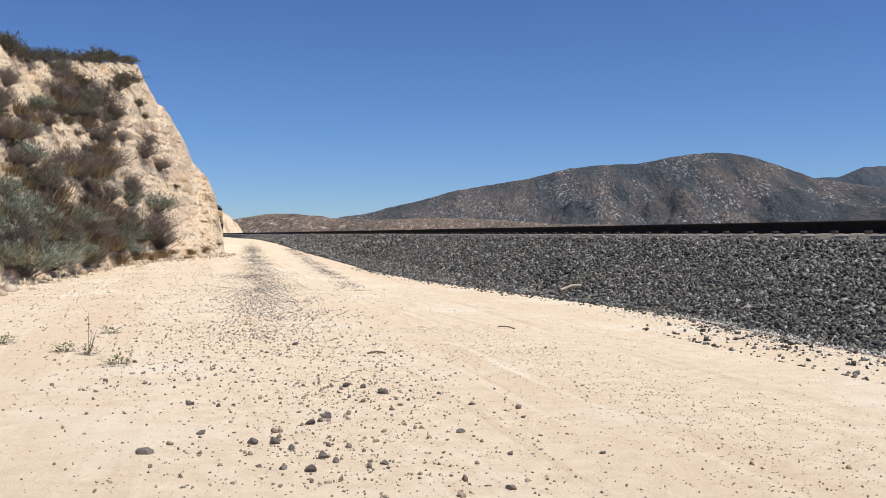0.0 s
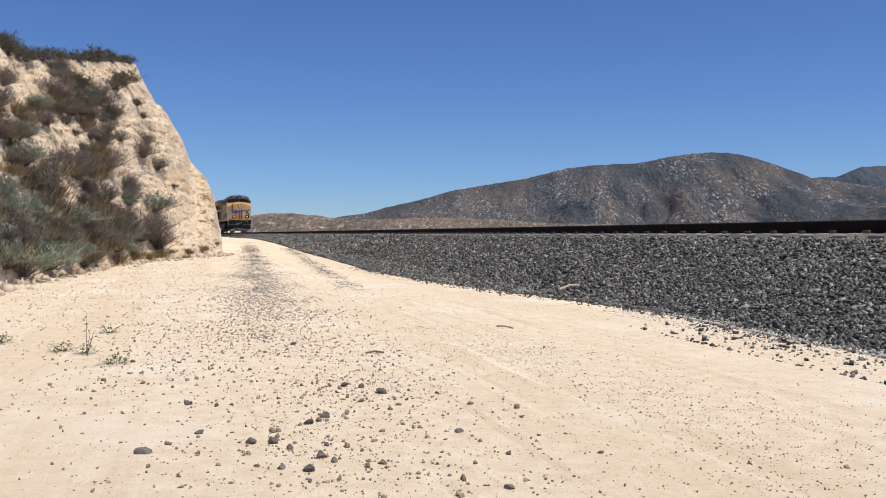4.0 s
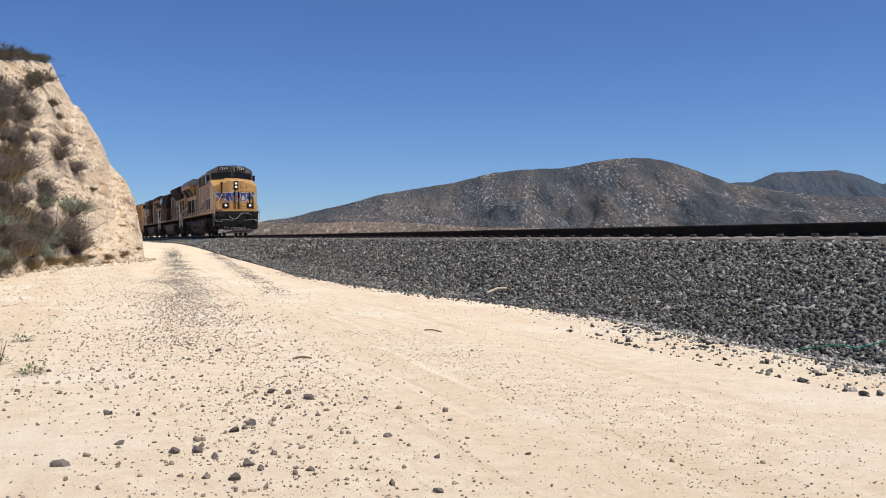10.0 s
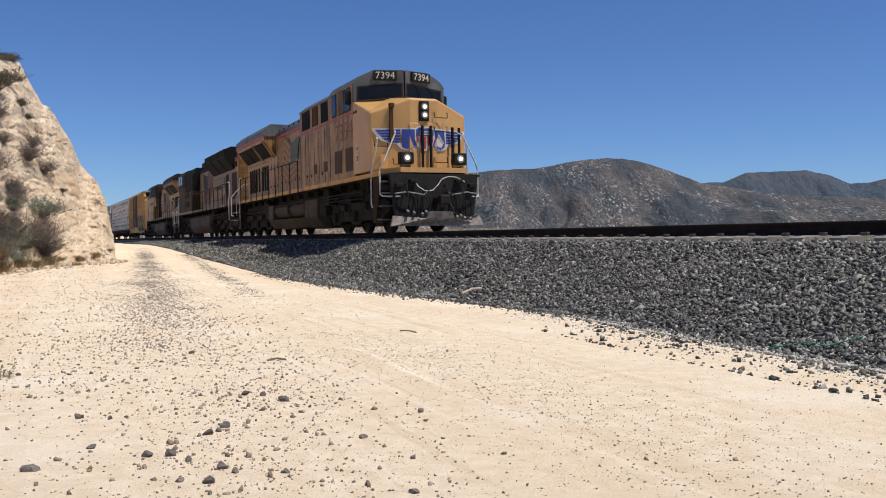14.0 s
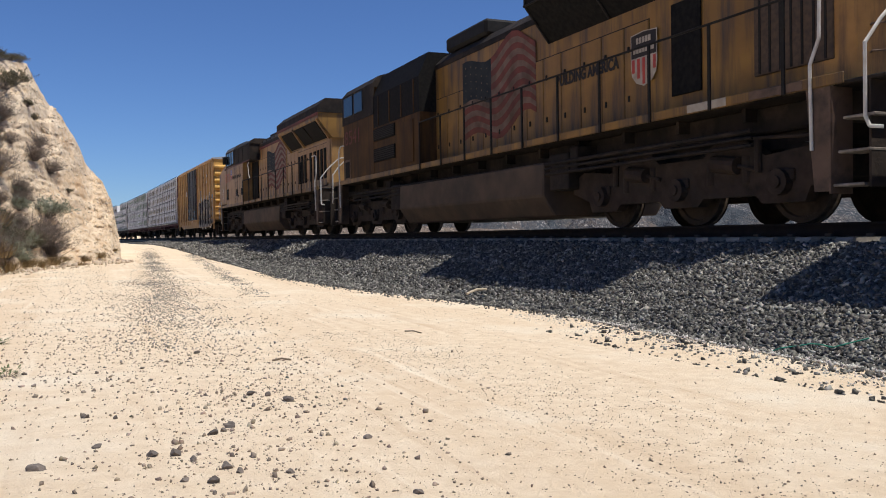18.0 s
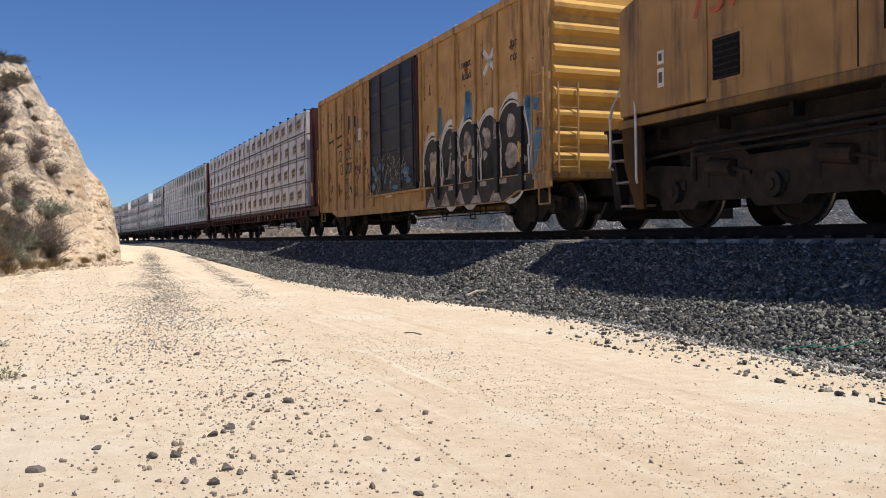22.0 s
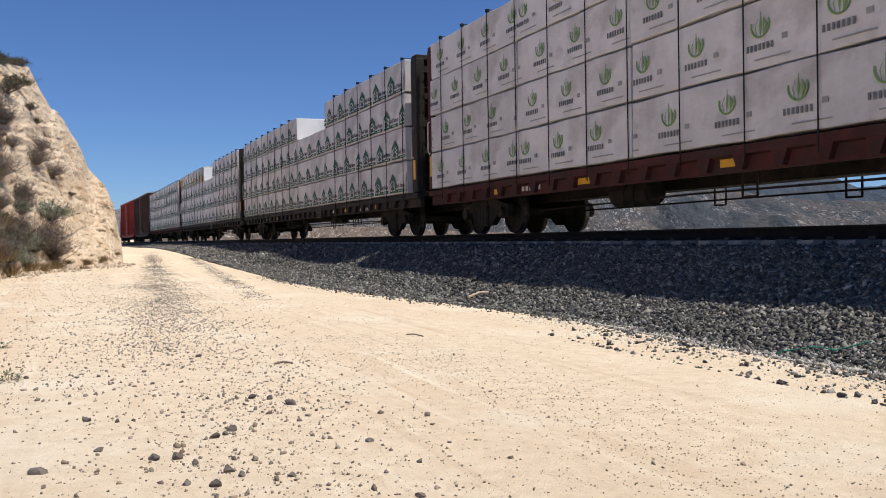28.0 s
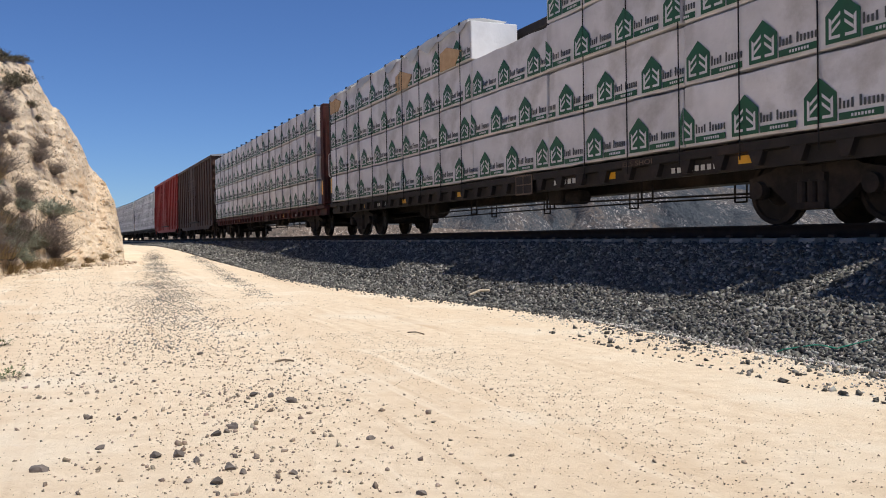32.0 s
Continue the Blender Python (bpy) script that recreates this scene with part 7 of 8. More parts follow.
def centerbeam(label, centre, steel, rows, seed, gap=None, ripped=False, stacks=STACKS):
    """A centre-beam flat car with four courses of wrapped lumber on each side."""
    root = tagged(new("lumber_car"), label, "rail car", "freight cars of the train")
    rnd = random.Random(seed)
    half, zd = 11.55, 1.09
    bm = bmesh.new()
    box(bm, 0, 0, zd - 0.03, 2 * half, 2.7, 0.06, 0.01)
    deck = part("deck", bm, steel, root)
    for sy in (-1, 1):
        bm = bmesh.new()
        prism(bm, [(sy * 1.20, 0.74), (sy * 1.30, 0.74), (sy * 1.30, 0.95), (sy * 1.40, 0.97), (sy * 1.40, 1.09), (sy * 1.20, 1.09)], -half, half)
        part("side_sill", bm, steel, root)
    bm = bmesh.new()
    prism(bm, [(-0.05, 0.13), (0.05, 0.13), (0.16, -0.13), (-0.16, -0.13)], -0.045, 0.045, "y")
    for v in bm.verts:
        v.co.z *= -1
    brk = finish(bm, "stake_pocket", steel)
    for i in range(31):
        for sy in (-1, 1):
            o = new("stake_pocket", brk)
            o.parent, o.location = deck, (-10.5 + 0.70 * i, sy * 1.345, 0.90)
    # bulkheads
    for sx in (-1, 1):
        bm = bmesh.new()
        box(bm, sx * (half - 0.26), 0, 2.85, 0.06, 2.5, 3.4, 0.0)
        b = part("bulkhead", bm, steel, root)
        for sy in (-1, 1):
            bm = bmesh.new()
            box(bm, sx * (half - 0.18), sy * 1.27, 2.85, 0.36, 0.24, 3.45, 0.02)
            part("post", bm, steel, b)
        for z in (1.5, 2.2, 2.9, 3.6, 4.3):
            bm = bmesh.new()
            box(bm, sx * (half - 0.12), 0, z, 0.20, 2.3, 0.16, 0.01)
            part("crossbar", bm, steel, b)
        bm = bmesh.new()
        box(bm, sx * (half - 0.18), 0, 4.60, 0.34, 2.75, 0.14, 0.02)
        part("top_bar", bm, steel, b)
        ladder(b, "ladder", sx * (half + 0.07), -1.05, 1.4, 4.2, 8, 0.45, "y", steel)
        bm = bmesh.new()
        pipe(bm, [(sx * (half - 0.18), -1.42, 2.0), (sx * (half - 0.18), -1.47, 2.05), (sx * (half - 0.18), -1.47, 2.75), (sx * (half - 0.18), -1.42, 2.8)], 0.018, 5)
        part("grab_rail", bm, white_p, b)
        part("reflector", sheet([oblong(sx * (half - 0.18) - 0.07, 1.45, sx * (half - 0.18) + 0.07, 1.95)], -1.395, -1), reflector, b, "yellow reflector strip")
    # centre beam
    bm = bmesh.new()
    box(bm, 0, 0, 4.50, 2 * half - 0.6, 0.30, 0.20, 0.02)
    for i in range(17):
        x = -half + 0.9 + (2 * half - 1.8) * i / 16
        box(bm, x, 0, 2.8, 0.16, 0.10, 3.3, 0.01)
    for i in range(16):
        x = -half + 0.9 + (2 * half - 1.8) * i / 16
        pipe(bm, [(x, 0, 1.2 if i % 2 else 4.4), (x + (2 * half - 1.8) / 16, 0, 4.4 if i % 2 else 1.2)], 0.04, 5)
    part("centre_beam", bm, steel, root)
    for x in (-8.1, -4.80, -1.16, 1.75, 4.72, 8.0):
        part("reflector", sheet([oblong(x, 0.825, x + 0.44, 0.935)], -1.302, -1), reflector, root, "yellow reflector strip")
    bars = [oblong(3.2 + 0.16 * i, 0.83, 3.3 + 0.16 * i, 0.92) for i in range(6)] + [oblong(6.6 + 0.13 * i, 0.80, 6.68 + 0.13 * i, 0.88) for i in range(8)] + [oblong(-7.2 + 0.16 * i, 0.83, -7.1 + 0.16 * i, 0.92) for i in range(7)]
    tagged(part("stencil_bars", sheet(bars, -1.302, -1), white_p, root, "plain white stencil bars"), kind="stuff")
    fr = stroke([(1.9, 0.72), (2.55, 0.72), (2.55, 1.08), (1.9, 1.08), (1.9, 0.72)], 0.03) + stroke([(1.9, 0.9), (2.55, 0.9)], 0.02) + stroke([(2.2, 0.72), (2.2, 1.08)], 0.02)
    part("stencil_frame", sheet([oblong(1.88, 0.70, 2.57, 1.10)], -1.402, -1), steel, root)
    tagged(part("stencil_lines", sheet(fr, -1.407, -1), dull_white, root), kind="stuff")
    # the load
    hgt = 0.89
    for r, plan in enumerate(rows):
        for sy in (-1, 1):
            for i, (x0, x1) in enumerate(zip(stacks, stacks[1:])):
                if r == 3 and sy < 0 and gap and gap[0] < (x0 + x1) / 2 < gap[1]:
                    continue
                style = plan if isinstance(plan, str) else plan[min(int(i / 6 * len(plan)), len(plan) - 1)]
                pk, mk = pack_meshes(style, x1 - x0, hgt, (seed + r * 2 + i) % 3)
                o = new("lumber_pack", pk)
                o.parent = root
                o.matrix_basis = pose((x0 + x1) / 2 + rnd.uniform(-0.012, 0.012), sy * (0.85 + rnd.uniform(-0.02, 0.02)), zd + 0.03 + hgt * (r + 0.5), rnd.uniform(-0.5, 0.5), rnd.uniform(-0.10, 0.10), 0 if sy < 0 else 180)
                if sy < 0:
                    for m in mk:
                        q = tagged(new("printed_mark", m), kind="stuff")
                        q.parent = o
    if gap:
        # Thin sheet over the pack end in the sunlit copy of the wrap.
        bm = bmesh.new()
        box(bm, gap[0] + 0.015, -0.85, zd + 0.03 + hgt * 3.5, 0.03, 1.15, hgt - 0.06, 0.008)
        part("pack_end", bm, wrap_lit, root, "white wrapped pack end, coloured as sunlit")
    if ripped:
        for x, z in ((-10.6, 4.1), (-1.15, 3.82), (-4.2, 3.82)):
            bm = bmesh.new()
            prism(bm, [(x - 0.55, z), (x + 0.3, z), (x + 0.64, z + 0.28), (x - 0.15, z + 0.50), (x - 0.55, z + 0.42)], -1.462, -1.37, "y")
            part("torn_wrap", bm, lumber_m, root, "bare lumber under torn wrapping")
        for x0, x1 in ((-11.2, -8.3), (-8.2, -4.5), (-4.4, -0.06)):
            bm = bmesh.new()
            z, old = zd + 0.03 + hgt * 4, None
            for i in range(int((x1 - x0) / 0.12) + 1):
                x = x0 + 0.12 * i
                n1, n2, n3 = [noise.noise(Vector((x * f, 3.1 * f, x0))) for f in (2.3, 1.4, 3.7)]
                row = [bm.verts.new(c) for c in ((x, -0.5, z + 0.03), (x + 0.03 * n2, -1.1, z + 0.05 + 0.05 * n1), (x, -1.45, z + 0.03 + 0.05 * n2), (x + 0.05 * n1, -1.485 - 0.02 * n3, z - 0.07 - 0.30 * max(n2 + 0.3 * n3, -0.1)))]
                if old:
                    for q in range(3):
                        bm.faces.new((old[q], row[q], row[q + 1], old[q + 1]))
                old = row
            bmesh.ops.solidify(bm, geom=list(bm.faces), thickness=0.006)
            part("loose_film", bm, wrap_lit, root, "loose white film flapping over the pack edge")
    bm = bmesh.new()
    z = zd + 0.05 + 4 * hgt
    pipe(bm, [(0, -1.462, 0.86), (0, -1.462, z - 0.01), (0, -1.39, z + 0.02), (0, -0.2, z + 0.02)], 0.010, 5)
    box(bm, 0, -1.44, z, 0.07, 0.08, 0.07, 0.01)
    cable = finish(bm, "tie_down_cable", black)
    for x in CABLES:
        if gap and gap[0] < x < gap[1]:
            continue
        for turn in (0, 180):
            o = new("tie_down_cable", cable)
            o.parent = root
            o.matrix_basis = pose(x + rnd.uniform(-0.03, 0.03), 0, 0, 0, 0, turn)
    under_gear(root, half - 0.25, 9.05, grime)
    VEHICLES.append((root, centre, False))
    return root


def beam_centre(k):
    return -82.74 - 23.86 * (k - 0.5)


boxcar("faded yellow boxcar with black door and large graffiti", -74.1, 7.78, box_yellow, box_end_lit, door_black, galv, True)
centerbeam("oxide-red lumber car loaded with wrapped packs bearing tan labels", beam_centre(1), beam_red, ["tan"] * 4, 1)
centerbeam("oxide-red lumber car loaded with packs bearing green leaf marks", beam_centre(2), beam_red, [["flame"] * 5 + ["green"], ["flame"] * 5 + ["green"], ["flame"] * 3 + ["green"] * 3, ["flame"] * 2 + ["green"] * 4], 2, stacks=(-11.25, -6.75, -3.0, 1.6, 4.4, 7.7, 10.89))
c3 = centerbeam("dark lumber car loaded with green-marked packs, one top pack missing", beam_centre(3), beam_black, ["house"] * 4, 3, (-0.6, 3.23))
c4 = centerbeam("dark lumber car with torn wrapping and a missing top pack", beam_centre(4), beam_black, ["house"] * 4, 4, (-0.05, 3.23), ripped=True, stacks=(-11.25, -8.26, -4.43, -0.05, 3.23, 7.06, 10.89))
centerbeam("oxide-red lumber car loaded with green-marked packs", beam_centre(5), beam_red, ["house"] * 4, 5)
lettering("reporting_mark", "CBRY", 9.2, -1.305, 0.80, 0.22, dull_white, c3, -1, 0.8, "white stencilled letters")
lettering("reporting_mark", "ELS SHOI", 5.9, -1.41, 0.98, 0.11, dull_white, c4, -1, 0.75, "white stencilled letters")
boxcar("dark brown boxcar with a pale galvanised roof", -210.2, 8.0, box_brown, box_brown, box_brown, galv, zt=5.02)
boxcar("bright red boxcar with ribbed steel sides", -227.5, 8.35, box_red, box_red, box_red, box_red, zt=5.06)
for k in range(3):
    centerbeam("dark lumber car loaded with plain grey wrapped packs", -236.5 - 23.86 * (k + 0.5), beam_black, ["faint"] * 4, 6 + k)

# ---- stones, brush and litter ----
def island_material(name, cols, rough=0.9, gloss=0.25):
    """A stone or leaf surface whose tone changes from piece to piece."""
    m = bpy.data.materials.new(name)
    m.use_nodes = True
    n, l = m.node_tree.nodes, m.node_tree.links
    b = n["Principled BSDF"]
    b.inputs["Roughness"].default_value = rough
    b.inputs["Specular IOR Level"].default_value = gloss
    g = n.new("ShaderNodeNewGeometry")
    r = n.new("ShaderNodeValToRGB")
    el = r.color_ramp.elements
    el[0].position, el[0].color = 0.0, (*cols[0], 1)
    el[1].position, el[1].color = 1.0, (*cols[-1], 1)
    for i, c in enumerate(cols[1:-1]):
        e = el.new((i + 1) / (len(cols) - 1))
        e.color = (*c, 1)
    l.new(g.outputs["Random Per Island"], r.inputs["Fac"])
    t = n.new("ShaderNodeTexNoise")
    t.inputs["Scale"].default_value, t.inputs["Detail"].default_value = 30, 5
    l.new(n.new("ShaderNodeTexCoord").outputs["Object"], t.inputs["Vector"])
    x = n.new("ShaderNodeMix")
    x.data_type, x.blend_type = "RGBA", "MULTIPLY"
    x.inputs[0].default_value = 0.35
    l.new(r.outputs["Color"], x.inputs[6])
    l.new(t.outputs["Color"], x.inputs[7])
    l.new(x.outputs[2], b.inputs["Base Color"])
    return m


stone_m = island_material("ballast_stone", [(0.010, 0.010, 0.0092), (0.11, 0.105, 0.093), (0.020, 0.019, 0.0165), (0.42, 0.40, 0.355), (0.038, 0.034, 0.028), (0.215, 0.205, 0.18), (0.013, 0.013, 0.011), (0.072, 0.062, 0.049)], 0.6, 0.5)
pebble_m = island_material("road_pebble", [(0.11, 0.092, 0.08), (0.36, 0.29, 0.22), (0.20, 0.155, 0.12), (0.52, 0.43, 0.33), (0.13, 0.112, 0.10), (0.46, 0.37, 0.28), (0.28, 0.21, 0.155)], 0.9)
gravel_m = island_material("grey_gravel", [(0.15, 0.145, 0.138), (0.27, 0.26, 0.245), (0.11, 0.105, 0.10), (0.36, 0.335, 0.30), (0.20, 0.18, 0.16)], 0.9)
chip_m = island_material("pale_chips", [(0.70, 0.66, 0.60), (0.50, 0.46, 0.41), (0.78, 0.75, 0.70)], 0.9)
rng = np.random.default_rng(11)
CUBE_V = np.array([(x, y, z) for x in (-1, 1) for y in (-1, 1) for z in (-1, 1)], float)
CUBE_F = np.array([(0, 1, 3), (0, 3, 2), (4, 6, 7), (4, 7, 5), (0, 4, 5), (0, 5, 1), (2, 3, 7), (2, 7, 6), (0, 2, 6), (0, 6, 4), (1, 5, 7), (1, 7, 3)])


def rocks(name, C, R, material, flat=0.7, jitter=0.62, shape=(1, 1, 1), tumble=1.0):
    """Many small angular stones at places C with radii R, in one mesh."""
    n = len(C)
    v = CUBE_V[None] * (1 + rng.uniform(-jitter, jitter, (n, 8, 3)))
    v *= (R[:, None] * rng.uniform(0.65, 1.25, (n, 3)) * np.array([shape[0], shape[1], flat * shape[2]]))[:, None, :] * 0.75
    q = rng.normal(size=(n, 4)) * np.array([1, tumble, tumble, 1])
    q /= np.linalg.norm(q, axis=1)[:, None]
    w, x, y, z = q.T
    M = np.stack([1 - 2 * (y * y + z * z), 2 * (x * y - z * w), 2 * (x * z + y * w), 2 * (x * y + z * w), 1 - 2 * (x * x + z * z), 2 * (y * z - x * w),
                  2 * (x * z - y * w), 2 * (y * z + x * w), 1 - 2 * (x * x + y * y)], -1).reshape(n, 3, 3)
    v = np.einsum("nij,nkj->nki", M, v) + C[:, None, :]
    f = CUBE_F[None] + 8 * np.arange(n)[:, None, None]
    return new(name, soup(name, v.reshape(-1, 3), f.reshape(-1, 3), material))


def bed_z(s, lat):
    x = np.interp(s, S_, X_) + np.interp(s, S_, TY_) * lat
    y = np.interp(s, S_, Y_) - np.interp(s, S_, TX_) * lat
    b = ground_z(x, y) - 0.06
    return x, y, bank_z(s, lat, b, ZR - 0.30), ground_z(x, y)


def ballast(n, s0, s1, r0, r1, lat_lo, name="ballast_stones"):
    s = s1 - (s1 - s0) * rng.random(n) ** 1.0
    tl = toe_lat(s)
    lat = lat_lo + (tl + 0.05 - lat_lo) * rng.random(n) ** 0.92
    x, y, z, g = bed_z(s, lat)
    z = np.maximum(z, g - 0.005)
    R = rng.uniform(r0, r1, n) * np.where(rng.random(n) < 0.1, 1.35, 1)
    z = z + R * rng.uniform(-0.2, 0.6, n)
    return tagged(rocks(name, np.stack([x, y, z], -1), R, stone_m, 0.8, 0.55, (1.5, 1.0, 0.66), 0.38), "loose dark grey crushed stone on the bank", "ballast", kind="stuff")


ballast(62000, -12, -2, 0.013, 0.028, 1.34)
ballast(54000, -28, -12, 0.017, 0.034, 1.34)
ballast(26000, -75, -28, 0.032, 0.056, 1.36)


def crib_ballast(n):
    """Stones filling the gaps between the tie ends, out to the shoulder."""
    k = rng.integers(0, 60, n)
    s = -3.0 - 0.61 * k - 0.145 - 0.32 * rng.random(n)
    lat = 0.84 + 0.50 * rng.random(n)
    z = ZR - 0.32 + 0.095 * rng.random(n) * step(1.36, 1.20, lat) - lat * math.sin(radians(CANT))
    x = np.interp(s, S_, X_) + np.interp(s, S_, TY_) * lat
    y = np.interp(s, S_, Y_) - np.interp(s, S_, TX_) * lat
    tagged(rocks("crib_stones", np.stack([x, y, z], -1), rng.uniform(0.015, 0.028, n), stone_m, 0.8, 0.55, (1.4, 1.0, 0.7), 0.5), "dark crushed stone packed between the ties", "ballast", kind="stuff")


crib_ballast(9000)


def berm_lat(s):
    """The low gravel berm between the wheel lines."""
    return np.interp(s, (-48, -36, -22, -14, -9, -4), (5.5, 6.5, 7.6, 8.2, 8.58, 8.45))


def strew(n, s, lat, r_lo, r_hi, material, label, cat):
    """Pebbles at arrays of s and lat on the road, small ones the most."""
    x = np.interp(s, S_, X_) + np.interp(s, S_, TY_) * lat
    y = np.interp(s, S_, Y_) - np.interp(s, S_, TX_) * lat
    keep = (vnoise(x * 1.1, y * 1.1, 5) + 0.5 * vnoise(x * 3.7, y * 3.7, 9) > rng.random(n) * 1.25) & (np.hypot(x, y) > 2.2)
    x, y = x[keep], y[keep]
    R = r_lo * (r_hi / r_lo) ** (rng.random(len(x)) ** 2.0)
    z = ground_z(x, y) + R * 0.22
    return tagged(rocks(cat, np.stack([x, y, z], -1), R, material, 0.6), label, cat, kind="stuff")


def spread(n, a, b):
    return a + (b - a) * rng.random(n)


s = -spread(30000, 4, 48)
s = s[rng.random(30000) < step(-4, -15, s) * step(-48, -32, s)]
strew(len(s), s, berm_lat(s) + rng.normal(0, 1, len(s)) * np.interp(s, (-36, -14, -6), (0.20, 0.32, 0.50)), 0.004, 0.014, gravel_m, "grey gravel along a low berm in the road", "gravel")
s = -spread(9000, 5, 22)
strew(9000, s, berm_lat(s) + rng.normal(0.15, 0.75, 9000), 0.003, 0.014, pebble_m, "loose gravel beside the berm", "gravel")
s = -spread(9000, -1, 8)
strew(9000, s, berm_lat(s) + rng.normal(0.1, 0.6, 9000), 0.002, 0.009, pebble_m, "fine gravel in the road", "gravel")
s = -spread(1100, 2.0, 8)
strew(1100, s, 8.9 + rng.normal(0, 0.75, 1100), 0.005, 0.018, pebble_m, "flat stone flakes in the road", "gravel")
s = -spread(5200, 15, 38)
strew(5200, s, np.interp(s, (-38, -30, -20, -15), (4.7, 5.2, 6.03, 6.42)) + rng.normal(0, 0.15, 5200), 0.005, 0.016, gravel_m, "thin line of gravel beside a wheel track", "gravel")
s = -spread(11000, -1, 16)
strew(11000, s, spread(11000, 4.0, 12.0), 0.0022, 0.0068, pebble_m, "fine grit strewn over the dirt road", "grit")
s = -spread(13000, 1, 30)
strew(13000, s, spread(13000, 8.6, 14.0), 0.003, 0.014, pebble_m, "brown pebbles on the roadside", "pebbles")
s = -spread(9000, -1, 9)
strew(9000, s, 6.85 + rng.normal(0, 0.45, 9000), 0.0022, 0.0065, pebble_m, "brown grit in the wheel line", "grit")
s = -spread(7000, 1, 10)
strew(7000, s, toe_lat(s) + np.abs(rng.normal(0, 0.38, 7000)), 0.003, 0.012, chip_m, "pale crushed chips at the foot of the bank", "chips")
s = -spread(6500, 0, 24)
strew(6500, s, toe_lat(s) - 0.05 + np.minimum(rng.exponential(0.12 + 0.42 * step(-10, -5, s), 6500), 1.15), 0.010, 0.030, stone_m, "stray ballast stones at the foot of the bank", "stones")
s = -spread(9000, 0.5, 9.5)
lat = toe_lat(s) + 0.12 - rng.exponential(0.20, 9000)
x, y, z, g = bed_z(s, lat)
keep = vnoise(x * 1.9, y * 1.9, 21) > rng.random(9000) * 0.9
R = 0.004 * 4.0 ** (rng.random(9000) ** 1.6)
tagged(rocks("chips", np.stack([x, y, np.maximum(z, g) + 0.010 + 0.3 * R], -1)[keep], R[keep], chip_m, 0.6), "pale crushed chips among the lowest stones of the bank", "chips", kind="stuff")

rubble_m = island_material("bluff_rubble", [(0.60, 0.47, 0.33), (0.74, 0.62, 0.48), (0.46, 0.35, 0.25), (0.66, 0.54, 0.40)], 0.95)
fa = np.radians(spread(2200, -37, -18.7))
fd = np.interp(np.degrees(fa), *zip(*FOOT)) - rng.exponential(0.55, 2200) + 0.5
fx, fy = fd * np.sin(fa), fd * np.cos(fa)
fr = 0.012 * (9.0 ** (rng.random(2200) ** 2.4))
tagged(rocks("rubble", np.stack([fx, fy, ground_z(fx, fy) + fr * 0.2], -1), fr, rubble_m, 0.7), "pale rubble fallen along the foot of the bluff", "rubble", kind="stuff")
# clods and small stones stuck in the face of the bluff
cols_n = BLUFF.shape[1]
clod_m = island_material("bluff_clod", [(0.70, 0.58, 0.44), (0.78, 0.67, 0.53), (0.62, 0.50, 0.37), (0.74, 0.62, 0.48)], 0.95)
pi, pj = rng.integers(0, 188, 7000), rng.integers(60, cols_n - 1, 7000)
u = rng.random((7000, 1))
at = BLUFF[pi, pj] * (1 - u) + BLUFF[pi + 1, pj + 1] * u
cr = 0.011 * 5.0 ** (rng.random(7000) ** 2.2)
keep = fbm(at[:, 0] * 0.9, at[:, 2] * 0.9, 31, 3) > rng.random(7000) * 0.9
tagged(rocks("clods", at[keep], cr[keep], clod_m, 0.8), "pale clods and small stones on the bluff face", "rubble", kind="stuff")

STONES = ((-0.86, 3.51, 0.035), (-1.03, 4.54, 0.032), (-0.86, 3.73, 0.032), (-1.15, 3.96, 0.034), (-1.25, 3.95, 0.031), (-1.68, 3.72, 0.036), (-1.11, 5.46, 0.030), (-0.99, 5.44, 0.026), (-0.83, 5.26, 0.040), (-0.28, 4.27, 0.026), (-1.57, 4.12, 0.024), (-1.89, 4.81, 0.021), (-1.04, 3.86, 0.025), (-0.99, 3.53, 0.020), (-0.79, 3.66, 0.021), (-0.57, 3.65, 0.023), (-0.02, 3.34, 0.023), (-1.08, 4.37, 0.028), (-1.04, 4.44, 0.022), (-1.72, 4.78, 0.021), (-1.91, 6.00, 0.021), (-2.00, 7.55, 0.031))
stone_tone = mat("road_stone", (0.10, 0.085, 0.076), 0.85, col2=(0.18, 0.15, 0.128), scale=14, detail=8, bump=0.6, bscale=40, vary=0.35)
for i, (x, y, r) in enumerate(STONES):
    r = r * 0.72 if x > 2.4 else r
    rnd = random.Random(100 + i)
    bm = bmesh.new()
    bmesh.ops.create_icosphere(bm, subdivisions=2, radius=1.0)
    cuts = [Vector((rnd.uniform(-1, 1), rnd.uniform(-1, 1), rnd.uniform(-0.6, 1))).normalized() for _ in range(9)]
    for v in bm.verts:
        for c in cuts:
            d = v.co.dot(c)
            if d > 0.5:
                v.co -= c * (d - 0.5)
        v.co = Vector((v.co.x * r * 1.25, v.co.y * r * rnd.uniform(0.9, 1.1), v.co.z * r * 0.8))
    o = tagged(new("stone", finish(bm, "stone", stone_tone)), "angular grey-brown stone lying on the dirt road", "stone", "loose stones on the road")
    o.matrix_basis = pose(x, y, float(ground_z(np.array(x), np.array(y))) + r * 0.36, 0, 0, rnd.uniform(0, 360))

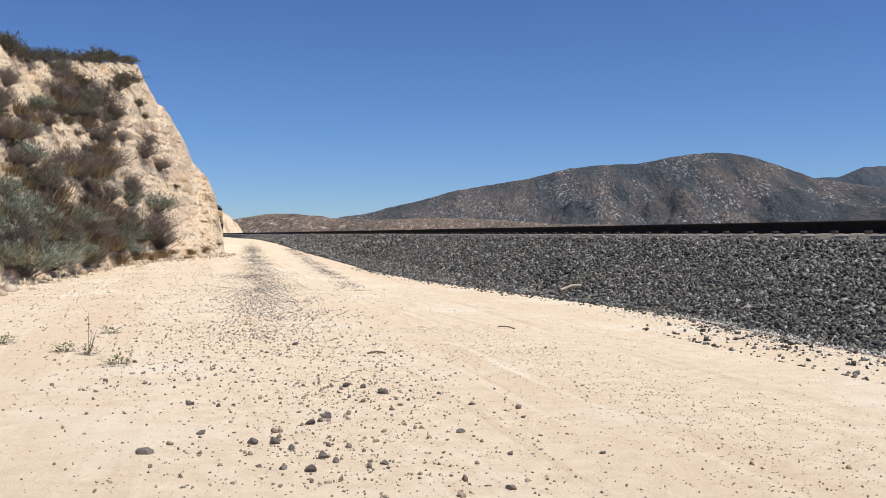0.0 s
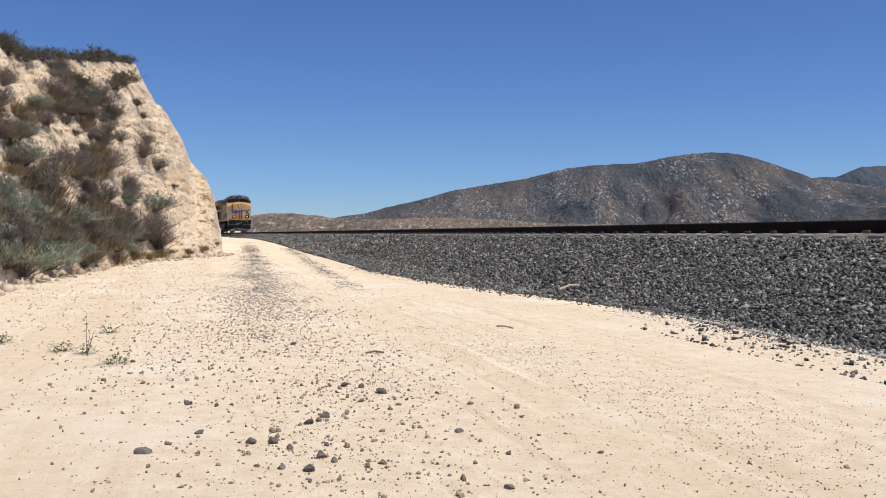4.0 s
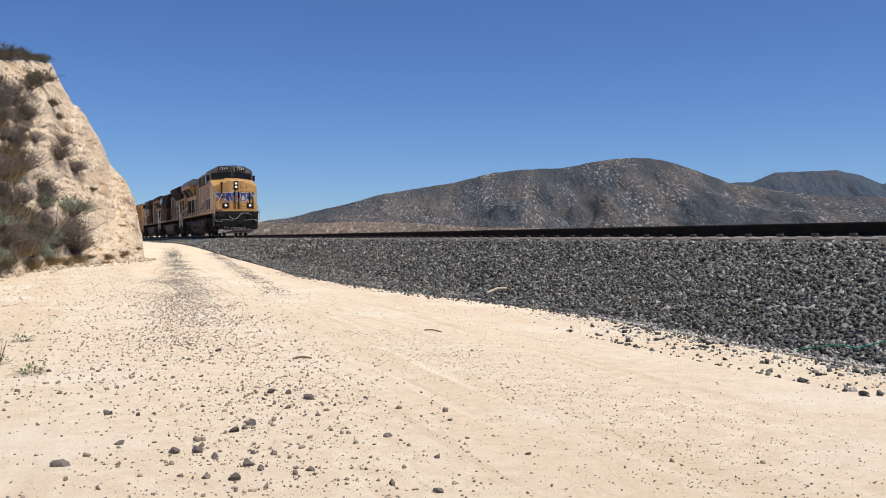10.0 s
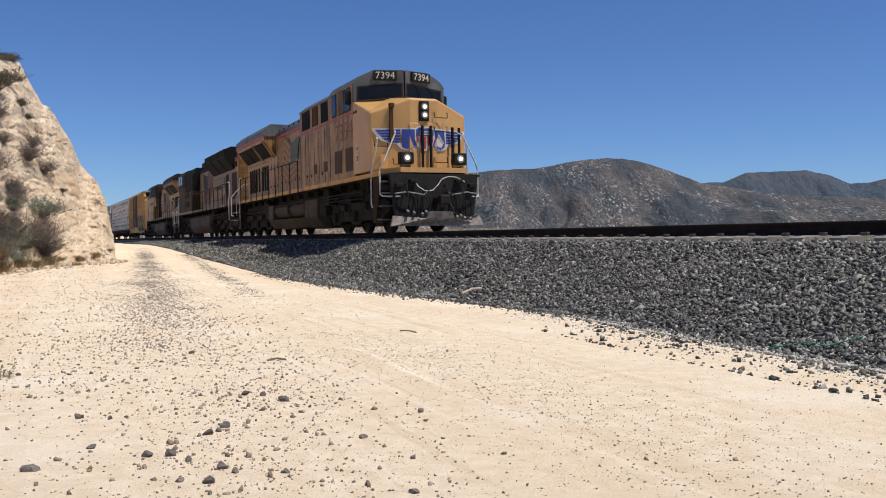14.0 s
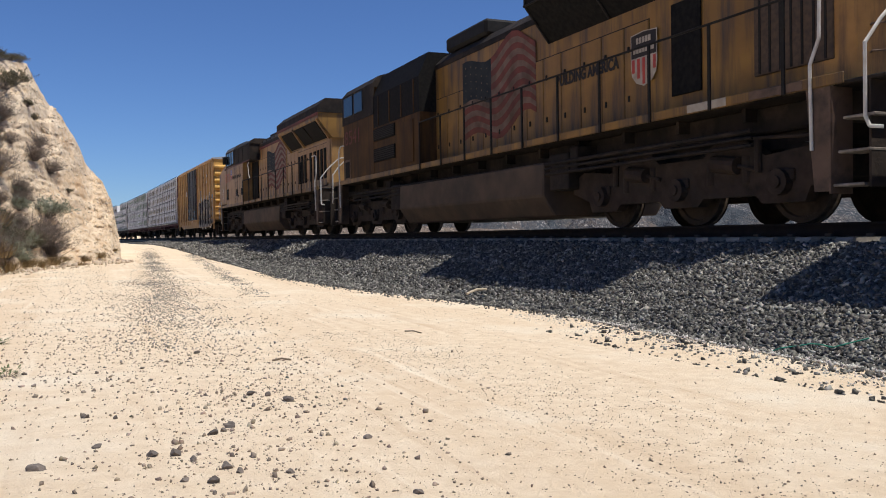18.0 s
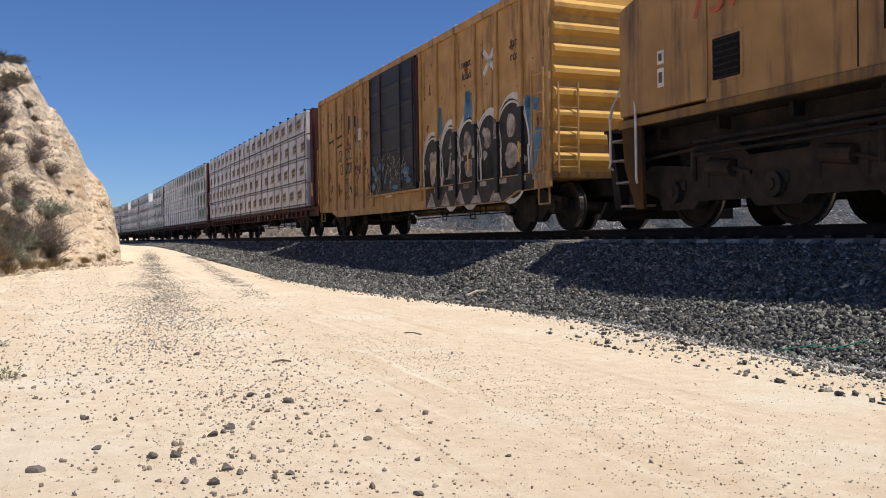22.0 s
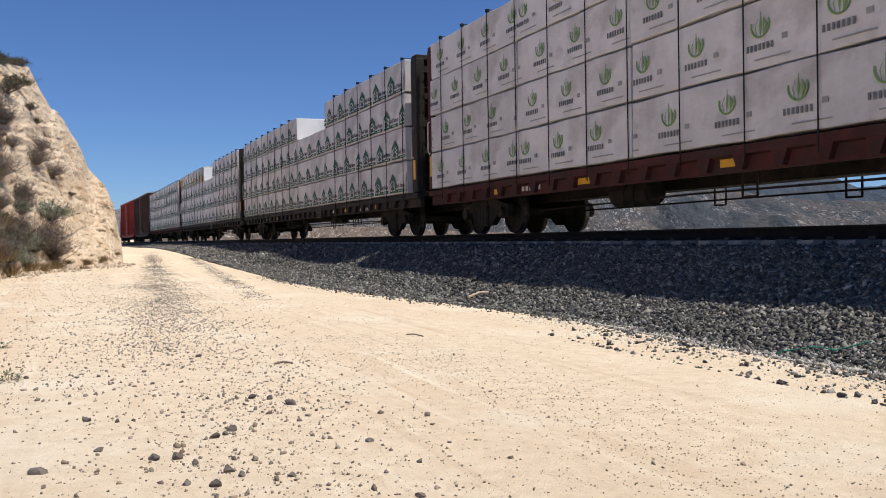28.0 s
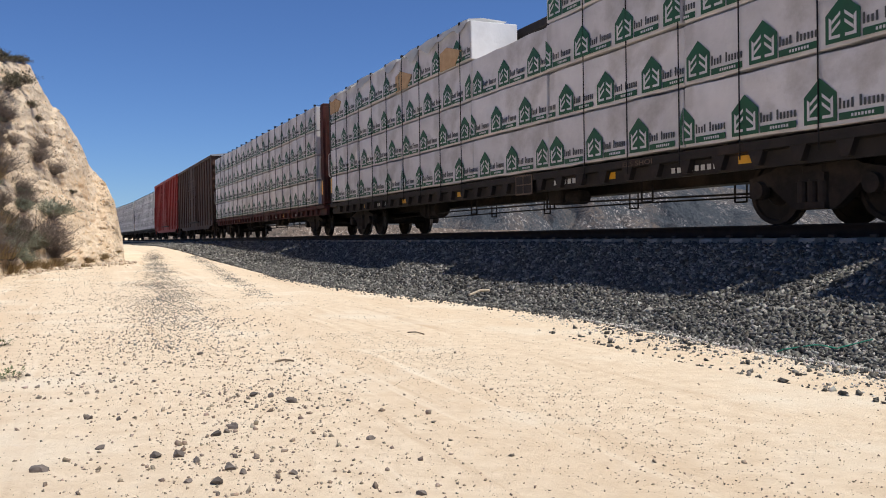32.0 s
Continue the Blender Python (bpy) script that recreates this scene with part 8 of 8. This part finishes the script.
bark = mat("dry_twig", (0.17, 0.13, 0.095), 0.9, col2=(0.25, 0.20, 0.15), scale=9, spec=0.1)
for x0, y0, x1, y1, r, lab in ((-1.24, 7.0, -1.09, 7.04, 0.008, "short brown stick lying on the road"), (-0.2, 9.3, -0.02, 9.1, 0.007, "short brown stick lying on the road")):
    bm = bmesh.new()
    z = float(ground_z(np.array(x0), np.array(y0))) + r
    pipe(bm, [(x0, y0, z), ((x0 + x1) / 2, (y0 + y1) / 2 + 0.012, z + 0.012), (x1, y1, z)], r, 6)
    tagged(new("stick", finish(bm, "stick", bark)), lab, "stick")
bm = bmesh.new()
p0, p1 = on_track(-12.15, 3.85, 0.155), on_track(-12.45, 3.36, 0.20)
pipe(bm, [p0, (p0 + p1) / 2 + Vector((0, 0, 0.03)), p1], 0.02, 6)
tagged(new("stick", finish(bm, "stick", mat("bleached_wood", (0.50, 0.42, 0.32), 0.85, col2=(0.40, 0.33, 0.25), scale=12))), "bleached stick lying at the foot of the ballast bank", "stick")
bm = bmesh.new()
pts = []
for i in range(14):
    s, lat = -6.6 + 0.12 * i, 3.95 - 0.03 * i + 0.04 * math.sin(i * 1.3)
    pts.append(on_track(s, lat, float(bed_z(np.array(s), np.array(lat))[2]) + 0.055 + 0.012 * math.sin(i * 2.1)))
pipe(bm, pts, 0.006, 5)
box(bm, pts[0].x, pts[0].y, pts[0].z, 0.16, 0.08, 0.012, 0.004)
tagged(new("twine", finish(bm, "twine", mat("green_twine", (0.03, 0.26, 0.17), 0.6, col2=(0.03, 0.20, 0.13), scale=20))), "tangled green plastic twine on the ballast", "twine")


# ---- brush ----
def tapered(V, F, a, b, r, r2):
    """Adds a three-sided twig."""
    a, b = np.asarray(a, float), np.asarray(b, float)
    t = (b - a) / (np.linalg.norm(b - a) + 1e-9)
    u = np.cross(t, (0.3, 0.5, 0.81))
    u /= np.linalg.norm(u) + 1e-9
    w = np.cross(t, u)
    k = len(V)
    for p, rad in ((a, r), (b, r2)):
        for i in range(3):
            V.append(p + rad * (math.cos(2.094 * i) * u + math.sin(2.094 * i) * w))
    for i in range(3):
        j = (i + 1) % 3
        F.append((k + i, k + j, k + 3 + j))
        F.append((k + i, k + 3 + j, k + 3 + i))


def shrub_meshes(kind, seed):
    """Stems and foliage of a shrub about one metre in radius."""
    r = random.Random(seed)
    V, F, LV, LF = [], [], [], []
    n = {"dead": 120, "sage": 80, "olive": 70, "grass": 0}[kind]
    tips = []
    for i in range(n):
        a, e = r.uniform(0, 6.283), math.asin(r.uniform(0.30, 0.99))
        L = r.uniform(0.55, 1.05)
        d = np.array((math.cos(a) * math.cos(e), math.sin(a) * math.cos(e), math.sin(e) * 1.0))
        p0 = np.array((r.gauss(0, 0.10), r.gauss(0, 0.10), -0.1))
        mid = p0 + d * L * 0.5 + np.array((r.gauss(0, 0.06), r.gauss(0, 0.06), 0.05))
        end = p0 + d * L + np.array((r.gauss(0, 0.08), r.gauss(0, 0.08), r.gauss(0.03, 0.05)))
        tapered(V, F, p0, mid, 0.014, 0.009)
        tapered(V, F, mid, end, 0.009, 0.003)
        tips.append((mid, end))
        for j in range(6 if kind == "dead" else 2):
            q = mid + (end - mid) * r.random()
            s2 = q + np.array((r.gauss(0, 0.16), r.gauss(0, 0.16), abs(r.gauss(0.1, 0.1))))
            tapered(V, F, q, s2, 0.005, 0.002)
            tips.append((q, s2))
    leaves = {"dead": 1300, "sage": 3000, "olive": 2600, "grass": 420}[kind]
    for i in range(leaves):
        k = len(LV)
        if kind == "grass":
            a, rad = r.uniform(0, 6.283), abs(r.gauss(0, 0.42))
            b = np.array((rad * math.cos(a), rad * math.sin(a), -0.05))
            t = b + np.array((r.gauss(0, 0.20) + 0.2 * math.cos(a), r.gauss(0, 0.20) + 0.2 * math.sin(a), r.uniform(0.35, 1.0)))
            wv = np.array((math.sin(a), -math.cos(a), 0)) * 0.014
            LV += [b - wv, b + wv, (b + t) / 2 + wv * 0.8 + np.array((0, 0, 0.05)), t]
            LF += [(k, k + 1, k + 2), (k, k + 2, k + 3)]
            continue
        q0, q1 = tips[r.randrange(len(tips))]
        c = q0 + (q1 - q0) * r.random() ** 0.6 + np.array((r.gauss(0, 0.05), r.gauss(0, 0.05), r.gauss(0, 0.05)))
        L = {"dead": 0.11, "sage": 0.15, "olive": 0.075}[kind] * r.uniform(0.6, 1.4)
        thin = {"dead": 0.05, "sage": 0.075, "olive": 0.2}[kind]
        d = (q1 - q0) / (np.linalg.norm(q1 - q0) + 1e-9) * 1.6 + np.array((r.gauss(0, 0.6), r.gauss(0, 0.6), r.gauss(0.7, 0.5)))
        d /= np.linalg.norm(d)
        u = np.cross(d, np.array((r.gauss(0, 1), r.gauss(0, 1), r.gauss(0, 1))))
        u /= np.linalg.norm(u) + 1e-9
        LV += [c, c + d * L * 0.5 + u * L * thin, c + d * L, c + d * L * 0.5 - u * L * thin]
        LF += [(k, k + 1, k + 2), (k, k + 2, k + 3)]
    lm = {"dead": leaf_dead, "sage": leaf_sage, "olive": leaf_olive, "grass": leaf_grass}[kind]
    st = soup("shrub", np.array(V), np.array(F), twig_m) if V else None
    return st, soup("foliage", np.array(LV), np.array(LF), lm)


twig_m = island_material("shrub_twig", [(0.17, 0.135, 0.115), (0.27, 0.22, 0.185), (0.20, 0.165, 0.145)])
leaf_dead = island_material("dry_brush", [(0.19, 0.15, 0.125), (0.28, 0.22, 0.175), (0.22, 0.18, 0.16)])
leaf_sage = island_material("sage_leaf", [(0.25, 0.275, 0.195), (0.38, 0.40, 0.31), (0.30, 0.32, 0.23)])
leaf_olive = island_material("olive_leaf", [(0.095, 0.092, 0.055), (0.15, 0.135, 0.08), (0.115, 0.10, 0.07)])
leaf_grass = island_material("dry_grass", [(0.30, 0.21, 0.10), (0.38, 0.28, 0.15), (0.22, 0.15, 0.08)])
SHRUBS = {k: [shrub_meshes(k, 7 * i + len(k)) for i in range(3)] for k in ("dead", "sage", "olive", "grass")}
LABELS = {"dead": ("grey-brown dry brush clinging to the slope", "shrub"), "sage": ("grey-green sagebrush growing on the slope", "shrub"),
          "olive": ("dark olive shrub on the rim of the bluff", "shrub"), "grass": ("tuft of dry golden grass on the slope", "grass tuft")}


def plant(kind, place, radius, rnd, lean=0.95):
    st, fo = SHRUBS[kind][rnd.randrange(3)]
    if st is not None:
        root = new("shrub", st)
        f = new("foliage", fo)
        f.parent = root
    else:
        root = new("grass_tuft", fo)
    lab, cat = LABELS[kind]
    tagged(root, lab, cat, "plants of the bluff")
    root.matrix_basis = Matrix.Translation(place) @ pose(0, 0, 0, 0, 0, rnd.uniform(0, 360)) @ Matrix.Diagonal((radius * rnd.uniform(0.9, 1.15), radius * rnd.uniform(0.9, 1.15), radius * lean * rnd.uniform(0.85, 1.15), 1))


B_AZ = np.degrees(np.arctan2(BLUFF[:190, :, 0], BLUFF[:190, :, 1]))
B_D = np.hypot(BLUFF[:190, :, 0], BLUFF[:190, :, 1])
B_EL = (BLUFF[:190, :, 2] - H) / B_D


def on_bluff(a, e):
    q = (np.radians(B_AZ - a)) ** 2 + (B_EL - e) ** 2
    i, j = np.unravel_index(q.argmin(), q.shape)
    return Vector(BLUFF[i, j]), B_D[i, j]


SAGE = ((-32.17, 0.047, 0.0159), (-28.39, 0.021, 0.0199), (-23.68, 0.035, 0.0173), (-31.1, 0.082, 0.0159), (-30.94, 0.11, 0.012), (-32, 0.026, 0.0173), (-31.28, -0.028, 0.0266), (-29.89, -0.023, 0.0239), (-28.76, 0.07, 0.0106), (-32.25, -0.024, 0.0199), (-24.94, 0.004, 0.012), (-29.41, -0.018, 0.0133))
DEAD = ((-28.37, 0.076, 0.0252), (-26.69, 0.083, 0.0226), (-24.06, 0.011, 0.0252), (-23.52, -0.003, 0.0199), (-26.75, 0.109, 0.0133), (-24.39, 0.096, 0.0166), (-23.51, 0.079, 0.012), (-25.3, 0.06, 0.0133), (-30.4, 0.057, 0.0239), (-27.55, 0.007, 0.0239), (-29.25, 0.004, 0.0252), (-27, 0.153, 0.0199), (-29.21, 0.156, 0.0199), (-28.55, 0.135, 0.012), (-26.15, 0.134, 0.0133), (-26.33, 0.046, 0.012), (-29.9, 0.045, 0.0173), (-31.7, 0.004, 0.0186), (-27.78, 0.155, 0.0146), (-25.66, 0.108, 0.0093), (-30.66, 0.009, 0.0159), (-26.51, -0.006, 0.0146), (-24.15, 0.106, 0.0106), (-29.07, 0.081, 0.0159))
OLIVE = ((-25.45, 0.172, 0.0133), (-24.72, 0.146, 0.0073), (-25.11, 0.193, 0.0073), (-26.14, 0.196, 0.01), (-26.99, 0.194, 0.012), (-28.09, 0.192, 0.012), (-29.05, 0.191, 0.0133), (-30.14, 0.19, 0.0106), (-31.01, 0.188, 0.012), (-31.98, 0.196, 0.0146), (-31.52, 0.192, 0.012), (-22.44, 0.054, 0.0047), (-32.27, 0.202, 0.012), (-24.31, 0.131, 0.0053), (-27.45, 0.194, 0.0086), (-25.64, 0.196, 0.0073))
GRASS = ((-27.56, -0.025, 0.0106), (-25.85, -0.026, 0.0106), (-24.85, -0.023, 0.0093), (-21.9, -0.026, 0.0066), (-21.58, -0.02, 0.0053), (-30.06, 0.021, 0.0146), (-26.83, 0.024, 0.0133), (-28.46, -0.022, 0.0106), (-23.32, -0.021, 0.008), (-30.65, 0.041, 0.012), (-31.86, 0.068, 0.0133), (-31.54, 0.133, 0.0133), (-32.15, 0.109, 0.0146), (-28.78, -0.003, 0.0133), (-24, -0.025, 0.008), (-29.69, 0.141, 0.0133))
rnd = random.Random(21)
for kind, places in (("sage", SAGE), ("dead", DEAD), ("olive", OLIVE), ("grass", GRASS)):
    for a, e, r in places:
        p, d = on_bluff(a, e - r * 0.55)
        plant(kind, p, r * d * 1.5, rnd)
for i in range(430):
    kind = rnd.choice(("dead", "dead", "dead", "grass", "olive", "sage"))
    a = rnd.uniform(-33.5, -23.5)
    e = rnd.uniform(-0.02, 0.175)
    if fbm(np.array(a * 0.7), np.array(e * 22), 91, 3) < 0.525 or (a > -25.0 and e > 0.03) or a > -22.6 or (a < -29.5 and e > 0.05 and i % 3):
        continue
    p, d = on_bluff(a, e)
    plant(kind, p, rnd.uniform(0.2, 0.62), rnd)
for i in range(80):
    a = rnd.uniform(-34, -25.0)
    p, d = on_bluff(a, rnd.uniform(-0.035, 0.025))
    plant(rnd.choice(("dead", "dead", "grass", "sage", "olive")), p, rnd.uniform(0.25, 0.6), rnd)
for a, e, r in ((-20.6, -0.019, 0.30), (-19.75, -0.012, 0.16), (-21.6, -0.02, 0.16), (-22.6, -0.022, 0.2)):
    p, d = on_bluff(a, e)
    plant("grass", p, r, rnd)
for i in range(70):
    a = rnd.uniform(-60, -33.5)
    p, d = on_bluff(a, rnd.uniform(-0.03, 0.22))
    plant(rnd.choice(("dead", "sage", "olive", "grass")), p, rnd.uniform(0.25, 0.6), rnd)

# weeds on the roadside
weed_leaf = island_material("weed_leaf", [(0.10, 0.13, 0.05), (0.16, 0.19, 0.09), (0.12, 0.14, 0.07)])
for wx, wy, hgt, wide in ((-3.54, 6.76, 0.36, 0.10), (-3.05, 6.28, 0.05, 0.13), (-4.67, 7.38, 0.06, 0.12), (-3.85, 6.93, 0.06, 0.09), (-4.1, 8.3, 0.05, 0.1)):
    V, F, LV, LF = [], [], [], []
    for i in range(5 if hgt > 0.2 else 9):
        a = rnd.uniform(0, 6.28)
        tall = hgt * (1.0 if i == 0 else rnd.uniform(0.3, 0.6))
        tapered(V, F, (0, 0, -0.01), (wide * 0.6 * math.cos(a) * (0.1 if i == 0 else 1), wide * 0.6 * math.sin(a) * (0.1 if i == 0 else 1), tall), 0.0035, 0.002)
    for i in range(110):
        a, rad = rnd.uniform(0, 6.28), wide * rnd.random() ** 0.6
        z = rnd.uniform(0, 0.06)
        if hgt > 0.2 and i % 3 == 0:
            rad, z = rnd.uniform(0.005, 0.03), rnd.uniform(0.05, hgt)
        k, L = len(LV), rnd.uniform(0.018, 0.04)
        c = np.array((rad * math.cos(a), rad * math.sin(a), z))
        d = np.array((math.cos(a), math.sin(a), rnd.uniform(-0.1, 0.8))) * L
        u = np.array((-math.sin(a), math.cos(a), 0)) * L * 0.25
        LV += [c, c + d * 0.5 + u, c + d, c + d * 0.5 - u]
        LF += [(k, k + 1, k + 2), (k, k + 2, k + 3)]
    root = tagged(new("weed", soup("weed", np.array(V), np.array(F), twig_m)), "spindly green weed growing in the dirt" if hgt > 0.2 else "low grey-green weed in the dirt", "weed")
    root.location = (wx, wy, float(ground_z(np.array(wx), np.array(wy))))
    f = new("foliage", soup("foliage", np.array(LV), np.array(LF), weed_leaf))
    f.parent = root


# ---- what moves ----
def run(t):
    """How far the leading headlight has come along the track at t seconds."""
    u = t - 14.5
    return -18.086 + 9.3587 * u + 0.01143 * u * u


def motions():
    times = [0.5 * i for i in range(65)]
    for root, centre, turned in VEHICLES:
        rows = []
        for t in times:
            s = run(t) + centre
            p = on_track(s, 0, ZR)
            rows.append((t, pose(p.x, p.y, p.z, -CANT if turned else CANT, 0, heading(s) + (180 if turned else 0))))
        walk(root, rows)
    spin = [i / 15 for i in range(481)]
    way = [run(t) - run(0) for t in spin]
    for ob, x, r, turn in WHEELS:
        walk(ob, [(t, pose(x, 0, r, 0, math.degrees(turn * d / r), 0)) for t, d in zip(spin, way)])


motions()
